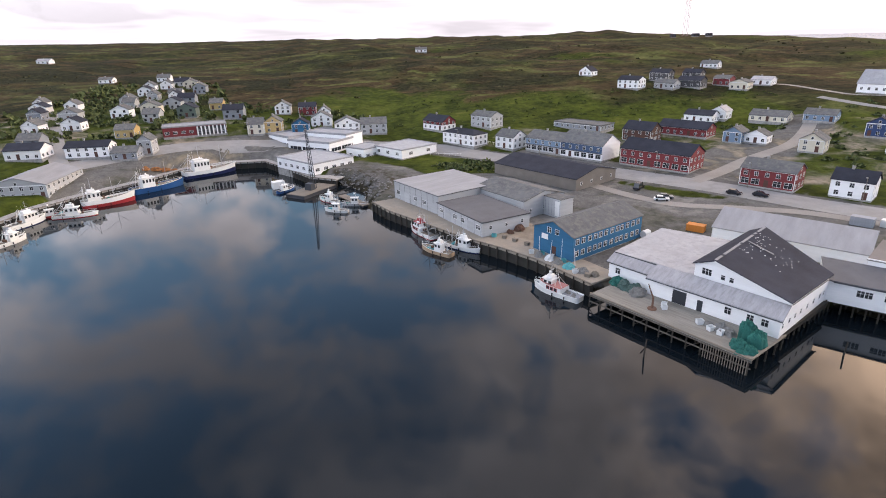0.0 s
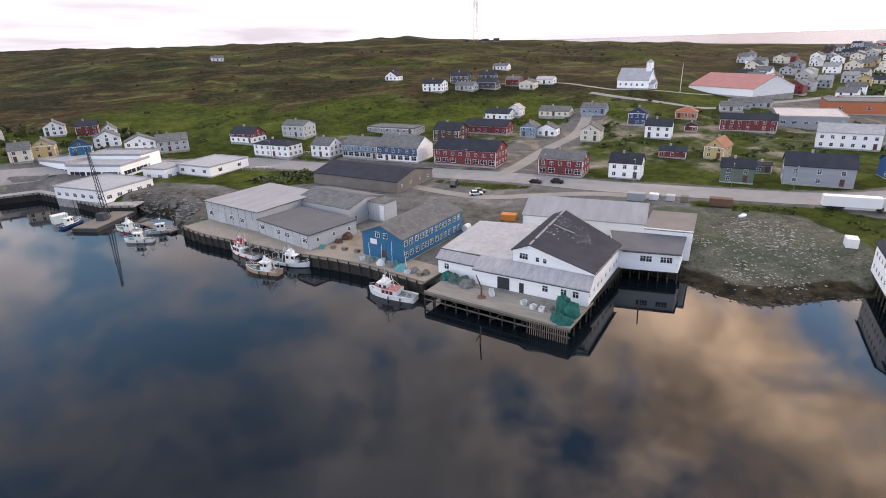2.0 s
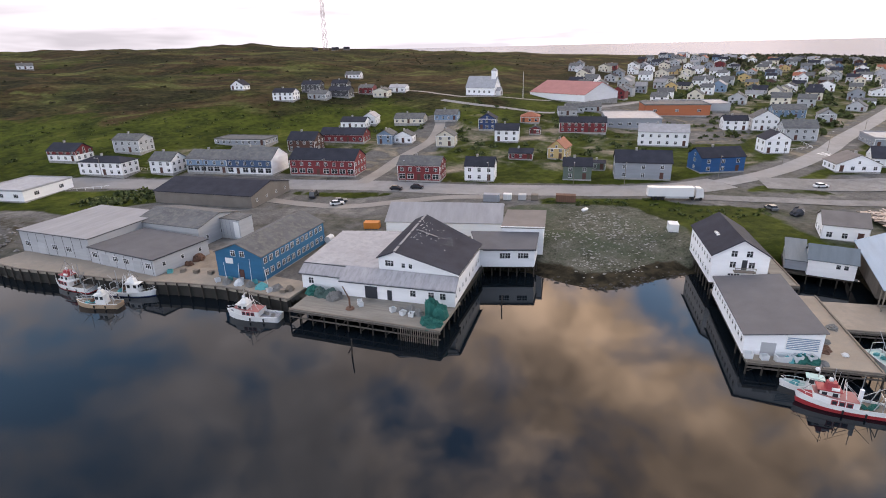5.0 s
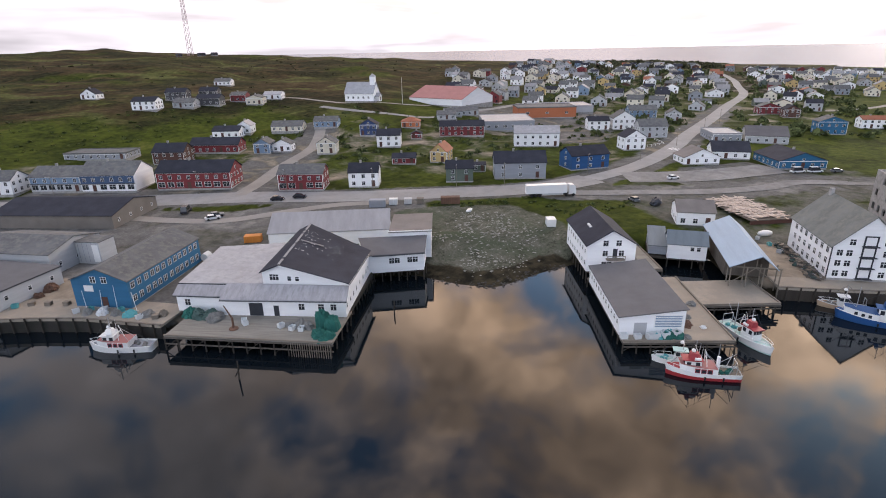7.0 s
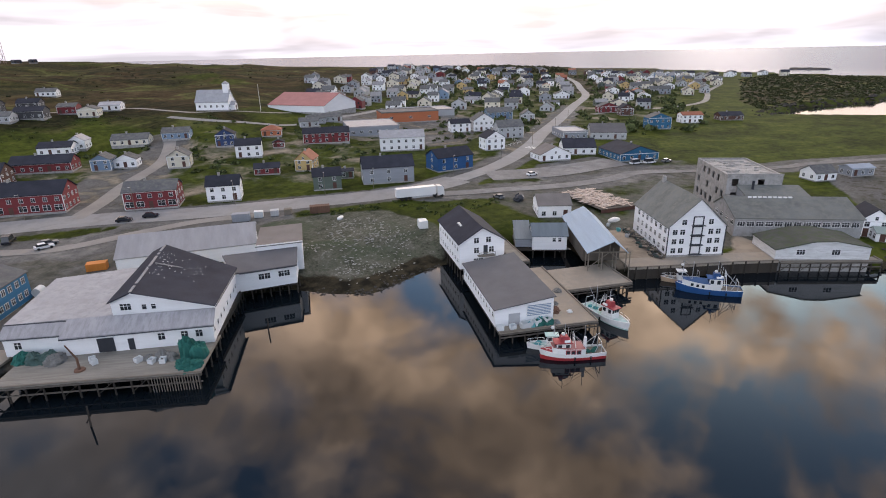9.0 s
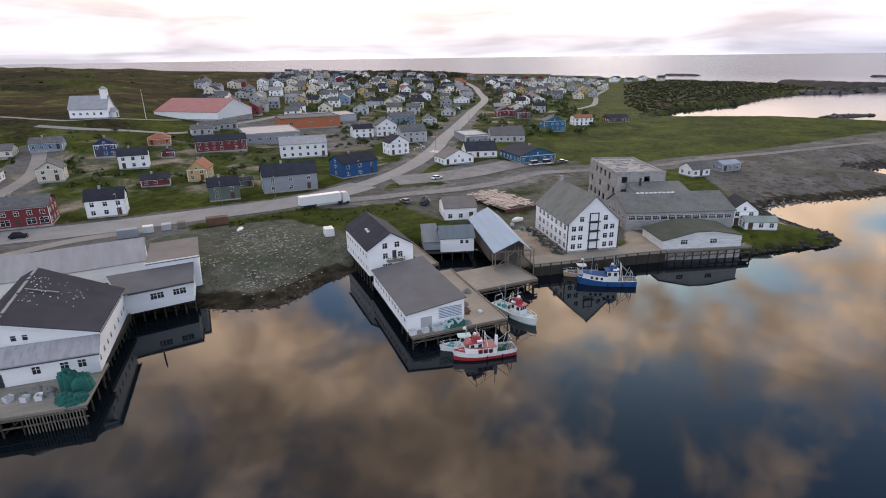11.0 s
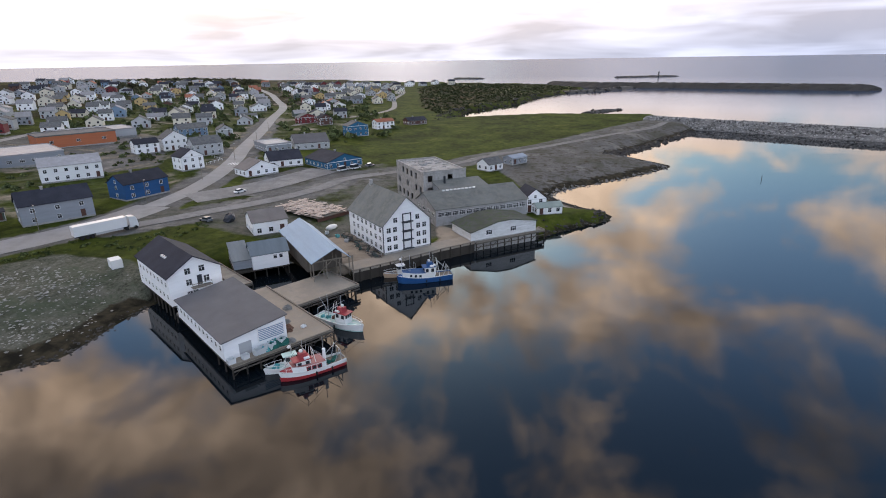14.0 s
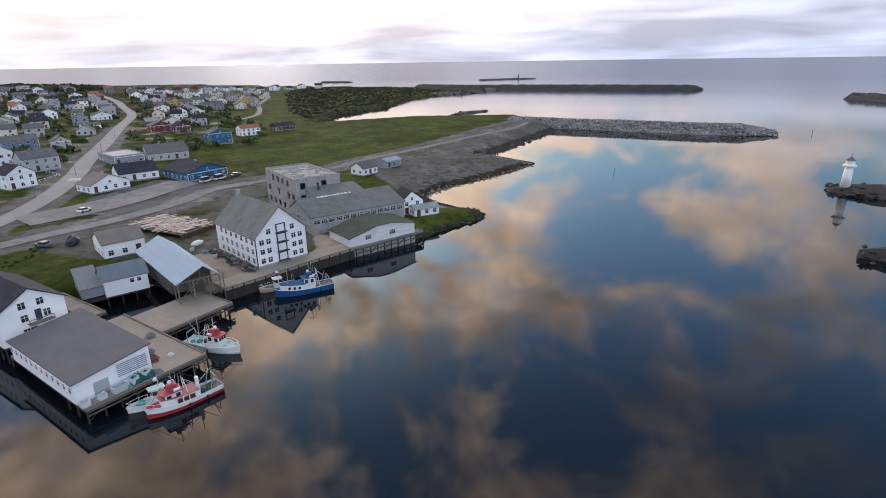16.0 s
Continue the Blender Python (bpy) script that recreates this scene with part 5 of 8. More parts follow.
house(192.0, 420.4, -47, 12.1, 8, 3, 2, "x", WHITE, GREY, "white house high on the hillside")
house(15.8, 279.5, -47, 13.1, 9, 5.5, 2, "x", PALEGREY, GREY, "pale grey two-storey house at the foot of the hill")
house(-8.4, 283.8, -47, 14.2, 9, 4.4, 2.6, "x", RED, DARK, "red timber house with a white ground floor", base=WHITE)
house(81.6, 245.7, -47, 13.0, 10, 5, 3, "x", BROWN, DARK, "dark brown house with a gable porch")
house(57.1, 276.7, -47, 26.1, 12, 2.6, 0.3, "f", GREYWALL, GREY, "low flat-roofed grey building behind the shops")
house(226.4, 82.6, -44, 14.5, 10, 3.0, 3.2, "y", WHITE, BROWNROOF, "small white gabled house beside the car park")
house(246.4, 78.8, -62, 14.6, 13, 3.2, 3.3, "x", WHITE, DARK, "white roadside building with a dark roof")
house(242.0, 52.4, -48.6, 18.0, 20, 3.2, 3.0, "y", BLUE, DARK, "blue roadside building with a broad dark gable roof")
house(284.5, 91.5, -54, 13.0, 20, 3.8, 0.4, "f", GREYWALL, LIGHTROOF, "low grey building with a pale flat roof by the street")
house(293.5, 79.5, -69, 18.0, 22, 3.4, 3.4, "x", PALEGREY, GREYROOF_DARK, "low pale building with a broad dark roof")
house(343.3, 59.6, -58, 13.5, 8, 6.5, 2.5, "y", BLUE, GREY, "tall bright blue timber house")
house(380.2, 45.9, -58, 12.9, 8, 5, 1.6, "x", WHITE, ORANGEROOF, "white house with an orange-red roof beside the meadow")
house(407.4, 26.1, -58, 15.0, 9, 3, 2, "x", BROWN, DARK, "low dark house beside the bay")
house(408.9, 106.1, -58, 14.3, 8, 4.5, 2.5, "y", RED, GREY, "red house beside the main street")
house(399.9, 88.3, -58, 8.8, 8, 5, 2.5, "y", BROWN, DARK, "dark red house with a dark roof")
house(334.0, 135.0, -58, 8.1, 8, 4.5, 2.5, "y", PALEGREY, GREY, "grey house beside the main street")
house(500.0, 170.0, -58, 13.3, 8, 4, 2.5, "y", WHITE, GREY, "white house beside the main street")
house(430.0, 154.0, -58, 11.4, 8, 3, 1.5, "x", WHITE, GREY, "low white building beside the main street")
house(-154.8, 225.8, 8, 16.9, 9, 4.5, 2, "x", WHITE, DARK, "white two-storey house with a dark roof")
house(-174.8, 219.1, 8, 13.6, 10, 4, 2.2, "x", WHITE, DARK, "white house with a wide dark roof")
house(-135.9, 225.8, 8, 9.9, 9, 3, 2, "x", GREYWALL, GREY, "grey timber house near the harbour")
house(-129.3, 234.6, 8, 5.7, 8, 6, 2.2, "y", PALEGREY, GREY, "tall pale grey house near the harbour")
house(-150.3, 256.0, 8, 8.6, 8, 4, 2, "x", YELLOW, GREY, "yellow timber house with a grey roof")
house(-93.0, 268.3, 8, 7.5, 8, 5, 2.6, "x", CREAM, GREY, "cream timber house near the harbour")
house(-85.9, 272.2, 8, 8.1, 8, 5.5, 2.6, "y", YELLOW, GREY, "pale orange timber house with its gable to the harbour")
house(-92.3, 315.2, 8, 8.4, 8, 4.5, 2.5, "y", WHITE, GREY, "white house with its gable to the harbour")
house(-72.7, 272.4, 8, 8.2, 8, 5, 2.5, "y", BLUE, DARK, "blue timber house behind the white factory")
house(-66.6, 288.9, 8, 10.4, 9, 4.5, 2.8, "y", WHITE, GREY, "white house with a broad gable")
house(-52.6, 278.1, 8, 12.4, 9, 4.8, 2.8, "y", WHITE, GREY, "white house with a broad gable")
house(-39.5, 277.5, 8, 12.8, 9, 5, 2.6, "x", PALEGREY, GREY, "grey timber house behind the factory")
house(-78.8, 314.4, 8, 9.4, 8, 4.8, 2, "x", RED, DARK, "red house on the slope")
house(-66.2, 306.4, 8, 6.1, 8, 4.5, 2.5, "y", WHITE, GREY, "white house with a steep roof")
house(-239.4, 332.7, 8, 6.8, 8, 4, 2.4, "y", WHITE, GREY, "white house beside the hill street")
house(-215.7, 293.3, 8, 6.8, 8, 4, 2.4, "y", GREYWALL, DARK, "grey house beside the hill street")
house(-195.1, 259.3, 8, 7.3, 9, 4, 2.4, "y", WHITE, GREY, "white house beside the hill street")
house(-198.9, 292.4, 8, 9.6, 8, 4, 2.4, "y", PALEGREY, GREY, "grey house beside the hill street")
house(-182.1, 267.8, 8, 8.9, 8, 4, 2.4, "y", WHITE, DARK, "white house beside the hill street")
house(-272.1, 458.1, 8, 10.6, 9, 3, 1.6, "x", WHITE, GREY, "white building on the heath")
house(-213.7, 412.6, 8, 7.8, 8, 4, 2.4, "y", WHITE, GREY, "white house in a hillside cluster")
house(-189.6, 368.4, 8, 6.3, 8, 4, 2.4, "y", PALEGREY, GREY, "grey house in a hillside cluster")
house(-205.1, 420.4, 8, 7.9, 8, 4, 2.4, "y", WHITE, GREY, "white house in a hillside cluster")
house(-175.4, 367.8, 8, 7.0, 8, 4, 2.4, "y", WHITE, DARK, "white house in a hillside cluster")
house(-170.7, 321.5, 8, 6.7, 8, 4, 2.4, "y", GREYWALL, GREY, "grey house in a hillside cluster")
house(-186.7, 332.4, 8, 6.9, 8, 4, 2.4, "x", PALEGREY, GREY, "pale house on the slope")
house(-133.7, 327.6, 8, 7.3, 8, 4, 2.2, "x", YELLOW, GREY, "ochre house on the slope")
house(-233.8, 320.5, 8, 9.3, 8, 3.2, 2.4, "y", WHITE, DARK, "white timber house with a dark roof on the western slope", far=True)
house(-176.5, 229.5, 8, 8.9, 8, 5.0, 2.4, "x", GREYWALL, GREY, "grey timber house with a grey roof on the western slope", far=True)
house(-214.4, 322.2, 8, 7.5, 8, 4.4, 2.4, "y", WHITE, GREY, "white timber house with a grey roof on the western slope", far=True)
house(-192.8, 341.1, 8, 8.2, 8, 5.0, 2.4, "y", PALEGREY, GREY, "pale grey timber house with a grey roof on the western slope", far=True)
house(-166.7, 313.5, 8, 10.0, 8, 4.4, 2.4, "y", CREAM, GREY, "cream timber house with a grey roof on the western slope", far=True)
house(-228.0, 464.1, 8, 10.1, 8, 3.2, 2.4, "x", WHITE, GREY, "white timber house with a grey roof on the western slope", far=True)
house(-182.8, 383.1, 8, 8.7, 8, 3.2, 2.4, "x", WHITE, GREY, "white timber house with a grey roof on the western slope", far=True)
house(-160.0, 346.2, 8, 9.8, 8, 5.0, 2.4, "x", GREYWALL, DARK, "grey timber house with a dark roof on the western slope", far=True)
house(-162.5, 332.1, 8, 9.8, 8, 4.4, 2.4, "y", PALEGREY, DARK, "pale grey timber house with a dark roof on the western slope", far=True)
house(-176.3, 300.6, 8, 9.7, 8, 4.4, 2.4, "y", WHITE, GREY, "white timber house with a grey roof on the western slope", far=True)
house(-141.9, 303.4, 8, 9.7, 8, 5.0, 2.4, "y", GREEN, DARK, "grey-green timber house with a dark roof on the western slope", far=True)
house(-201.9, 436.8, 8, 10.1, 8, 3.2, 2.4, "x", PALEGREY, DARK, "pale grey timber house with a dark roof on the western slope", far=True)
house(-206.2, 389.1, 8, 9.0, 8, 4.4, 2.4, "y", WHITE, DARK, "white timber house with a dark roof on the western slope", far=True)
house(-190.0, 424.0, 8, 10.1, 8, 4.4, 2.4, "y", CREAM, GREY, "cream timber house with a grey roof on the western slope", far=True)
house(-172.0, 398.0, 8, 8.6, 8, 5.0, 2.4, "y", GREYWALL, GREY, "grey timber house with a grey roof on the western slope", far=True)
house(-154.0, 290.0, 8, 8.2, 8, 4.4, 2.4, "x", PALEGREY, GREY, "pale grey timber house with a grey roof on the western slope", far=True)
house(-116.0, 300.0, 8, 10.5, 8, 5.0, 2.4, "x", GREYWALL, DARK, "grey timber house with a dark roof on the western slope", far=True)


# ---- large buildings of the village ----
def church():
    ob = thing("church", 214.0, 289.0, ground(222, 280), -62, "white timber church with a pale roof and small tower", "church")
    w, d, h, rise = 19.0, 10.5, 5.0, 6.2
    part("wall", gable_body(w, d, h, rise, "x"), WHITE, ob)
    part("roof", gable_roof(w, d, h, rise, "x", 0.4), LIGHTROOF, ob, "pale grey-green roof")
    part("foundation", Solid().box(-0.05, w + 0.05, -0.05, d + 0.05, -3, 0.4), CONCRETE, ob)
    tower = part("tower", Solid().box(w - 3.4, w - 0.4, d / 2 - 1.5, d / 2 + 1.5, h + 2, h + rise + 3.4), WHITE, ob)
    part("spire", hip_roof(3.0, 3.0, 0, 1.6, 0.2), LIGHTROOF, tower).location = (w - 3.4, d / 2 - 1.5, h + rise + 3.41)
    part("porch", gable_body(2.6, 4.4, 3.0, 1.8, "x"), WHITE, ob).location = (w, d / 2 - 2.2, 0)
    part("porch_roof", gable_roof(2.6, 4.4, 3.0, 1.8, "x", 0.3), LIGHTROOF, ob).location = (w, d / 2 - 2.2, 0)
    for i in range(5):
        window(ob, "house", 2.2 + i * 3.4, 0, 1.8, 0)
    for v in (2.2, 8.3):
        window(ob, "house", w, v, 1.8, 90)
    door(ob, w + 2.6, d / 2, 0.4, 90)


church()


def block(name, x, y, rot, w, d, h, wall, roof, label, category, z=None, bands=(), rise=0.35, strip=None):
    """A plain flat-roofed block with bands of windows: (height, number on the front, number on the right)."""
    c, s = math.cos(radians(rot)), math.sin(radians(rot))
    z = ground(x + c * w / 2 - s * d / 2, y + s * w / 2 + c * d / 2) if z is None else z
    ob = thing(name, x, y, z, rot, label, category)
    HOUSES.append((x + c * w / 2 - s * d / 2, y + s * w / 2 + c * d / 2))
    part("wall", Solid().box(0, w, 0, d, 0, h), wall, ob)
    part("roof", flat_roof(w, d, h, 0.2, rise), roof, ob)
    part("foundation", Solid().box(-0.05, w + 0.05, -0.05, d + 0.05, -4, 0.25), CONCRETE, ob)
    if strip:
        lo, hi = strip
        for a, b, turn, at in ((0.6, w - 0.6, 0, (0, 0)), (0.6, d - 0.6, 90, (w, 0))):
            glass = part("window_band", Solid().box(a, b, -0.03, 0.02, lo, hi), PANE, ob, "long dark band of windows")
            glass.matrix_basis = pose(*at, 0, 0, 0, turn)
            for k in range(int((b - a) / 2.4) + 1):
                part("mullion", Solid().box(a + k * 2.4, a + k * 2.4 + (0.7 if k % 3 == 0 else 0.12), -0.06, -0.031, lo, hi), TRIM, glass)
    for zz, front, side in bands:
        for i in range(front):
            window(ob, "wide", w * (i + 0.5) / front, 0, zz, 0)
        for i in range(side):
            window(ob, "wide", w, d * (i + 0.5) / side, zz, 90)
    return ob


house(264, 284, -84, 44, 36, 4.4, 6.6, "x", WHITE, PINKROOF, "long white sports hall with a faded red roof", "sports_hall", "hall", chimney=False, style="plain")
block("shop_hall", 230, 190, -45, 27, 32, 4.6, GREYWALL, LIGHTROOF, "low grey shop hall with a white flat roof", "shop", bands=((1.6, 6, 4),))
block("orange_hall", 282, 206, -45, 36, 22, 6.0, ORANGE, GREY, "long orange-clad hall with a flat grey roof", "hall", bands=((2.4, 3, 2),))
block("white_roofed_hall", 306, 212, -45, 40, 26, 4.0, PALEGREY, LIGHTROOF, "low hall with a white flat roof", "hall")
block("factory_low_block", -68.4, 227.4, -43, 25.6, 20, 4.3, WHITE, LIGHTROOF, "low white harbour factory block with a flat roof", "factory", 2.65, ((1.5, 6, 5),))
block("factory_high_block", -69.5, 251.0, -29, 24.0, 17, 7.0, WHITE, LIGHTROOF, "white two-storey harbour factory block with a window band", "factory", 2.8, strip=(3.4, 4.9), rise=0.7)
block("factory_rear_block", -83.0, 267.5, -44, 18.0, 17, 7.4, WHITE, LIGHTROOF, "white rear block of the harbour factory", "factory", 2.8, strip=(3.6, 5.0), rise=0.8)
block("factory_upper_block", -64.5, 262.5, -29, 25.0, 12, 8.8, WHITE, LIGHTROOF, "long white upper storey of the harbour factory", "factory", 2.8, rise=0.6)
block("factory_side_wing", -41.5, 241.0, -38, 11.0, 13, 5.0, WHITE, LIGHTROOF, "white side wing of the harbour factory", "factory", 2.8, ((1.7, 2, 3),))
block("white_store", -29.0, 240.5, -46, 18.5, 20, 3.6, WHITE, LIGHTROOF, "low white store with a pale flat roof", "warehouse", bands=((1.4, 3, 2),))
school = block("school", -129.0, 258.0, 24, 28, 13, 4.4, RED, LEANROOF, "long low red and white building with a flat roof", "school", bands=((1.4, 8, 0),))
part("porch_wall", Solid().box(14.5, 27.9, -0.03, 0.0, 0.3, 4.1), DARKGREY, school, "dark recessed porch wall")
for k in range(8):
    part("porch_post", Solid().box(14.7 + k * 1.75, 15.3 + k * 1.75, -0.5, -0.035, 0.0, 4.2), TRIM, school)
part("gable_wall", Solid().box(28.0, 28.06, 0, 13, 0.3, 4.6), WHITE, school, "white end wall")
house(-154.0, 181.0, 7, 19, 26, 5.0, 2.6, "y", PALEGREY, LEANROOF, "pale grey metal-clad harbour shed with a broad gable", "shed", "shed", z=3.2, chimney=False)
for hx, hy, hc in ((228, 222, "grey"), (238, 226, "pale grey"), (250, 224, "grey")):
    house(hx, hy, -40, 10, 8, 3.0, 1.8, "x", PALEGREY, GREY, "low %s terraced house near the hall" % hc)


# ---- the slip and its sheds ----
def slip_shed():
    ob = thing("slip_shed", 119.2, 31.4, 2.85, -60.5, "open-fronted timber slip shed with a pale blue metal roof", "shed")
    w, d = 8.6, 29.0
    part("wall", gable_body(w, d - 5, 3.9, 2.55, "y", 0.0, 0.64), DARKTIMBER, ob).location = (0, 5, 0)
    part("roof", gable_roof(w, d, 3.9, 2.55, "y", 0.4, 0.16, 0.64), BLUEROOF, ob)
    mesh = Solid().rod((0, 0, -4.5), (0, 0, 3.9), 0.14, sides=6).mesh("post", TIMBER)
    for u in (0.1, 3.2, 6.4, 9.5):
        for v in (0.2, 2.6):
            p = new("post", mesh)
            p.parent, p.location = ob, (u, v, 0)
    truss = Solid().box(-0.1, 9.7, 0.1, 0.3, 3.7, 3.95).rod((0.2, 0.2, 0.2), (4.8, 0.2, 3.8), 0.09).rod((9.4, 0.2, 0.2), (4.8, 0.2, 3.8), 0.09).rod((4.8, 0.2, 3.9), (4.8, 0.2, 6.1), 0.09)
    part("truss", truss, TIMBER, ob)


BLUEROOF = mat("pale_blue_metal_roof", (0.245, 0.335, 0.425), 0.6, 0.0, var=0.14, stretch=(3, 0.3, 1), bump=0.15)
pier("pier_walk", 115.4, 47.4, -46.0, 3.4, 18.0, "narrow timber walk beside the gabled store", 2.79, 1.7)
pier("pier_cross", 106.4, 32.0, -46.0, 15.4, 12.0, "broad worn sandy deck joining the pier to the slip", 2.19, 2.4, SANDDECK)
slip_shed()


def boat_house():
    ob = thing("boat_house", 127.1, 47.8, 3.0, -63, "small white timber house with a grey roof over the slip", "house")
    part("wall", gable_body(8.6, 7.0, 2.9, 2.2, "x", -0.8), WHITE, ob)
    part("roof", gable_roof(8.6, 7.0, 2.9, 2.2, "x", 0.35), SLATEBLUE, ob)
    window(ob, "small", 5.4, 0, 1.4, 0), window(ob, "small", 6.8, 0, 1.4, 0)
    part("wing_roof", Solid().extrude([(0, 1.6), (10, 3.6), (10, 3.8), (0, 1.8)], -4.4, 0.0, "x"), SLATEBLUE, ob).location = (0, 1.0, 0)
    part("wing_wall", Solid().box(-4.2, -0.02, 1.4, 10.8, -0.5, 1.65), GREYWALL, ob)
    part("floor", Solid().box(-4.3, 8.5, 0.1, 12, -1.2, -0.82), PILE, ob)
    mesh = Solid().rod((0, 0, -5), (0, 0, -0.82), 0.15).mesh("support_post", PILE)
    for u in (0.2, 3, 5.8, 8.4):
        for v in (0.2, 6.8):
            p = new("support_post", mesh)
            p.parent, p.location = ob, (u, v, 0)


boat_house()
house(150.3, 55.0, -60, 9.6, 10.0, 4.0, 2.2, "x", WHITE, BROWNROOF, "white timber outbuilding with a brown-grey roof", "outbuilding", "outbuilding", z=3.2, chimney=False)


# ---- the derelict concrete works and the long grey plant ----
def concrete_works():
    ob = thing("concrete_works", 176.5, 8.0, 3.0, -67, "derelict grey concrete works with empty window openings", "ruin")
    w, d, h = 15.0, 27.0, 12.4
    xs = sorted([0, w] + [v for i in range(4) for v in (1.4 + i * 3.5, 3.2 + i * 3.5)])
    zs = sorted([0, h] + [v for i in range(3) for v in (1.4 + i * 3.9, 3.4 + i * 3.9)])
    part("wall", lattice(xs, zs, lambda i, j: not (i in (1, 5) and j % 2 == 1 and (i, j) != (5, 3)), 0.0, 0.35), CONCRETE, ob)
    ys = sorted([0.35, d] + [v for i in range(6) for v in (2.0 + i * 4.2, 4.0 + i * 4.2)])
    side = part("wall", lattice(ys, zs, lambda i, j: not (i % 2 == 1 and j % 2 == 1 and (i * 3 + j * 5) % 7 not in (0, 2)), 0.0, 0.35), CONCRETE, ob)
    side.matrix_basis = pose(0.0, 0, 0, 0, 0, 90) @ pose(0, -0.35, 0)
    part("wall", Solid().box(w - 0.35, w, 0.35, d, 0, h), CONCRETE, ob)
    part("wall", Solid().box(0.35, w - 0.35, d - 0.35, d, 0, h), CONCRETE, ob)
    for i in range(3):
        part("floor_slab", Solid().box(0.36, w - 0.36, 0.36, d - 0.36, 3.9 + i * 3.9, 4.1 + i * 3.9), CONCRETE, ob)
    rng = random.Random(4)
    heap = Solid()
    for _ in range(60):
        u, v = rng.uniform(1, w - 2), rng.uniform(1, d - 2)
        heap.box(u, u + rng.uniform(0.5, 3.5), v, v + rng.uniform(0.2, 0.6), 11.91, 11.94 + rng.uniform(0.05, 0.3))
    tagged(part("roof_rubble", heap, CONCRETE, ob, "pale rubble on the flat roof"), kind="stuff")
    part("parapet", Solid().box(-0.1, w + 0.1, -0.1, 0.4, h, h + 0.35), CONCRETE, ob)
    part("annex", Solid().box(-0.02, 17, -12, -0.02, 0, 6.6), CONCRETE, ob)
    part("annex", Solid().extrude([(-7.5, 6.6), (-0.03, 6.6), (-0.03, 9.4), (-7.5, 8.0)], 3.0, 19.0, "x"), PLANTWALL, ob)
    part("annex_roof", Solid().extrude([(-8.0, 7.92), (-0.03, 9.42), (-0.03, 9.62), (-8.0, 8.12)], 2.6, 19.4, "x"), MOSSGREY, ob, "mossy grey lean-to roof")
    part("flue", Solid().rod((6.0, -3.0, 8.4), (6.0, -3.0, 11.4), 0.35, sides=10), DARKSTEEL, ob)


concrete_works()


def grey_plant():
    ob = thing("fish_plant", 158.5, 4.0, 2.9, -67, "long pale grey fish plant with a band of windows", "factory")
    w, d = 31.0, 16.0
    part("wall", gable_body(w, d, 5.0, 3.2, "x", 0, 0.62), PLANTWALL, ob)
    part("roof", gable_roof(w, d, 5.0, 3.2, "x", 0.35, 0.2, 0.62), MOSSGREY, ob)
    for i in range(13):
        window(ob, "wide", 1.6 + i * 2.3, 0, 2.9, 0)
    for i in range(4):
        window(ob, "wide", 0, 2 + i * 3.8, 2.9, -90)
    part("foundation", Solid().box(-0.05, w + 0.05, -0.05, d + 0.05, -2.5, 0.3), CONCRETE, ob)
    for i in range(9):
        part("roof_vent", Solid().box(6 + i * 1.3, 6.9 + i * 1.3, 9.0, 9.4, 8.0, 8.5), TRIM, ob)


grey_plant()


def low_store():
    ob = thing("low_store", 144.5, -5.6, 2.85, -64.5, "low weathered white store with a shallow mossy dark roof", "warehouse")
    w, d = 21.0, 11.5
    part("wall", Solid().extrude([(0, 0), (w, 0), (w, 3.0), (w * 0.62, 4.4), (w * 0.4, 4.3), (0, 2.4)], 0, d, "y"), OLDWHITE, ob)
    part("roof", Solid().extrude([(-0.3, 2.3), (w * 0.4, 4.33), (w * 0.62, 4.43), (w + 0.3, 2.95), (w + 0.3, 3.13), (w * 0.62, 4.62), (w * 0.4, 4.52), (-0.3, 2.5)], -0.3, d + 0.3, "y"), GREEN_FELT, ob)
    for u in (5.6, 13.4):
        window(ob, "wide", u, 0, 1.2, 0)
    part("foundation", Solid().box(-0.05, w + 0.05, -0.05, d + 0.05, -4, 0.1), CONCRETE, ob)


GREEN_FELT = mat("mossy_roofing_felt", (0.075, 0.08, 0.072), 0.9, var=0.3, tint=(0.065, 0.085, 0.05), bump=0.2, gloss=0.05)
low_store()
pier("pier_east", 144.0, -7.0, -62.0, 23.0, 3.0, "narrow decaying timber pier below the low store", 2.6, 2.3)
house(172.3, -23.8, -75, 7.6, 8.0, 4.6, 3.0, "y", WHITE, DARK, "small white gabled house on the grassy point", z=2.6, chimney=False)
house(169.6, -27.6, -75, 8.5, 4.0, 2.6, 1.0, "x", WHITE, PALEGREENROOF, "low white lean-to with a pale green roof", "outbuilding", "outbuilding", z=2.5, chimney=False)
house(238.0, -18.0, -50, 8.5, 7.5, 3.0, 2.2, "x", WHITE, GREY, "small white boat shed on the gravel", "outbuilding", "outbuilding", chimney=False)
house(252.0, -30.0, -50, 9.5, 6.0, 3.0, 1.0, "x", GREYWALL, PALEBLUEROOF, "small grey shed with a pale blue roof on the gravel", "outbuilding", "outbuilding", chimney=False)


blue_shop = next(o for o in bpy.data.objects if o.get("label", "").startswith("blue timber shop building"))
part("gable_wall", Solid().extrude([(0, 0.4), (13, 0.4), (13, 6.0), (6.5, 9.6), (0, 6.0)], 19.345, 19.38, "x"), WHITE, blue_shop, "white end wall")


pier("pier_point", 176.5, -45.0, 25, 12.0, 4.0, "small decaying timber landing at the grassy point", 1.2, 2.4)


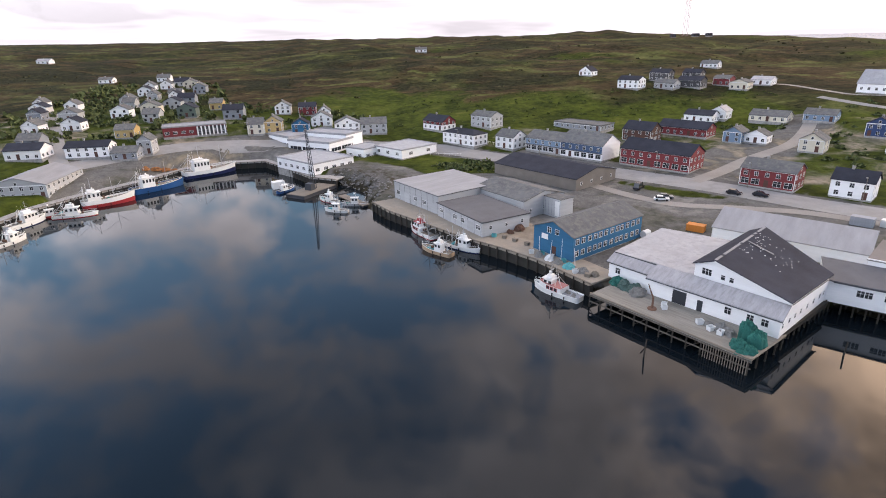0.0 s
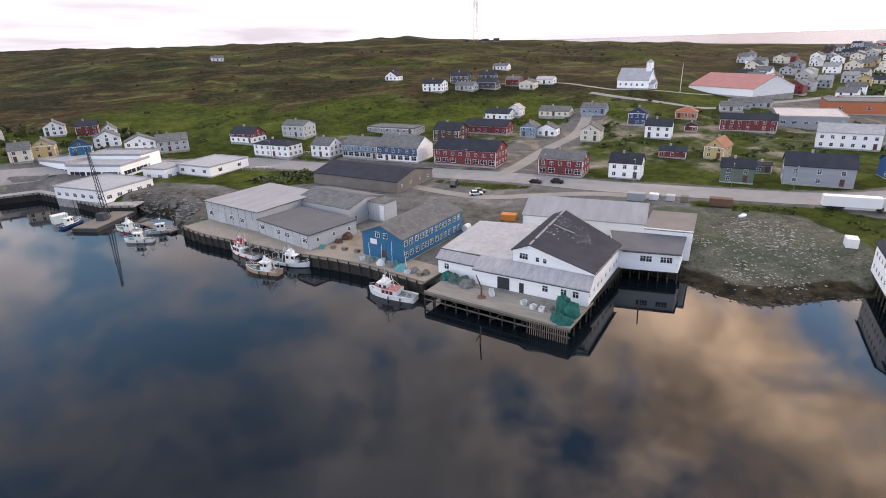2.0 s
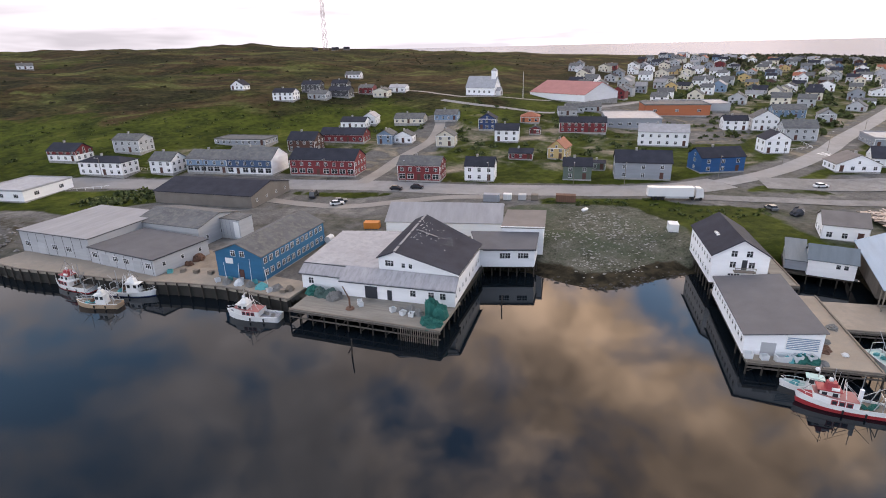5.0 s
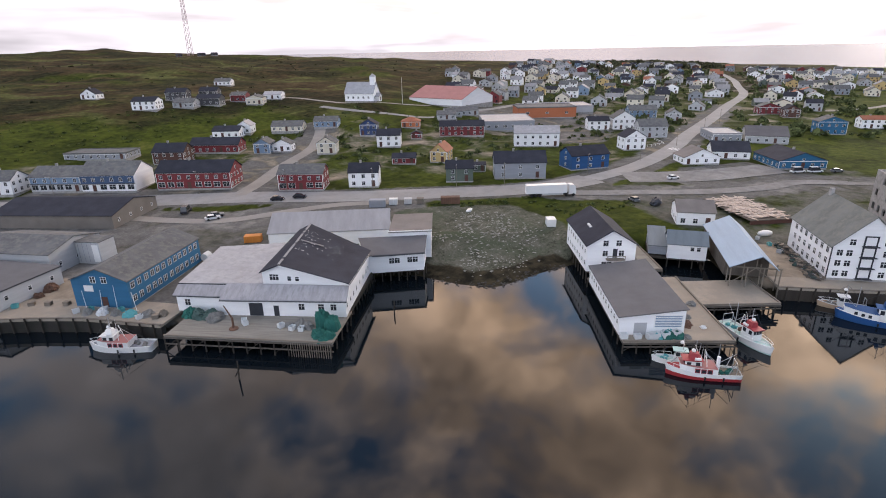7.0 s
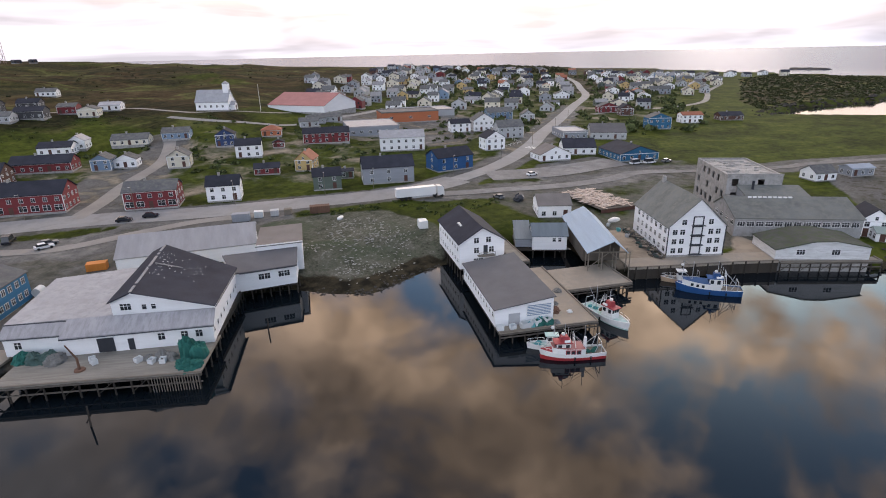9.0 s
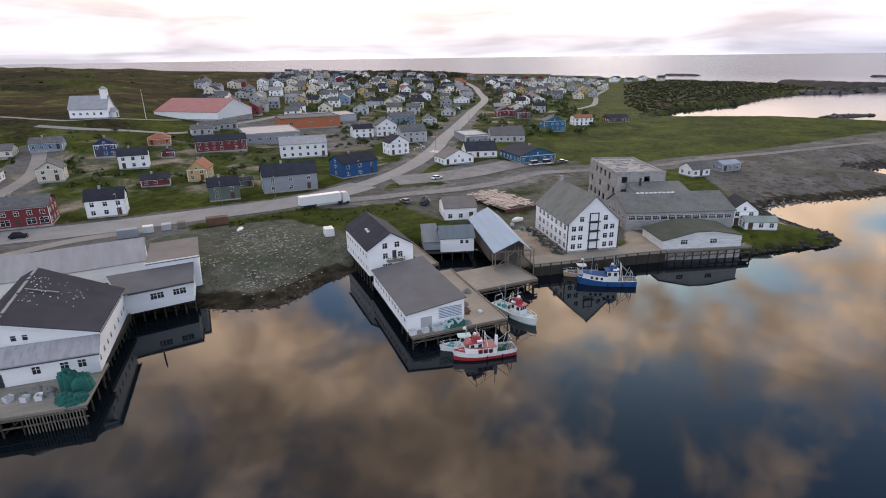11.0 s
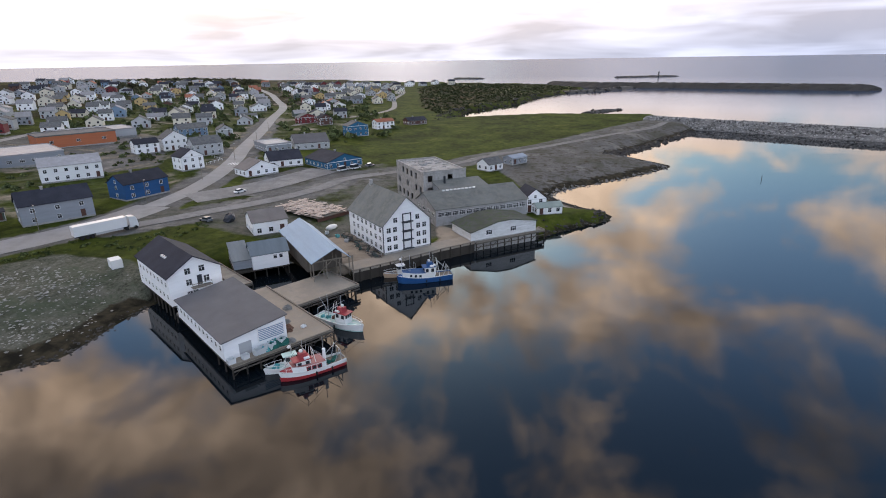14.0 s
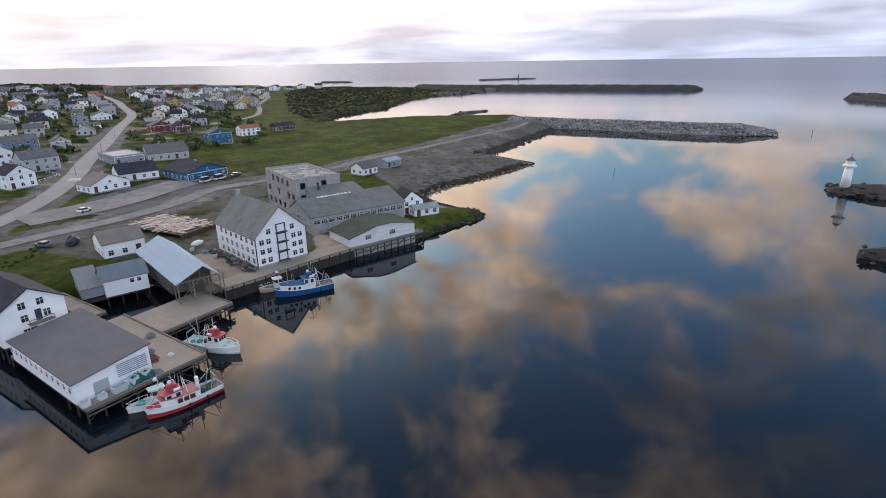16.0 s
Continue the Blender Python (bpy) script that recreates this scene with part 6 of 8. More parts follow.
# ---- the wider village ----
def wider_village():
    rng = random.Random(17)
    walls = (WHITE, WHITE, WHITE, WHITE, WHITE, CREAM, CREAM, PALEGREY, PALEGREY, PALEGREY, GREYWALL, YELLOW, CREAM, CREAM, BROWN, PALEGREY, GREEN, GREYWALL, RED, PALEBLUE)
    words = {WHITE: "white", CREAM: "cream", PALEGREY: "pale grey", GREYWALL: "grey", YELLOW: "yellow", RED: "dark red", BROWN: "dark brown", PALEBLUE: "pale blue", GREEN: "grey-green", BLUE: "blue", ORANGE: "orange"}
    roofs = (DARK, DARK, GREY, GREY, GREY, GREY, GREY, LEANROOF, LEANROOF, ORANGEROOF)
    street = ((265, 101), (298, 108), (370, 121), (445, 136), (550, 156), (640, 188), (727, 220), (836, 271))
    turn = 21.0
    c, s = math.cos(radians(turn)), math.sin(radians(turn))
    made = 0
    for i in range(0, 34):
        for j in range(-9, 12):
            a, b = 300 + i * 24 + rng.uniform(-6, 6), j * 23 + rng.uniform(-6, 6)
            x, y = c * a - s * b + 10, s * a + c * b - 30
            r, az = math.hypot(x, y), math.degrees(math.atan2(x, y))
            if not (400 < r < 1000 and 46 < az < 86) or (az > 80 and r < 600) or (r > 780 and rng.random() < 0.3) or (az < 52 and r > 620):
                continue
            here = Vector((x, y))
            road = min((here - Vector(p).lerp(Vector(q), min(1, max(0, (here - Vector(p)).dot(Vector(q) - Vector(p)) / (Vector(q) - Vector(p)).length_squared)))).length for p, q in zip(street, street[1:]))
            if road < 13 or float(shore_distance(np.array([x]), np.array([y]))[0]) < 16 or any((x - hx) ** 2 + (y - hy) ** 2 < 19 ** 2 for hx, hy in HOUSES):
                continue
            if min(abs(y - 52 - max(0, (x - 806)) * 0.15), abs(y - 52)) < 9 and x > 470:
                continue
            wall, roof, ridge = rng.choice(walls), rng.choice(roofs), rng.choice("xy")
            house(x, y, turn - 90 + rng.choice((0, 0, 0, 8, -10)), rng.uniform(8, 11.5), rng.uniform(7.5, 9.5), rng.choice((3.0, 4.6, 5.2, 5.4)), rng.uniform(2.0, 3.2), ridge, wall, roof,
                  "%s timber village house with a %s roof" % (words[wall], {DARK: "dark", GREY: "grey", LEANROOF: "pale", ORANGEROOF: "orange-red"}[roof]), far=True)
            made += 1
    return made


wider_village()
for k, (hx, hy, wall) in enumerate(((892, 214, WHITE), (950, 129, WHITE), (930, 112, WHITE), (932, 95, PALEGREY), (924, 80, CREAM), (968, 62, WHITE), (989, 38, PALEGREY), (1043, 16, WHITE), (1030, -10, CREAM), (1000, 90, GREYWALL), (1010, 60, WHITE), (794, 330, WHITE), (769, 334, PALEGREY))):
    house(hx, hy, -75 + 9 * (k % 4), 12.0, 9.0, 4.2 + k % 3, 2.8, "xy"[k % 2], wall, (DARK, GREY)[k % 2], "pale timber house on the low point by the sea", far=True)


# ---- boats ----
def tube(solid, line, r, sides=5):
    """One unbroken round rail along a line."""
    k, n = len(solid.v), len(line)
    for i, p in enumerate(line):
        way = Vector(line[min(i + 1, n - 1)]) - Vector(line[max(i - 1, 0)])
        q = way.to_track_quat("Z", "Y")
        solid.v += [tuple(Vector(p) + q @ Vector((r * math.cos(j * math.tau / sides), r * math.sin(j * math.tau / sides), 0))) for j in range(sides)]
    solid.f += [(k + i * sides + j, k + i * sides + (j + 1) % sides, k + (i + 1) * sides + (j + 1) % sides, k + (i + 1) * sides + j) for i in range(n - 1) for j in range(sides)]
    solid.f += [tuple(range(k + sides - 1, k - 1, -1)), tuple(range(k + (n - 1) * sides, k + n * sides))]


def boat(x, y, heading, length, hull, label, cabin=0.62, cabin_long=0.26, cabin_top=None, stripe=None, height=1.0, masts=1, name="fishing_boat", deck=TIMBER, wall=HULLWHITE, gallows=True, split=False, shelter=None, shelter_top=None, exhaust=False, frames=True):
    """A fishing boat afloat: heading is the bow's way; cabin: where along the boat the wheelhouse stands, 0 stern to 1 bow."""
    ob = thing(name, x * WIDEN, y * WIDEN, SEA, heading, label, "boat")
    L, B = length, length * 0.29
    free = 0.105 * L * height
    stations = 12

    def half(k):
        t = k / stations
        return B / 2 * (0.80 + 0.2 * math.sin(t * math.pi) if t < 0.55 else math.cos((t - 0.55) / 0.45 * math.pi / 2) ** 0.75 * (0.80 + 0.2 * math.sin(0.55 * math.pi)) + 0.012)

    def sheer(k):
        t = k / stations
        return free * (0.9 + 0.9 * max(0, t - 0.35) ** 1.6 + 0.12 * (1 - t) ** 2)

    def ring(z0, z1, s0, s1, inset=0.0):
        s = Solid()
        for k in range(stations + 1):
            t = k / stations
            xx = L * (t - 0.5)
            low, high = (sheer(k) * a + b for a, b in (z0, z1))
            rake = 0.06 * L * max(0, t - 0.7) / 0.3
            b0, b1 = max(half(k) * s0 - inset, 0.02), max(half(k) * s1 - inset, 0.02)
            s.v += [(xx - rake * (1 - s0), b0, low), (xx + rake * (s1 - 0.9) * 4, b1, high), (xx - rake * (1 - s0), -b0, low), (xx + rake * (s1 - 0.9) * 4, -b1, high)]
        for k in range(stations):
            a, b = 4 * k, 4 * k + 4
            s.f += [(a, b, b + 1, a + 1), (a + 2, a + 3, b + 3, b + 2)]
        s.f += [(0, 1, 3, 2), tuple(4 * stations + i for i in (0, 2, 3, 1))]
        return s

    edge = (0.42, 0.05) if split else (0, 0.22)
    low = ring((0, -0.5), edge, 0.80, 0.95 if split else 0.90)
    part("hull_bottom", low, stripe or hull, ob, smooth=True)
    part("hull", ring(edge, (1, 0.0), 0.95 if split else 0.90, 1.0), hull, ob, smooth=True)
    d = Solid()
    for k in range(stations + 1):
        d.v += [(L * (k / stations - 0.5), half(k) * 0.96, sheer(k) - 0.28 * height), (L * (k / stations - 0.5), -half(k) * 0.96, sheer(k) - 0.28 * height)]
    d.f += [(2 * k, 2 * k + 2, 2 * k + 3, 2 * k + 1) for k in range(stations)]
    part("deck", d, deck, ob)
    rail, tail = Solid(), round(stations * 0.6)
    for s in (1, -1):
        tube(rail, [(L * (k / stations - 0.5), s * half(k), sheer(k) + 0.02) for k in range(stations + 1)], 0.07)
    guard = Solid()
    for s in (1, -1):
        tube(guard, [(L * (k / stations - 0.5), s * half(k) * 0.97, sheer(k) + 0.6) for k in range(tail, stations + 1)], 0.035)
    for k in range(tail, stations, 2):
        for s in (1, -1):
            part("stanchion", Solid().rod((L * (k / stations - 0.5), s * half(k) * 0.97, sheer(k)), (L * (k / stations - 0.5), s * half(k) * 0.97, sheer(k) + 0.57), 0.03, sides=4), wall, ob)
    part("guard_rail", guard, wall, ob)
    part("bulwark_rail", rail, wall, ob)
    if shelter:
        # a covered working deck, flush with the hull's sides
        k0, k1 = round(shelter[0] * stations), round(shelter[1] * stations)
        tall = 0.085 * L
        cover = Solid()
        for k in range(k0, k1 + 1):
            xx = L * (k / stations - 0.5)
            cover.v += [(xx, half(k) * 0.985, sheer(k) - 0.1), (xx, half(k) * 0.95, sheer(k) + tall), (xx, -half(k) * 0.95, sheer(k) + tall), (xx, -half(k) * 0.985, sheer(k) - 0.1)]
        n = k1 - k0
        for k in range(n):
            a, b = 4 * k, 4 * k + 4
            cover.f += [(a, b, b + 1, a + 1), (a + 1, b + 1, b + 2, a + 2), (a + 2, b + 2, b + 3, a + 3)]
        cover.f += [(0, 1, 2, 3), (4 * n + 3, 4 * n + 2, 4 * n + 1, 4 * n)]
        deckhouse = part("shelter_deck", cover, wall, ob)
        lid = Solid()
        for k in range(k0, k1 + 1):
            xx = L * (k / stations - 0.5)
            lid.v += [(xx, half(k) * 0.96, sheer(k) + tall + 0.03), (xx, -half(k) * 0.96, sheer(k) + tall + 0.03)]
        lid.f += [(2 * k, 2 * k + 2, 2 * k + 3, 2 * k + 1) for k in range(n)]
        part("shelter_roof", lid, shelter_top or wall, ob)
        for s in (1, -1):
            for k in range(k0 + 1, min(k0 + 4, k1)):
                xx, hh = L * ((k + 0.3) / stations - 0.5), half(k)
                if frames:
                    part("window_surround", Solid().box(xx - 0.40, xx + 0.40, s * (hh * 0.955), s * (hh * 0.955 + 0.07), sheer(k) + tall * 0.02, sheer(k) + tall * 0.92), BOATRED, deckhouse)
                part("pane", Solid().box(xx - 0.27, xx + 0.27, s * (hh * 0.955 + 0.05), s * (hh * 0.955 + 0.09), sheer(k) + tall * 0.2, sheer(k) + tall * 0.75), PANE, deckhouse)
    if exhaust:
        k0 = round(stations * 0.72)
        fore = Solid()
        for k in range(k0, stations + 1):
            xx = L * (k / stations - 0.5)
            fore.v += [(xx, half(k) * 0.97, sheer(k)), (xx, 0, sheer(k) + 0.42 * half(k) + 0.25), (xx, -half(k) * 0.97, sheer(k))]
        n = stations - k0
        for k in range(n):
            a, b = 3 * k, 3 * k + 3
            fore.f += [(a, b, b + 1, a + 1), (a + 1, b + 1, b + 2, a + 2)]
        fore.f += [(0, 1, 2), (3 * n, 3 * n + 2, 3 * n + 1)]
        part("whaleback", fore, cabin_top or wall, ob, smooth=True)
        for s in (1, -1):
            part("net_davit", Solid().rod((-0.33 * L, s * B * 0.3, free), (-0.40 * L, s * B * 0.36, free + 2.4), 0.08, 0.05), STEEL, ob)
        part("exhaust", Solid().rod((-0.18 * L, 0.3, free), (-0.18 * L, 0.3, free + 2.6), 0.32, 0.28, 10), TRIM, ob)
    c0, c1 = L * (cabin - cabin_long / 2 - 0.5), L * (cabin + cabin_long / 2 - 0.5)
    cw, cz, ch = B * 0.30, free * 0.75, max(2.0, 0.19 * L)
    house_part = part("wheelhouse", Solid().box(c0, c1, -cw, cw, cz, cz + ch, 0.12), wall, ob)
    for i in range(3):
        yy = (i - 1) * cw * 0.58
        part("pane", Solid().box(c1 - 0.16, c1 - 0.03, yy - cw * 0.22, yy + cw * 0.22, cz + ch * 0.60, cz + ch * 0.88), PANE, house_part)
    count = max(2, int((c1 - c0) / 1.1))
    for s in (1, -1):
        for i in range(count):
            xx = c0 + (c1 - c0) * (i + 0.5) / count
            part("pane", Solid().box(xx - 0.32, xx + 0.32, s * (cw - 0.10), s * (cw + 0.005), cz + ch * 0.55, cz + ch * 0.88), PANE, house_part)
    part("wheelhouse_roof", Solid().box(c0 - 0.15, c1 + 0.3, -cw - 0.1, cw + 0.1, cz + ch, cz + ch + 0.12), cabin_top or wall, ob)
    if L > 9:
        part("bridge", Solid().box(c0 + 0.4, c1 - (c1 - c0) * 0.3, -cw * 0.62, cw * 0.62, cz + ch + 0.12, cz + ch + 1.1, 0.12), cabin_top or wall, ob)
    mast = Solid()
    mast.rod(((c0 + c1) / 2 - 0.3, 0, cz + ch), ((c0 + c1) / 2 - 0.3, 0, cz + ch + 0.30 * L), 0.09, 0.04)
    mast.rod(((c0 + c1) / 2 - 0.3, -0.9, cz + ch + 0.18 * L), ((c0 + c1) / 2 - 0.3, 0.9, cz + ch + 0.18 * L), 0.04, 0.04)
    part("mast", mast, STEEL, ob)
    top = ((c0 + c1) / 2 - 0.3, 0, cz + ch + 0.28 * L)
    part("forestay", Solid().rod(top, (L * 0.47, 0, sheer(stations)), 0.025, sides=4), DARKSTEEL, ob)
    part("backstay", Solid().rod(top, (-L * 0.46, 0, free + 0.3), 0.025, sides=4), DARKSTEEL, ob)
    if L > 10:
        for s in (1, -1):
            part("aerial", Solid().rod((c0 + 0.3, s * cw * 0.7, cz + ch), (c0 + 0.2, s * cw * 0.75, cz + ch + 0.22 * L), 0.035, 0.02, sides=5), TRIM, ob)
        winch = Solid().rod((c0 - 0.9 if cabin > 0.5 else c1 + 1.0, -0.6, free + 0.35), (c0 - 0.9 if cabin > 0.5 else c1 + 1.0, 0.6, free + 0.35), 0.36, sides=10)
        part("winch", winch, RUST, ob)
    if masts > 1:
        front = c0 - 0.22 * L if cabin > 0.5 else c1 + 0.25 * L
        boom = Solid().rod((front, 0, free * 0.8), (front, 0, free + 0.42 * L), 0.10, 0.05)
        boom.rod((front, 0, free + 0.1 * L), (front + (0.2 * L if cabin < 0.5 else -0.22 * L), 0.4, free + 0.30 * L), 0.06, 0.04)
        part("derrick", boom, STEEL, ob)
    if gallows:
        g = Solid()
        gx = -L * 0.42
        for s in (1, -1):
            g.rod((gx, s * B * 0.34, free * 0.6), (gx, s * B * 0.30, free + 1.8), 0.07)
        g.rod((gx, -B * 0.30, free + 1.8), (gx, B * 0.30, free + 1.8), 0.07)
        part("gallows", g, STEEL, ob)
    if L > 9:
        # trawl gantry and slung booms
        gx, gz = L * (cabin - cabin_long / 2 - 0.58), free * 0.7
        gantry = Solid()
        for s in (1, -1):
            gantry.rod((gx, s * B * 0.36, gz), (gx + 0.04 * L, s * B * 0.10, gz + 0.34 * L), 0.075, 0.055, 6)
        gantry.rod((gx + 0.03 * L, -B * 0.2, gz + 0.24 * L), (gx + 0.03 * L, B * 0.2, gz + 0.24 * L), 0.06, sides=6)
        part("gantry", gantry, wall, ob)
        for s in (1, -1):
            part("boom", Solid().rod((gx + 0.04 * L, s * B * 0.08, gz + 0.30 * L), (gx - 0.16 * L, s * B * 0.30, gz + 0.10 * L), 0.05, 0.04, 5), STEEL, ob)
            part("life_raft", Solid().rod((c0 + 0.3, s * cw * 0.9, cz + ch + 0.36), (c0 + 1.2, s * cw * 0.9, cz + ch + 0.36), 0.24, sides=9), TRIM, ob)
    rng = random.Random(int(x * 11 + y))
    dish = Solid().lump((c0 + c1) / 2, 0, cz + ch + 1.45, 0.35, 0.35, 0.3, rng, 4, 8, 0.0)
    part("radar_dome", dish, TRIM, ob, smooth=True)
    gear = Solid()
    for _ in range(4):
        gear.lump(rng.uniform(-0.40, cabin - cabin_long / 2 - 0.55) * L if cabin > 0.5 else rng.uniform(cabin + cabin_long / 2 - 0.45, 0.32) * L, rng.uniform(-B * 0.25, B * 0.25), free * 0.75 + 0.15, 0.5, 0.5, 0.35, rng)
    part("fishing_net", gear, rng.choice((NET, GREYNET, BLUEPLASTIC)), ob)
    for k in (3, 6):
        for s in (1, -1):
            part("fender", Solid().rod((L * (k / stations - 0.5), s * (half(k) + 0.12), 0.25), (L * (k / stations - 0.5), s * (half(k) + 0.12), 0.8), 0.14, sides=8), RUBBER, ob)
    return ob


boat(-120.7, 143.7, 75, 10.5, HULLWHITE, "small white fishing boat moored at the west quay", masts=2)
boat(-127.5, 160.5, 75, 13.0, HULLWHITE, "white fishing boat with a large wheelhouse", 0.6, 0.36, stripe=HULLNAVY, height=1.2)
boat(-117.6, 168.8, 17, 13.0, HULLWHITE, "low white boat with a red waterline", 0.45, 0.3, stripe=HULLRED, height=0.8)
boat(-125.5, 169.8, 40, 9.0, HULLRED, "small boat with a dark red hull", 0.4, height=0.8)
boat(-114.8, 183.1, 40, 16.5, HULLWHITE, "large white trawler with a red hull below", 0.24, 0.24, stripe=HULLRED, height=1.5, masts=2, split=True)
boat(-107.1, 202.3, 48, 19.5, HULLBLUE, "blue-hulled trawler with a white wheelhouse", 0.32, 0.24, height=1.05, masts=2)
boat(-96.5, 225.9, 42, 22.0, HULLWHITE, "large white trawler with a navy hull below", 0.34, 0.3, stripe=HULLNAVY, height=1.25, masts=2, split=True)
boat(-38.3, 179.1, -220, 9.4, HULLWHITE, "white boat with a red stripe at the small jetty", 0.45, stripe=HULLRED)
boat(-33.6, 167.2, -200, 8.4, HULLWHITE, "small white boat at the small jetty", 0.5)
boat(-28.6, 173.8, -180, 8.6, PALEGREY, "small grey boat at the small jetty", 0.5)
boat(-5.5, 143.3, 123, 12.2, HULLWHITE, "white fishing boat with a red deckhouse roof", 0.62, 0.24, BOATRED, HULLRED, masts=2, shelter=(0.4, 0.78))
boat(-1.6, 129.0, 138, 10.2, HULLWOOD, "small wooden fishing boat with a pale hull", 0.4, 0.22, masts=2)
boat(5.1, 130.9, -42, 11.0, HULLWHITE, "white fishing boat with a navy hull below", 0.55, 0.28, stripe=HULLNAVY, masts=2)
boat(23.6, 103.4, 133, 11.6, HULLWHITE, "white fishing boat with red-framed windows moored at the quay", 0.66, 0.2, HULLWHITE, masts=1, deck=GREYWALL, shelter=(0.34, 0.80), shelter_top=PINKROOF, gallows=False)
boat(83.6, 23.8, 123, 11.2, HULLWHITE, "white fishing boat with red deckhouse and red lower hull", 0.66, 0.24, BOATRED, HULLRED, masts=2, split=True, height=1.1, shelter=(0.30, 0.84), shelter_top=PINKROOF, exhaust=True)
boat(84.6, 28.4, 118, 7.6, HULLWHITE, "small white boat with a pale green deck beside the pier", 0.42, 0.26, HULLTEAL, masts=1, deck=HULLTEAL)
boat(100.3, 22.2, -122, 11.6, HULLWHITE, "white and green fishing boat with a red deckhouse roof", 0.58, 0.24, BOATRED, HULLTEAL, masts=2, deck=HULLTEAL)
boat(122.6, 6.3, 104, 13.0, HULLBLUE, "blue-hulled fishing boat with a white wheelhouse", 0.42, 0.2, masts=2, split=False, shelter=(0.5, 0.88), shelter_top=HULLBLUE, exhaust=True, frames=False, cabin_top=HULLBLUE)
boat(126.0, 12.2, 110, 8.5, HULLWOOD, "old grey wooden boat beside the quay", 0.5, 0.2, masts=1)


# ---- vehicles ----
def car(x, y, rot, paint, label, name="car", van=False):
    z = ground(x, y) + 0.12
    ob = thing(name, x, y, z, rot, label, "car")
    L, W, H = (5.2, 1.95, 2.2) if van else (4.4, 1.8, 1.45)
    body = Solid().extrude([(-L / 2, 0.32), (L / 2, 0.32), (L / 2, 0.72), (L / 2 - 0.25, 0.86), (-L / 2 + 0.1, 0.9), (-L / 2, 0.75)], -W / 2, W / 2, "y")
    part("body", body, paint, ob)
    c0, c1 = (-L / 2 + 0.1, L / 2 - 1.0) if van else (-L / 2 + 0.45, L / 2 - 1.15)
    part("cabin", Solid().extrude([(c0, 0.86), (c1, 0.86), (c1 - 0.75, H), (c0 + 0.4, H)], -W / 2 + 0.1, W / 2 - 0.1, "y"), PANE, ob)
    part("roof", Solid().box(c0 + 0.38, c1 - 0.72, -W / 2 + 0.09, W / 2 - 0.09, H - 0.02, H + 0.04), paint, ob)
    wheel = Solid().rod((0, -0.1, 0), (0, 0.1, 0), 0.33, sides=12).mesh("wheel", RUBBER)
    for sx in (-L / 2 + 0.8, L / 2 - 0.8):
        for sy in (-W / 2 + 0.06, W / 2 - 0.06):
            wh = new("wheel", wheel)
            wh.parent, wh.location = ob, (sx, sy, 0.33)
    for sy in (-0.6, 0.6):
        part("headlight", Solid().box(L / 2 - 0.06, L / 2 + 0.01, sy - 0.18, sy + 0.18, 0.6, 0.74), TRIM, ob)
    return ob


CARDARK = mat("dark_car_paint", (0.02, 0.022, 0.03), 0.25, var=0.05)
CARWHITE = mat("white_car_paint", (0.7, 0.7, 0.7), 0.3, var=0.05)
CARGREY = mat("grey_car_paint", (0.16, 0.17, 0.18), 0.3, 0.3, var=0.05)
car(89.5, 161.5, -47, CARDARK, "dark car parked beside the road")
car(96.0, 158.5, -47, CARDARK, "dark car parked beside the road")
car(66.0, 158.0, -15, CARWHITE, "white car parked on the gravel track")
car(68.0, 160.0, -15, CARGREY, "grey car parked on the gravel track")
car(64.0, 172.0, 50, CARDARK, "dark van parked behind the quay", "van", True)
car(201.0, 76.5, -30, CARWHITE, "white pickup parked on the yard")
car(164.0, 74.0, 60, CARGREY, "small grey vehicle on the gravel yard")
car(241.0, 45.6, -40, CARWHITE, "white van beside the blue building", "van", True)
car(245.4, 40.8, -40, CARWHITE, "white camper van beside the blue building", "van", True)
car(251.6, 35.0, -40, CARGREY, "grey car beside the blue building")
car(121.0, 190.0, 43, CARDARK, "dark car beside the red building")


def lorry():
    x, y = 144.6, 101.4
    ob = thing("lorry", x, y, ground(150, 96) + 0.14, -41.5, "white articulated lorry with a long box trailer", "truck")
    part("trailer", Solid().box(0, 13.4, 0, 2.55, 1.2, 4.0), CARWHITE, ob)
    part("chassis", Solid().box(0.2, 16.3, 0.7, 1.85, 0.7, 1.18), DARKSTEEL, ob)
    cab = part("cab", Solid().extrude([(14.1, 0.7), (16.4, 0.7), (16.4, 1.7), (16.1, 3.3), (15.6, 3.8), (14.1, 3.9)], 0.05, 2.5, "y"), CARWHITE, ob)
    part("windscreen", Solid().extrude([(16.42, 1.8), (16.44, 1.8), (16.18, 3.1), (16.15, 3.1)], 0.2, 2.35, "y"), PANE, cab)
    wheel = Solid().rod((0, -0.2, 0), (0, 0.2, 0), 0.5, sides=14).mesh("wheel", RUBBER)
    for xx in (1.8, 3.1, 4.4, 13.2, 15.6):
        for yy in (0.25, 2.3):
            w = new("wheel", wheel)
            w.parent, w.location = ob, (xx, yy, 0.5)
    part("side_skirt", Solid().box(5.2, 12.2, 0.04, 0.1, 0.6, 1.19), PALEGREY, ob)


lorry()


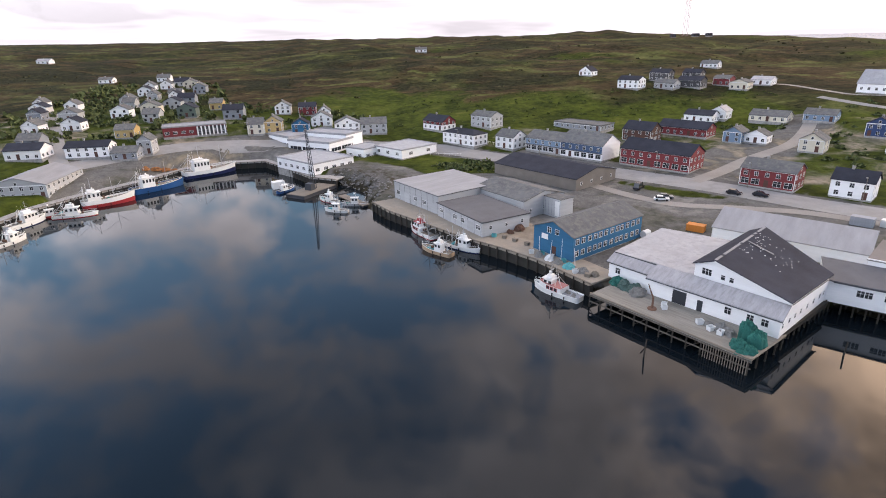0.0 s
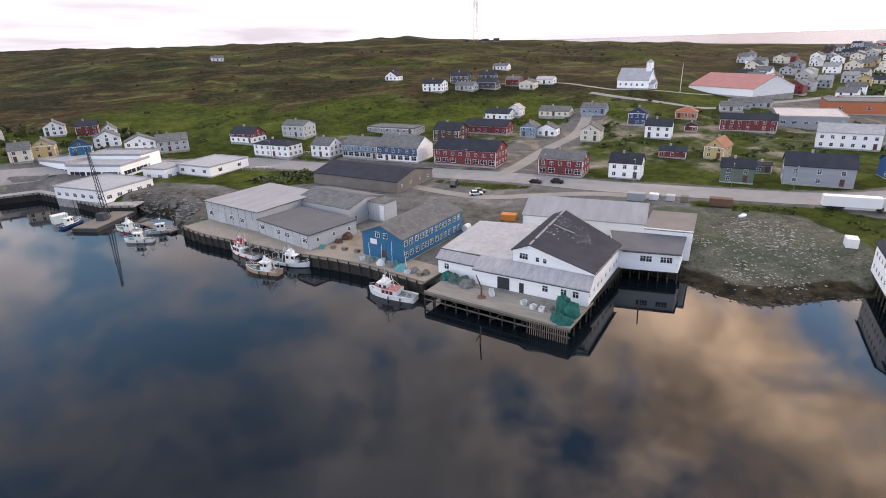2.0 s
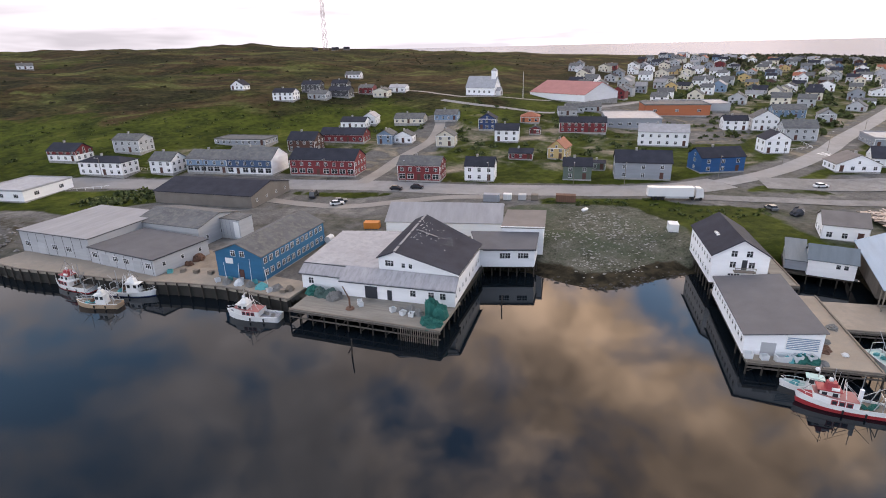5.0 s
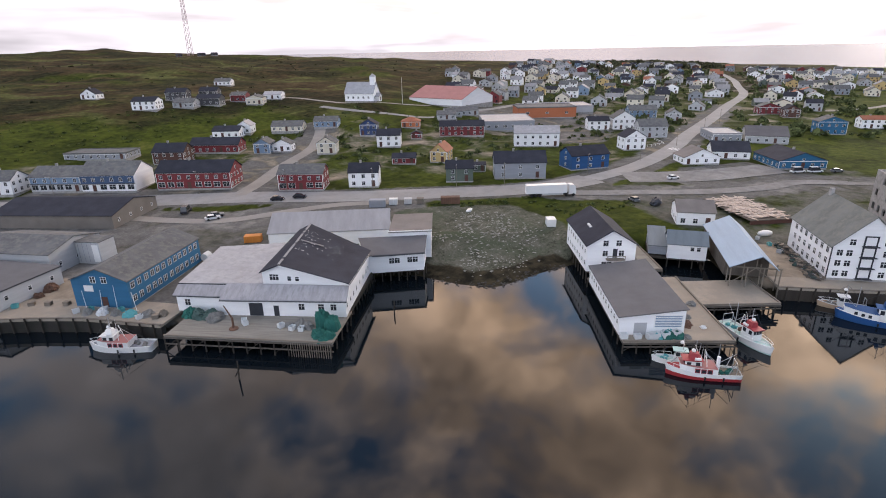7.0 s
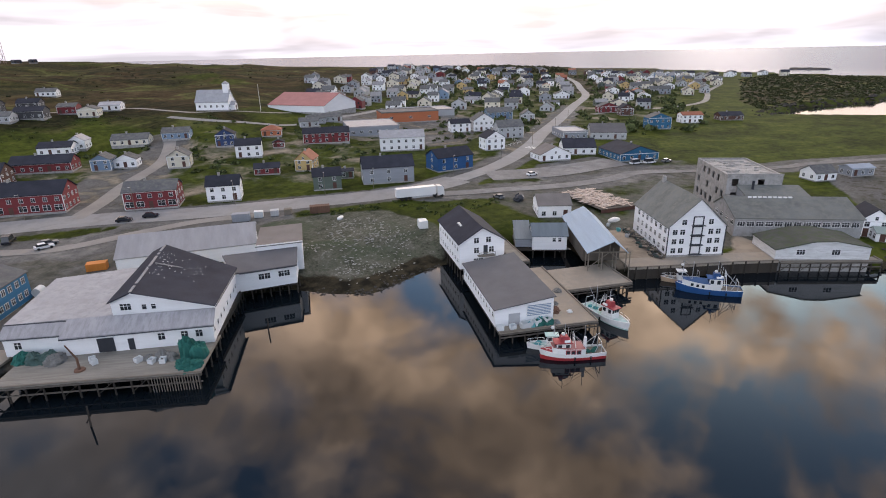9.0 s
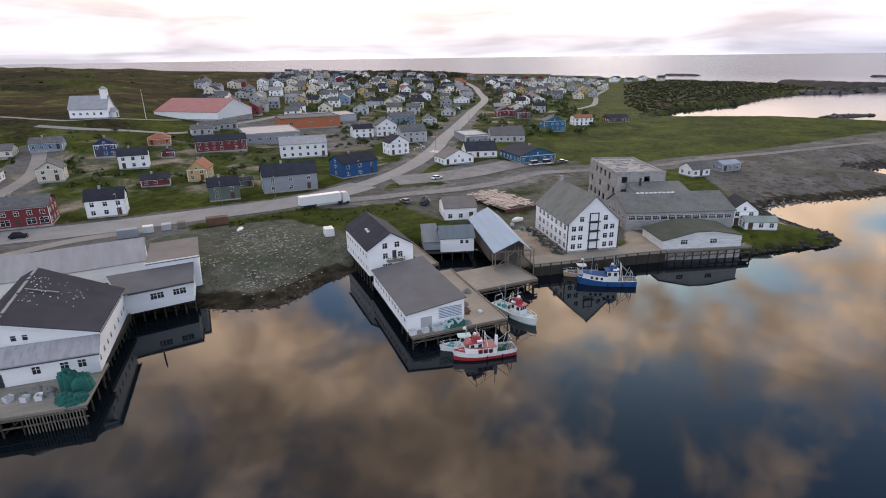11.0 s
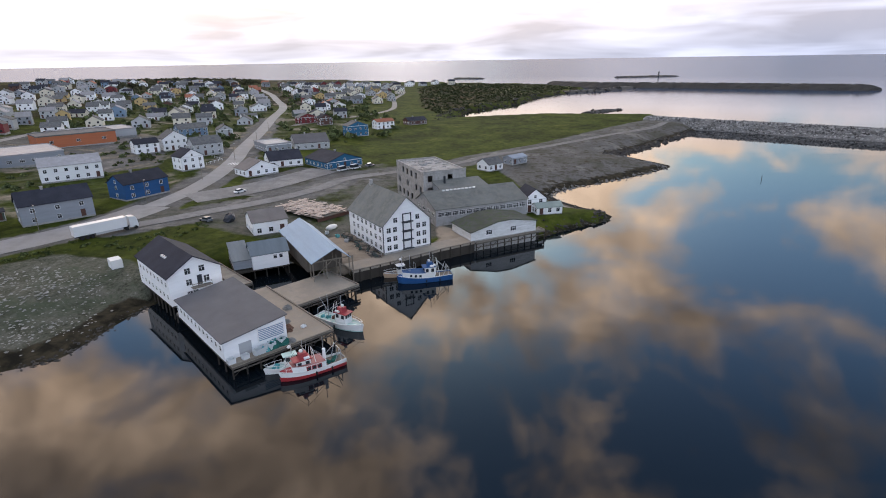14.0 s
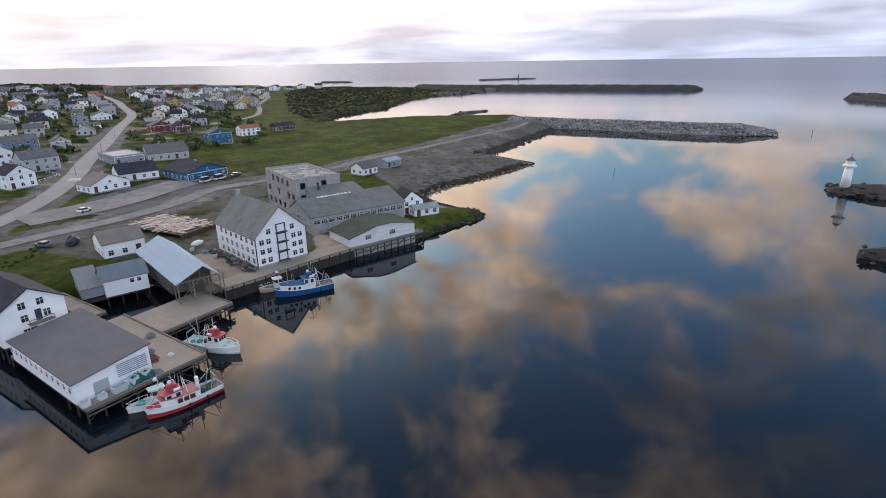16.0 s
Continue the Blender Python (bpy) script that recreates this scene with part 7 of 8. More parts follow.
# ---- breakwaters, moles and skerries ----
def mound(name, points, width, top, label, rock, count, size, seed, category="breakwater"):
    """A rubble mound along the points: a rough core with broken rock over it."""
    rng = random.Random(seed)
    ob = thing(name, 0, 0, SEA, 0, label, category, kind="structure")
    pts, top = [Vector((*p, 0)) * WIDEN for p in points], top + 0.9
    core, rows = Solid(), []
    steps = []
    for a, b in zip(pts, pts[1:]):
        n = max(2, int((b - a).length / 6))
        steps += [a.lerp(b, k / n) for k in range(n)]
    steps.append(pts[-1])
    profile = ((-0.62, -0.9), (-0.40, 0.1), (-0.26, 0.62), (-0.13, 1.0), (0.13, 1.0), (0.26, 0.62), (0.40, 0.1), (0.62, -0.9))
    for i, p in enumerate(steps):
        way = (steps[min(i + 1, len(steps) - 1)] - steps[max(i - 1, 0)]).normalized()
        side = Vector((-way.y, way.x, 0))
        end = (0.3, 0.66, 0.88, 0.96)[len(steps) - 1 - i] if i > len(steps) - 5 else 1.0
        for o, h in profile:
            q = p + side * width * o * end * rng.uniform(0.94, 1.06)
            core.v.append((q.x, q.y, top * h * (end if h > 0 else 1) * rng.uniform(0.85, 1.1)))
    m = len(profile)
    core.f = [(i * m + j, i * m + j + 1, (i + 1) * m + j + 1, (i + 1) * m + j) for i in range(len(steps) - 1) for j in range(m - 1)]
    core.f += [tuple(range(m)), tuple((len(steps) - 1) * m + j for j in range(m))]
    part("core", core, rock, ob)
    rubble = Solid()
    for _ in range(count):
        k = rng.uniform(0, len(steps) - 1.01)
        p = steps[int(k)].lerp(steps[int(k) + 1], k % 1)
        way = (steps[int(k) + 1] - steps[int(k)]).normalized()
        o = rng.uniform(-0.40, 0.40)
        q = p + Vector((-way.y, way.x, 0)) * width * o
        h = top * (1.0 if k < len(steps) - 4 else 0.62 if k < len(steps) - 2 else 0.4) * float(np.interp(abs(o), (0, 0.13, 0.26, 0.40), (1.0, 1.0, 0.62, 0.1)))
        r = size * rng.uniform(0.5, 1.2)
        rubble.lump(q.x, q.y, h, r, r * rng.uniform(0.7, 1.2), r * rng.uniform(0.5, 0.9), rng, 2, 5, 0.3)
    tagged(part("rubble", rubble, RUBBLE if rock == ROCK else rock, ob), kind="stuff")
    return ob


mound("breakwater_inner", ((418, -150), (388, -182), (362, -214), (330, -252), (306, -291)), 30, 5.0, "long rubble breakwater of broken grey rock", ROCK, 4200, 0.9, 1)
mound("breakwater_outer", ((1000, -190), (930, -250), (880, -360), (790, -490), (745, -572)), 44, 7.0, "long outer breakwater of dark grey rock", DARKROCK, 1500, 0.8, 2)
mound("breakwater_far", ((524, -602), (470, -600), (400, -590), (300, -600)), 40, 6.0, "dark rubble breakwater across the channel", DARKROCK, 300, 1.0, 3)
mound("mole_light", ((169, -186), (160, -198), (140, -207), (90, -225), (20, -250))[::-1], 24, 3.4, "stone mole with rough dark flanks", DARKROCK, 400, 1.2, 4)
mound("mole_crib", ((40, -190), (72, -167), (97, -144), (109, -131.5)), 14, 5.0, "stone-filled harbour mole", DARKROCK, 260, 0.9, 5)
mound("skerry", ((505, -128), (522, -140), (536, -168)), 14, 0.8, "low dark skerry in the bay", DARKROCK, 30, 1.5, 6, "skerry")
mound("skerry", ((1316, -400), (1330, -470), (1334, -548)), 34, 2.2, "low dark skerry with a beacon", DARKROCK, 30, 1.5, 7, "skerry")
mound("skerry", ((1398, -30), (1376, -100)), 26, 2.5, "low dark skerry off the coast", DARKROCK, 20, 1.5, 8, "skerry")
mound("skerry", ((790, -165), (850, -250), (905, -300)), 30, 2.4, "low dark rocky spit in the bay", DARKROCK, 60, 3, 9, "skerry")


def light_tower(name, x, y, z, h, r, label, material=TRIM):
    ob = thing(name, x, y, z, 0, label, "lighthouse")
    part("tower", Solid().rod((0, 0, -2.0), (0, 0, h * 0.62), r, r * 0.82, 12), material, ob, smooth=True)
    part("gallery", Solid().rod((0, 0, h * 0.62), (0, 0, h * 0.68), r * 1.35, r * 1.35, 12), material, ob)
    part("lantern", Solid().rod((0, 0, h * 0.68), (0, 0, h * 0.86), r * 0.9, r * 0.9, 10), material, ob)
    part("cap", Solid().rod((0, 0, h * 0.86), (0, 0, h), r * 1.0, 0.15, 10), GREY, ob)
    part("vane", Solid().rod((0, 0, h), (0, 0, h * 1.14), 0.08, 0.05), DARKSTEEL, ob)


light_tower("lighthouse", 168.5, -193.0, 3.9, 9.5, 1.7, "small white lighthouse at the end of the mole")
light_tower("beacon", 1330.0, -500.0, 2.0, 11.0, 1.6, "far dark beacon on a skerry", DARKSTEEL)


def radio_mast():
    x, y = 331.0, 783.0
    ob = thing("radio_mast", x, y, ground(x, y) - 0.5, 0, "tall pale lattice radio mast on the ridge", "mast")
    legs = Solid()
    h, n = 130.0, 22
    corner = lambda k, i: ((1 - k / n * 0.75) * 2.7 * (1 if i in (0, 1) else -1), (1 - k / n * 0.75) * 2.7 * (1 if i in (0, 3) else -1), h * k / n)
    for k in range(n):
        for i in range(4):
            legs.rod(corner(k, i), corner(k + 1, i), 0.26, sides=4)
            legs.rod(corner(k, i), corner(k + 1, (i + 1) % 4), 0.13, sides=4)
    part("lattice", legs, MASTPAINT, ob)
    for hx, hy, w in ((14, 5, 9), (28, -6, 7), (-14, 8, 6)):
        house(x + hx, y + hy, 5, w, 6, 3, 1, "x", DARKGREY, DARK, "small dark hut beside the radio mast", "hut", "hut", far=True, chimney=False)


radio_mast()
house(-24.0, 628.0, 5, 12, 8, 3.2, 2.0, "x", WHITE, GREY, "lonely white cabin high on the heath", "cabin", "cabin", far=True)
house(-434.0, 627.0, 0, 14, 9, 3.2, 2.0, "x", WHITE, LIGHTROOF, "lonely white cabin on the western heath", "cabin", "cabin", far=True)
house(418.0, 386.0, -40, 16, 9, 3.2, 2.0, "x", WHITE, LIGHTROOF, "white bungalow above the hall", "cabin", "cabin", far=True)


# ---- floating crane, jetty, buoys ----
def crane_barge():
    ob = thing("crane_barge", -47.6, 195.5, SEA, 62, "dark work barge with a tall lattice crane", "barge")
    part("hull", Solid().box(-9, 9, -4.2, 4.2, -0.6, 1.1), DARKSTEEL, ob)
    part("deck", Solid().box(-8.8, 8.8, -4.0, 4.0, 1.1, 1.25), TIMBER, ob)
    jib = Solid()
    for s in (-0.6, 0.6):
        for q in (-0.6, 0.6):
            jib.rod((1.5 + s, q, 1.2), (1.9 + s * 0.35, 1.5 + q * 0.35, 23.5), 0.13, 0.10, 5)
    for k in range(16):
        z = 1.4 + k * 1.35
        f, g = 1 - 0.65 * (z - 1.2) / 22.3, (z - 1.2) / 22.3
        jib.rod((1.5 + 0.4 * g - 0.6 * f, 1.5 * g - 0.6 * f, z), (1.5 + 0.4 * g + 0.6 * f, 1.5 * g + 0.6 * f, z + 1.2), 0.07, sides=4)
        jib.rod((1.5 + 0.4 * g + 0.6 * f, 1.5 * g - 0.6 * f, z), (1.5 + 0.4 * g - 0.6 * f, 1.5 * g + 0.6 * f, z + 1.2), 0.07, sides=4)
    part("jib", jib, DARKSTEEL, ob, "dark steel lattice jib")
    part("cab", Solid().box(-2.0, 0.6, -1.5, 1.5, 1.25, 3.6, 0.2), DARKSTEEL, ob)
    part("stay", Solid().rod((-0.2, 0, 3.6), (1.8, 1.5, 23), 0.04, sides=4).rod((-0.2, 0.6, 3.6), (1.8, 1.5, 21), 0.04, sides=4), DARKSTEEL, ob)


crane_barge()
boat(-56.6, 194.4, 60, 8.5, HULLBLUE, "small blue work boat beside the barge", 0.4, 0.3, gallows=False)
single("white_container", Solid().box(-2.2, 2.2, -1.6, 1.6, 0, 2.6), PLASTIC, "white floating work cabin beside the barge", "cabin", (-62.1, 203.5, SEA), 30)
jetty = thing("jetty", -25.0, 174.4, SEA, 128, "low floating timber jetty", "jetty", kind="structure")
part("deck", Solid().box(0, 17, -1.5, 1.5, 0.5, 0.8), TIMBER, jetty)
for jx in (1, 6, 11, 16):
    part("float", Solid().box(jx - 0.8, jx + 0.8, -1.3, 1.3, -0.3, 0.5), DARKSTEEL, jetty)
for bx, by, bh in ((66.6, 78.6, 2.6), (33.5, 79.8, 3.4), (305.8, -319.7, 3.0), (227.5, -130.5, 1.9)):
    single("marker_pole", Solid().rod((0, 0, -2), (0.25, 0, bh), 0.16, 0.12, 6), PILE, "dark marker pole standing in the water", "pole", (bx * 1.002, by * 1.002, SEA))


# ---- gear and clutter on the piers and quays ----
def heap(name, x, y, z, rx, ry, rz, material, label, category, seed, lumps=7, blocky=False):
    """A slack pile in one skin: folds and bulges over an uneven foot."""
    rng = random.Random(seed)
    s, rings, sides = Solid(), 10, 22
    bulge = [(rng.uniform(0, math.tau), rng.uniform(0.2, 0.7), rng.uniform(0.15, 0.45)) for _ in range(lumps)]
    s.v.append((0, 0, rz * 0.85))
    for i in range(1, rings + 1):
        r = i / rings
        for j in range(sides):
            a = math.tau * (j + 0.5 * (i % 2)) / sides
            px, py = r * math.cos(a), r * math.sin(a)
            h = 0.85 * (1 - r ** (14 if blocky else 4.0)) + sum(k * math.exp(-((px - q * math.cos(b)) ** 2 + (py - q * math.sin(b)) ** 2) * 14) for b, q, k in bulge) * (0.12 if blocky else 0.35) + rng.uniform(-0.11, 0.11)
            w = 1 + rng.uniform(-0.16, 0.16)
            s.v.append((rx * px * w, ry * py * w, rz * max(h, 0) if i < rings else 0.0))
    s.f += [(0, 1 + j, 1 + (j + 1) % sides) for j in range(sides)]
    for i in range(rings - 1):
        k = 1 + i * sides
        s.f += [(k + j, k + sides + j, k + sides + (j + 1) % sides, k + (j + 1) % sides) for j in range(sides)]
    s.f.append(tuple(range(1 + (rings - 1) * sides, 1 + rings * sides)))
    return single(name, s, material, label, category, (x, y, z), seed * 37 % 180)


def junk(x, y, z, seed, label="dark clutter of old gear beside the white warehouse"):
    """A tangle of planks, pipes, crates and rope, jumbled into one pile."""
    rng = random.Random(seed)
    ob = thing("scrap_mound", x, y, z, rng.uniform(0, 180), label, "scrap")
    for name, material, count in (("plank", DARKTIMBER, 5), ("crate", TIMBER, 2), ("pipe", DARKSTEEL, 4), ("rope_coil", DARKNET, 3), ("sheet", GREYWALL, 1)):
        pile = Solid()
        for _ in range(count):
            px, py, pz = rng.uniform(-1.1, 1.1), rng.uniform(-0.9, 0.9), rng.uniform(0.0, 0.5)
            if name == "rope_coil":
                pile.lump(px, py, pz * 0.5, rng.uniform(0.3, 0.6), rng.uniform(0.3, 0.6), 0.35, rng, 4, 8, 0.25)
            elif name in ("plank", "pipe"):
                a = rng.uniform(0, math.tau)
                l, r = rng.uniform(0.7, 1.6), 0.07 if name == "plank" else 0.05
                pile.rod((px - l * math.cos(a), py - l * math.sin(a), pz), (px + l * math.cos(a), py + l * math.sin(a), pz + rng.uniform(0, 0.5)), r, sides=5)
            else:
                e, t = rng.uniform(0.25, 0.55), 0.5 if name == "crate" else 0.06
                pile.box(px - e, px + e, py - e * 0.7, py + e * 0.7, pz * 0.6, pz * 0.6 + t)
        part(name, pile, material, ob)
    return ob


def tub(x, y, z, rot, material, label, size=(1.2, 1.0, 0.8), name="fish_tub"):
    w, d, h = size
    s = Solid()
    s.v += [(a * w / 2 * k, b * d / 2 * k, zz) for zz, k in ((0, 0.92), (h, 1.0), (h, 0.86), (0.12, 0.80)) for a, b in ((-1, -1), (1, -1), (1, 1), (-1, 1))]
    for r in range(3):
        s.f += [(r * 4 + i, r * 4 + (i + 1) % 4, r * 4 + 4 + (i + 1) % 4, r * 4 + 4 + i) for i in range(4)]
    s.f += [(3, 2, 1, 0), (12, 13, 14, 15)]
    return single(name, s, material, label, "tub", (x, y, z), rot)


for k, (u, v, rx, ry, rz, m) in enumerate((
        (28.0, 5.6, 1.5, 1.4, 3.5, NET), (29.9, 5.2, 1.4, 1.5, 2.6, NET), (28.4, 2.4, 1.7, 1.3, 1.4, NET), (30.4, 2.2, 1.2, 1.0, 1.2, NET), (29.6, 0.9, 1.2, 0.7, 0.7, NET),
        (23.6, 5.7, 1.3, 1.1, 1.3, GREYNET), (25.4, 5.3, 1.2, 1.1, 1.2, GREYNET), (21.6, 5.6, 1.0, 0.9, 0.8, GREYNET))):
    hx, hy = at_front(u, v)
    heap("fishing_net", hx, hy, 2.8, rx, ry, rz, m, "heap of green fishing net on the pier" if m == NET else "heap of grey fishing net and rope", "net", k + 1, blocky=k < 2)
for k, (u, v, m) in enumerate(((0.4, 8.2, NET), (2.6, 7.7, DARKNET), (4.9, 7.6, DARKNET), (6.3, 6.9, GREYNET))):
    hx, hy = at_front(u, v)
    heap("fishing_net", hx, hy, 2.8, 1.8, 1.5, 1.5, m, "heap of net beside the factory wall", "net", k + 31)
for k, (u, v) in enumerate(((20.2, 5.0), (22.6, 4.3), (24.4, 4.2), (12.4, 6.2), (13.0, 5.4))):
    hx, hy = at_front(u, v)
    tub(hx, hy, 2.8, 20 * k, PLASTIC, "pale plastic fish tub on the pier")
dx, dy = at_front(11.6, 3.6)
davit = thing("davit_crane", dx, dy, 2.8, FRONT, "small rusty red davit crane on the pier", "crane")
part("base_plate", Solid().rod((0, 0, 0), (0, 0, 0.25), 0.9, 0.8, 10), RUST, davit)
part("post", Solid().rod((0, 0, 0.25), (0, 0, 2.4), 0.22, 0.18, 8), RUST, davit)
part("arm", Solid().rod((0, 0, 2.2), (-1.4, 0.2, 4.6), 0.16, 0.1, 6), RUST, davit)

# along the middle quay
for k, (px, py, ph) in enumerate(((25.4, 120.4, 4.6), (27.2, 117.0, 5.2), (23.2, 122.6, 3.8), (29.6, 113.2, 4.2))):
    pole = thing("net_pole", px, py, 2.8, 40 * k, "tall thin pole leaning among the nets on the quay", "pole")
    part("shaft", Solid().rod((0, 0, 0), (0.4, 0.1, ph), 0.06, 0.04, 6), TRIM, pole)
    part("foot", Solid().rod((0, 0, 0), (0, 0, 0.25), 0.32, 0.28, 10), CONCRETE, pole)
for k, (px, py) in enumerate(((21.0, 127.6), (18.4, 130.4), (31.0, 107.4), (16.0, 133.0))):
    crate = thing("pallet_stack", px, py, 2.8, FRONT + 9 * k, "stack of grey wooden pallets on the quay", "pallet")
    for j in range(5):
        part("pallet", Solid().box(-0.6, 0.6, -0.5, 0.5, j * 0.16 + 0.09, j * 0.16 + 0.14).box(-0.6, 0.6, -0.5, -0.4, j * 0.16, j * 0.16 + 0.09).box(-0.6, 0.6, 0.4, 0.5, j * 0.16, j * 0.16 + 0.09), TIMBER, crate)
for k, (hx, hy, r, m) in enumerate(((22.6, 119.8, 1.2, GREYNET), (24.6, 117.6, 1.3, PLASTIC), (26.4, 115.0, 1.2, GREYNET), (28.0, 112.4, 1.4, BLUEPLASTIC), (30.4, 109.8, 1.4, GREYNET), (32.6, 107.8, 1.2, TIMBER), (20.6, 139.6, 2.0, RUST), (18.0, 136.8, 1.1, RUST))):
    heap("fishing_net" if m != RUST else "scrap_mound", hx, hy, 2.8, r, r * 0.8, r * 0.8, m, "heap of fishing gear on the quay" if m != RUST else "rusty heap of chain and scrap on the quay", "net" if m != RUST else "scrap", 50 + k)
for k, (hx, hy) in enumerate(((21.2, 122.0), (23.4, 120.8), (25.4, 118.6), (27.6, 115.8), (12.0, 135.6), (13.4, 134.2), (28.8, 109.6))):
    tub(hx, hy, 2.8, 31 * k, (PLASTIC, BLUEPLASTIC)[k % 2], "plastic fish tub on the quay")
single("fuel_tank", Solid().rod((-1.2, 0, 1.0), (1.2, 0, 1.0), 0.9, sides=14).box(-1.0, -0.7, -0.6, 0.6, 0, 0.4).box(0.7, 1.0, -0.6, 0.6, 0, 0.4), PLASTIC, "white fuel tank beside the blue store", "tank", (51.5, 130.5, ground(51.5, 130.5)), 40)

for k, (hx, hy, r) in enumerate(((-119.5, 219.0, 1.6), (-117.0, 222.0, 1.9), (-114.6, 225.2, 1.7), (-112.4, 228.4, 1.4))):
    heap("fishing_net", hx, hy, ground(hx, hy), r * 1.3, r, r * 0.7, ORANGENET, "heap of orange-brown net on the west quay", "net", 140 + k)

# on the second pier
def at_second(u, v):
    c, s = math.cos(radians(SHED_TURN)), math.sin(radians(SHED_TURN))
    return 82.5 + c * u - s * v, 37.6 + s * u + c * v


for k, (u, v, m, size) in enumerate(((1.2, 1.3, PLASTIC, (1.3, 1.1, 0.9)), (3.6, 1.2, PLASTIC, (1.2, 1.0, 0.8)), (6.2, 1.1, PLASTIC, (2.4, 1.2, 1.1)), (8.4, 1.4, PLASTIC, (1.3, 1.2, 1.2)), (10.4, 1.6, PLASTIC, (1.2, 1.2, 1.3)), (9.2, 2.0, BLUEPLASTIC, (1.2, 0.7, 1.2)))):
    hx, hy = at_second(u, v)
    tub(hx, hy, 2.2, PIER_TURN + 6 * k, m, "plastic fish tub beside the pier shed", size)
for k, (u, v, r, m) in enumerate(((7.4, 1.7, 1.1, BLUEPLASTIC), (8.9, 1.9, 1.5, NET), (10.6, 1.8, 1.4, NET), (12.2, 1.4, 0.8, GREYNET), (13.6, 6.0, 1.3, RUST), (15.0, 9.0, 0.8, GREYNET), (16.5, 5.0, 0.6, PLASTIC), (18.0, 14.5, 1.0, GREYNET))):
    hx, hy = at_second(u, v)
    heap("fishing_net", hx, hy, 2.2, r, r, r * 0.7, m, "heap of fishing gear on the second pier", "net", 80 + k)

# junk beside the white warehouse and the slip
rng = random.Random(5)
for k in range(15):
    f = k / 14
    hx, hy = 151.0 + (134.0 - 151.0) * f + rng.uniform(-0.5, 0.5), 29.2 + (18.4 - 29.2) * f + rng.uniform(-0.4, 0.6)
    junk(hx, hy, ground(hx, hy) + 0.1, 200 + k)
for k, (hx, hy) in enumerate(((152.5, 35.0), (150.0, 31.6), (146.0, 28.4))):
    tub(hx, hy, ground(hx, hy) + 0.02, 40 * k, (PLASTIC, BLUEPLASTIC, PALEGREY)[k], "plastic tub among the clutter by the warehouse", (1.1, 0.9, 0.8))
hull = Solid().lump(0, 0, 0.7, 2.1, 0.95, 0.85, random.Random(1), 6, 12, 0.02)
single("upturned_boat", hull, HULLWHITE, "white upturned boat hull lying on the yard", "boat", (157.0, 34.5, ground(157.0, 34.5) - 0.2), -40, smooth=True)


def fallen_shed():
    ob = thing("collapsed_shed", 173.5, 31.5, 3.2, 50, "collapsed shed with pale bare roof boards", "ruin")
    part("floor_frame", Solid().box(0, 24, 0, 13.0, 1.1, 1.35), DARKTIMBER, ob)
    part("wall", Solid().box(0, 24, 0, 0.3, -0.8, 1.1), BROWN, ob)
    part("wall", Solid().box(0, 0.3, 0.3, 13.0, -0.8, 1.1), BROWN, ob)
    r = random.Random(3)
    boards = [Solid().box(-l / 2, l / 2, -0.24, 0.24, 0, 0.06).mesh("board", BAREBOARD) for l in (2.5, 3.6, 5.0)]
    for k in range(230):
        b = new("board", r.choice(boards))
        b.parent = ob
        b.matrix_basis = pose(r.uniform(1.5, 22.5), r.uniform(0.8, 12.3), 1.4 + r.uniform(0, 0.35), r.uniform(-6, 6), r.uniform(-5, 5), r.choice((0, 90)) + r.uniform(-14, 14))


BAREBOARD = mat("bare_pale_boards", (0.56, 0.47, 0.40), 0.85, var=0.45, grain=0.8, tint=(0.30, 0.20, 0.15))
fallen_shed()


# ---- containers, boxes and poles beside the road ----
def container(x, y, rot, size, material, label, name="container"):
    w, d, h = size
    ob = thing(name, x, y, ground(x, y), rot, label, "container")
    part("body", Solid().box(0, w, 0, d, 0.1, h), material, ob)
    for i in range(int(w / 0.6)):
        part("rib", Solid().box(i * 0.6 + 0.2, i * 0.6 + 0.4, -0.04, 0.0, 0.2, h - 0.1), material, ob)
    part("base", Solid().box(0, w, 0.05, d - 0.05, -0.3, 0.1), DARKSTEEL, ob)
    return ob


container(104.0, 132.0, -47, (5.0, 2.4, 2.4), GREYWALL, "grey metal container beside the long store")
container(110.0, 129.5, -47, (2.6, 2.2, 1.9), PLASTIC, "white storage box beside the long store", "storage_box")
container(113.6, 126.4, -47, (2.4, 2.2, 1.8), PALEGREY, "grey storage box beside the long store", "storage_box")
container(116.4, 123.6, -47, (2.2, 2.2, 1.8), TIMBER, "stack of grey timber crates beside the long store", "storage_box")
container(121.0, 117.4, -47, (6.0, 2.4, 2.3), RUST, "dark rusty container on the gravel")
container(62.0, 131.4, -40, (4.2, 2.4, 1.8), ORANGEPAINT, "orange skip behind the fish factory", "skip")
container(125.6, 78.0, 44, (3.2, 2.4, 2.2), PLASTIC, "white box beside the gabled store", "storage_box")
single("overturned_dinghy", Solid().lump(0, 0, 0.3, 2.0, 0.8, 0.5, random.Random(2), 5, 10, 0.02), HULLWHITE, "small white dinghy lying on the gravel", "boat", (121.5, 106.0, ground(121.5, 106.0)), 20, smooth=True)
single("scrap_mound", Solid().lump(0, 0, 1.0, 2.4, 1.8, 1.5, random.Random(9), 5, 9, 0.2), DARKSTEEL, "dark heap of scrap beside the grass", "scrap", (164.5, 67.0, ground(164.5, 67.0)), 0)


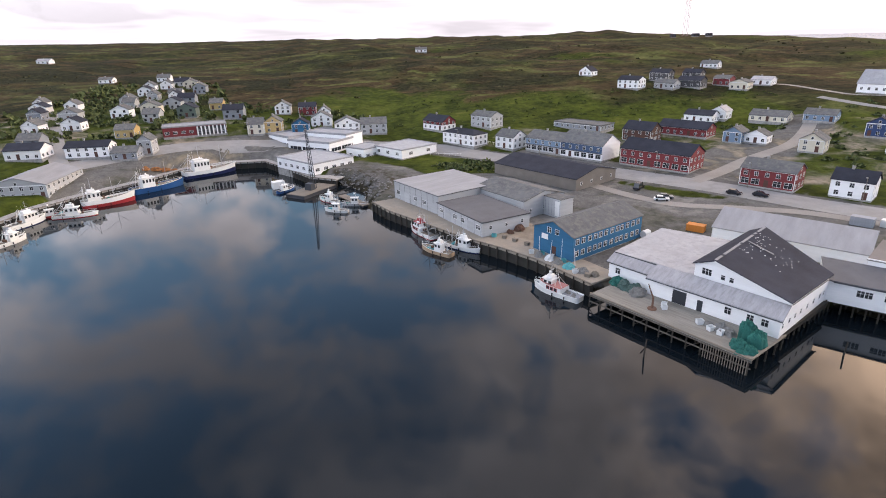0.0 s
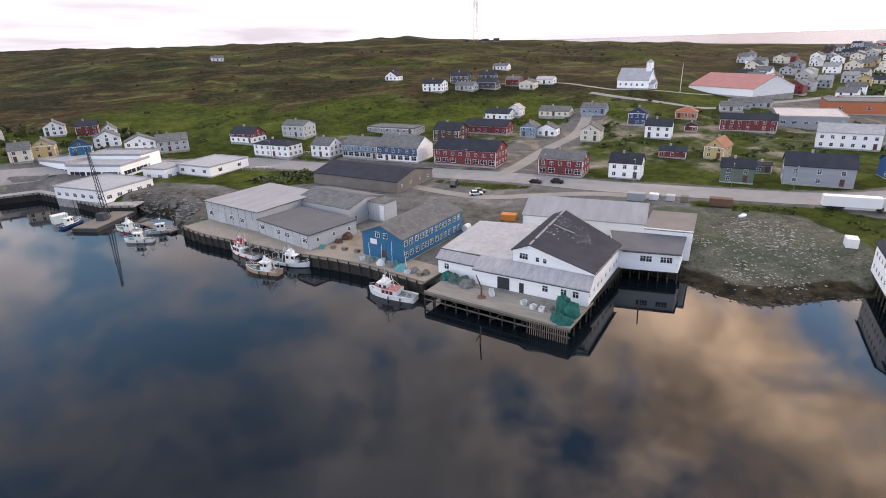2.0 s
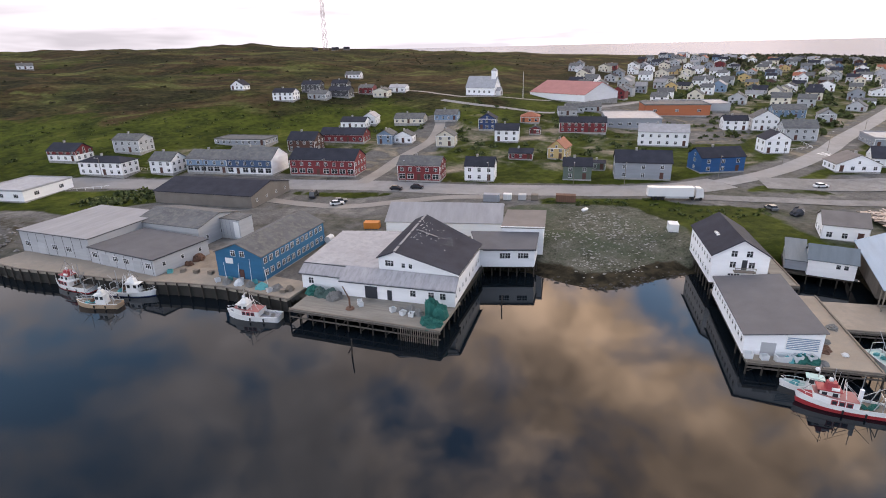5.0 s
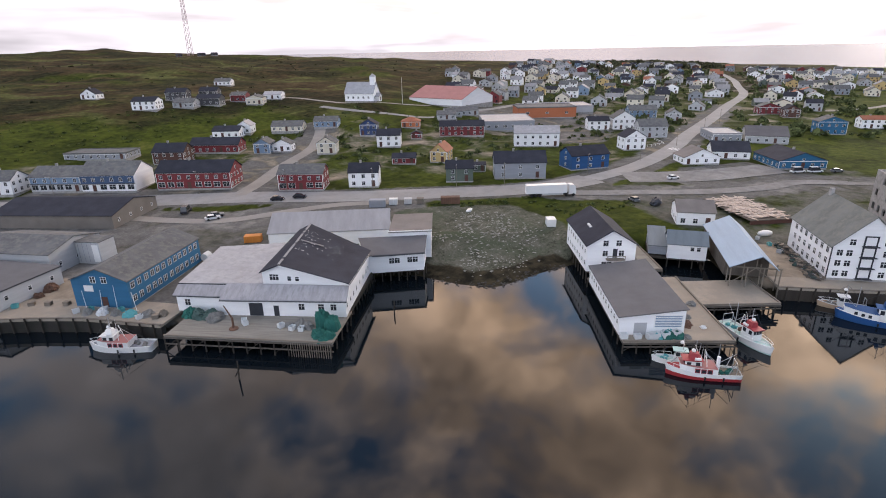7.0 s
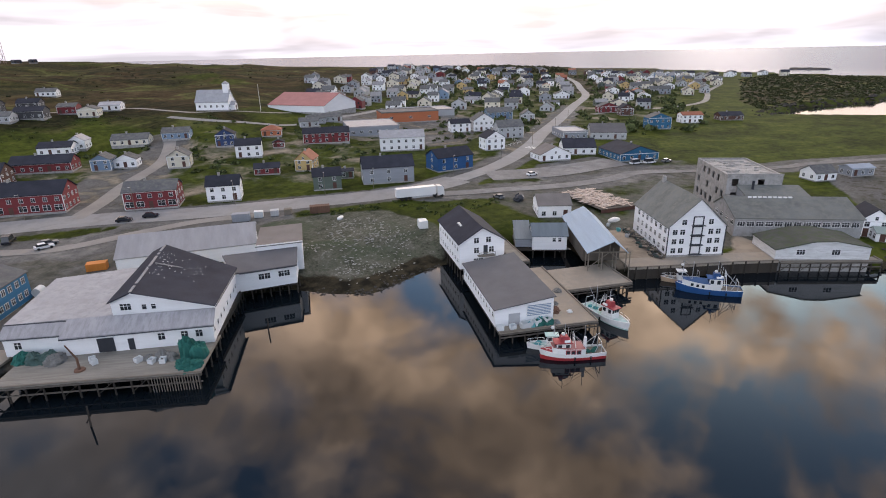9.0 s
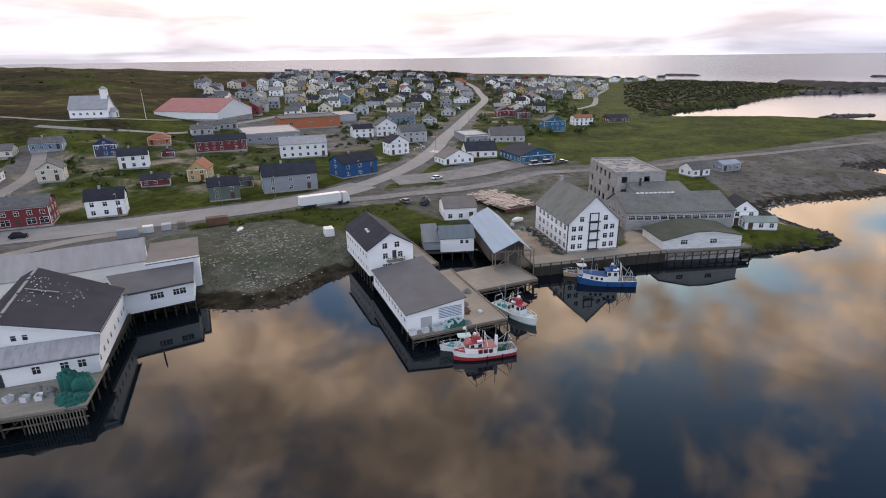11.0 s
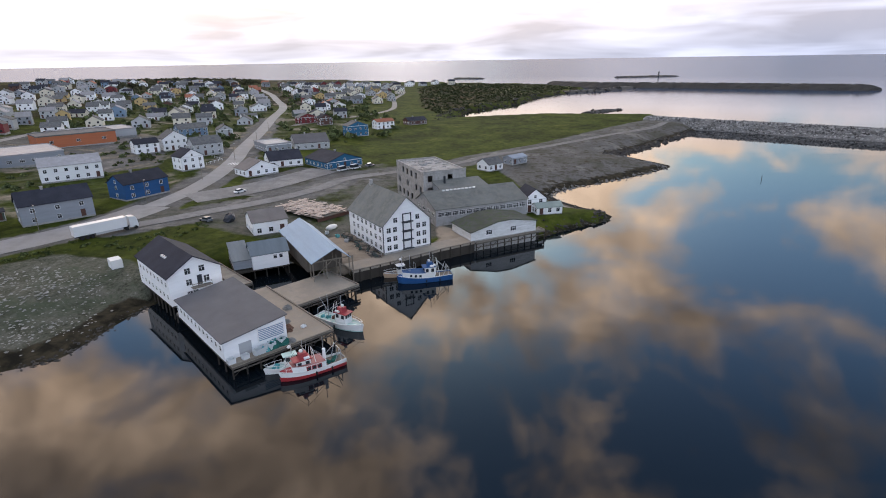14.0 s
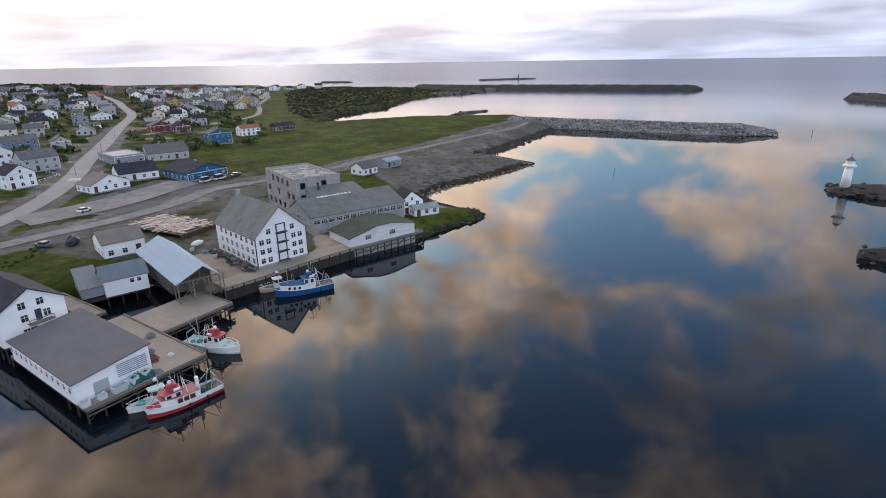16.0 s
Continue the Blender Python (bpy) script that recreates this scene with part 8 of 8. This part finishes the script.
def light_pole(x, y, h=8.5, arm=True):
    ob = thing("street_lamp", x, y, ground(x, y) - 0.2, -47, "grey wooden street lamp post beside the road", "lamp post", "lamps along the road")
    part("pole", Solid().rod((0, 0, 0), (0, 0, h), 0.10, 0.06, 7), TIMBER, ob)
    if arm:
        part("arm", Solid().rod((0, 0, h - 0.4), (0, -1.4, h), 0.05, 0.04, 5), STEEL, ob)
        part("lamp_head", Solid().box(-0.14, 0.14, -1.9, -1.3, h - 0.04, h + 0.08), STEEL, ob)


for px, py in ((8, 246), (40, 220), (76, 190), (97, 168), (118, 147), (140, 128), (153, 117), (186, 103), (222, 99), (262, 100), (305, 103), (350, 110), (-40, 268), (-90, 262)):
    light_pole(px, py)
single("flag_pole", Solid().rod((0, 0, -1), (0, 0, 16), 0.14, 0.06, 7), TRIM, "tall white flag pole beside the hall", "flag pole", (243.0, 268.0, ground(243, 268)))


# ---- fences, garden hedges, stones and low scrub ----
def fence(points, label):
    ob = thing("fence", 0, 0, 0, 0, label, "fence", "garden fences")
    post = Solid().box(-0.06, 0.06, -0.06, 0.06, -0.3, 1.0).mesh("post", TRIM)
    pts = [Vector(p) for p in points]
    for a, b in zip(pts, pts[1:]):
        n = max(1, int((b - a).length / 2.6))
        for k in range(n):
            p, q = a.lerp(b, k / n), a.lerp(b, (k + 1) / n)
            pz, qz = ground(*p), ground(*q)
            o = new("post", post)
            o.parent, o.location = ob, (p.x, p.y, pz)
            part("rail", Solid().rod((p.x, p.y, pz + 0.85), (q.x, q.y, qz + 0.85), 0.05, sides=4), TRIM, ob)


fence(((8, 262), (24, 248), (34, 256)), "low white garden fence by the road")
fence(((-11, 236.4), (-1, 234.4), (9, 231.0)), "row of low white posts along the road")
fence(((240, 112), (262, 106), (272, 116)), "low white garden fence by the street")


STREET = ((61, 196), (105, 151), (149, 112), (182, 99), (231, 96.5), (298, 108), (370, 121), (445, 136), (550, 156), (640, 188), (727, 220), (836, 271))


LEAVES = pieces_material("mixed_green_leaves", (0.030, 0.042, 0.016), (0.115, 0.138, 0.052))
TUFTS = pieces_material("rough_grass_tufts", (0.036, 0.050, 0.015), (0.098, 0.118, 0.036))
HEADSCRUB = pieces_material("dark_green_low_scrub", (0.024, 0.031, 0.012), (0.058, 0.068, 0.026))
HEATHER = pieces_material("dark_heather_twigs", (0.030, 0.030, 0.016), (0.082, 0.080, 0.038))


def road_clearance(xy):
    clear = np.full(len(xy), 1e9)
    for line in (*ROAD_LINES, STREET):
        for a, b in zip(line, line[1:]):
            a, b = np.array(a, float), np.array(b, float)
            k = np.clip(((xy - a) @ (b - a)) / ((b - a) @ (b - a)), 0, 1)
            clear = np.minimum(clear, np.hypot(*(xy - a - k[:, None] * (b - a)).T))
    return clear


def foliage(name, label, material, places, size, leaves, seed, tall=0.8, leaf=0.34, keep_off=5.0):
    """Bushes made of many small loose leaf sprays, ragged in outline, as one sheet of stuff."""
    r, g = random.Random(seed), np.random.default_rng(seed)
    xy = np.array(places(r))
    xy = xy[road_clearance(xy) > 9]
    if keep_off:
        spots = np.array(HOUSES)
        xy = xy[np.array([np.min(np.hypot(*(spots - p).T)) > keep_off for p in xy])]
    z = heights(xy[:, 0], xy[:, 1])
    xy, z = xy[z > 1.6], z[z > 1.6]
    n = len(xy)
    k = size * g.uniform(0.4, 1.3, n) ** 1.3
    way = g.normal(size=(n, leaves, 3))
    way /= np.linalg.norm(way, axis=2, keepdims=True)
    way[..., 2] = np.abs(way[..., 2])
    reach = g.uniform(0.45, 1.12, (n, leaves, 1)) * np.stack([k, k, k * tall], -1)[:, None, :]
    mid = way * reach + np.concatenate([xy, z[:, None]], 1)[:, None, :]
    a = g.normal(size=(n, leaves, 3))
    a /= np.linalg.norm(a, axis=2, keepdims=True)
    b = np.cross(a, g.normal(size=(n, leaves, 3)))
    b /= np.linalg.norm(b, axis=2, keepdims=True)
    half = (k[:, None, None] * leaf) * g.uniform(0.6, 1.3, (n, leaves, 1))
    quads = np.stack([mid - a * half - b * half * 0.7, mid + a * half - b * half * 0.5, mid + a * half * 0.8 + b * half * 0.7, mid - a * half * 0.6 + b * half], 2)
    me = bpy.data.meshes.new(name)
    count = n * leaves
    me.vertices.add(count * 4), me.loops.add(count * 4), me.polygons.add(count)
    me.vertices.foreach_set("co", quads.reshape(-1))
    me.loops.foreach_set("vertex_index", np.arange(count * 4))
    me.polygons.foreach_set("loop_start", np.arange(0, count * 4, 4))
    me.update(calc_edges=True)
    me.materials.append(material)
    return tagged(new(name, me), label, "scrub", kind="stuff")


def scatter(name, label, category, material, places, size, seed, rough=0.3, rings=2, sides=5, squash=0.6):
    """Many small uneven lumps lying on the ground, as one sheet of stuff."""
    r = random.Random(seed)
    s = Solid()
    xy = np.array(places(r))
    zs = heights(xy[:, 0], xy[:, 1])
    for (x, y), z in zip(xy.tolist(), zs.tolist()):
        if z > -1.3:
            k = size * r.uniform(0.4, 1.4) ** 1.5
            s.lump(x, y, z + k * 0.1, k, k * r.uniform(0.7, 1.3), k * squash * r.uniform(0.7, 1.3), r, rings, sides, rough)
    return single(name, s, material, label, category, kind="stuff")


def inside(ring, count):
    def pick(r):
        xs, ys = [p[0] for p in ring], [p[1] for p in ring]
        out = []
        while len(out) < count:
            x = np.array([r.uniform(min(xs), max(xs)) for _ in range(400)])
            y = np.array([r.uniform(min(ys), max(ys)) for _ in range(400)])
            ok = shore_distance(x, y, ring) > 0
            out += list(zip(x[ok].tolist(), y[ok].tolist()))
        return out[:count]
    return pick


def along(points, width, count):
    def pick(r):
        out = []
        for _ in range(count):
            k = r.uniform(0, len(points) - 1.001)
            a, b = Vector(points[int(k)]), Vector(points[int(k) + 1])
            p = a.lerp(b, k % 1)
            out.append((p.x + r.gauss(0, width), p.y + r.gauss(0, width)))
        return out
    return pick


scatter("rubble_stones", "loose pale stones over the gravel field", "stones", PALESTONE, along(((100, 104), (96, 96), (104, 92), (112, 98), (118, 104), (124, 96), (116, 88), (108, 84), (100, 86), (96, 80), (104, 76), (114, 80), (121, 84)), 2.6, 900), 0.24, 11, squash=0.4)
scatter("shore_stones", "dark weedy stones along the beach", "stones", DARKROCK, along(((82, 88), (86, 78), (90, 71.5), (97, 70), (104, 69), (112, 66)), 1.0, 220), 0.28, 12)
scatter("shore_stones", "grey stones along the gravel spit", "stones", ROCK, along(((206, -37), (216, -47), (223, -60), (238, -82), (256, -102), (272, -95), (291, -87)), 1.6, 480), 0.45, 13)
scatter("shore_stones", "dark rocks along the point and the inner shore", "stones", DARKROCK, along(((291, -87), (303, -102), (322, -120), (355, -150), (375, -165)), 2.6, 420), 1.1, 14)
scatter("shore_stones", "dark rocks below the grassy point", "stones", DARKROCK, along(((153, -24), (162, -35), (171, -49), (176, -50), (190, -41), (204, -37)), 1.3, 260), 0.5, 15)
scatter("shore_stones", "brown rocks and debris by the old slip", "stones", ROCK, along(((-46, 207), (-34, 205), (-24, 192), (-22, 176)), 3.0, 300), 0.5, 16)
scatter("spit_rocks", "dark low rocks along the headland shore", "stones", DARKROCK, along(((457, 2), (548, -20), (625, -80), (720, -118), (793, -168)), 6.0, 420), 1.2, 17)
BANK = ((-30, 285), (40, 276), (84, 282), (120, 300), (180, 296), (190, 330), (120, 335), (60, 350), (-20, 360))
foliage("low_scrub", "dark green low scrub on the lower slope", TUFTS, inside(BANK, 300), 0.9, 18, 21, 0.35)
WEST = ((-245, 250), (-240, 330), (-260, 440), (-170, 440), (-130, 350), (-60, 330), (-30, 300), (-60, 282), (-100, 280), (-125, 262), (-160, 236))
foliage("garden_scrub", "green bushes and low trees between the western houses", LEAVES, inside(WEST, 520), 2.5, 26, 22, 1.0)
TOWN = ((330, 40), (420, 30), (520, 70), (700, 80), (900, 200), (840, 330), (700, 380), (520, 330), (380, 280), (300, 180), (250, 140))
foliage("garden_scrub", "green garden bushes and low trees between houses", LEAVES, inside(TOWN, 1000), 3.0, 24, 23, 0.85)
NEARTOWN = ((110, 200), (170, 150), (240, 120), (300, 150), (250, 200), (210, 270), (130, 260))
foliage("garden_scrub", "green garden hedges and bushes between houses", LEAVES, inside(NEARTOWN, 190), 1.4, 26, 24, 0.75)
HILL = ((-420, 420), (-300, 620), (-60, 760), (200, 800), (420, 760), (560, 620), (520, 430), (300, 380), (120, 390), (40, 330), (-60, 360), (-160, 450), (-300, 400))
foliage("heath_scrub", "dark heather and dwarf birch over the hillside", HEATHER, inside(HILL, 300), 1.4, 9, 25, 0.2, 0.5)
RIDGE = ((700, 380), (900, 330), (1060, 330), (1250, 420), (1350, 640), (1200, 760), (900, 620))
foliage("heath_scrub", "dark low scrub along the ridge beyond the village", HEATHER, inside(RIDGE, 2200), 5.0, 9, 26, 0.5, 0.5)
foliage("heath_scrub", "dark low scrub over the headland by the bay", HEADSCRUB, inside(HEADLAND_RING, 3600), 1.5, 9, 27, 0.25, 0.5, 0)
VERGE = ((118, 120), (150, 100), (168, 92), (176, 80), (160, 72), (136, 74), (140, 92), (124, 110))
foliage("verge_weeds", "rough weeds and tall grass beside the road and store", TUFTS, inside(VERGE, 160), 0.7, 18, 28, 0.5)
QUAYBANK = ((-4, 216), (17, 220), (30, 226), (38, 214), (33, 206), (18, 201), (0, 208))
foliage("verge_weeds", "dark weeds and brambles on the bank behind the quay store", LEAVES, inside(QUAYBANK, 170), 1.4, 22, 29, 0.6)
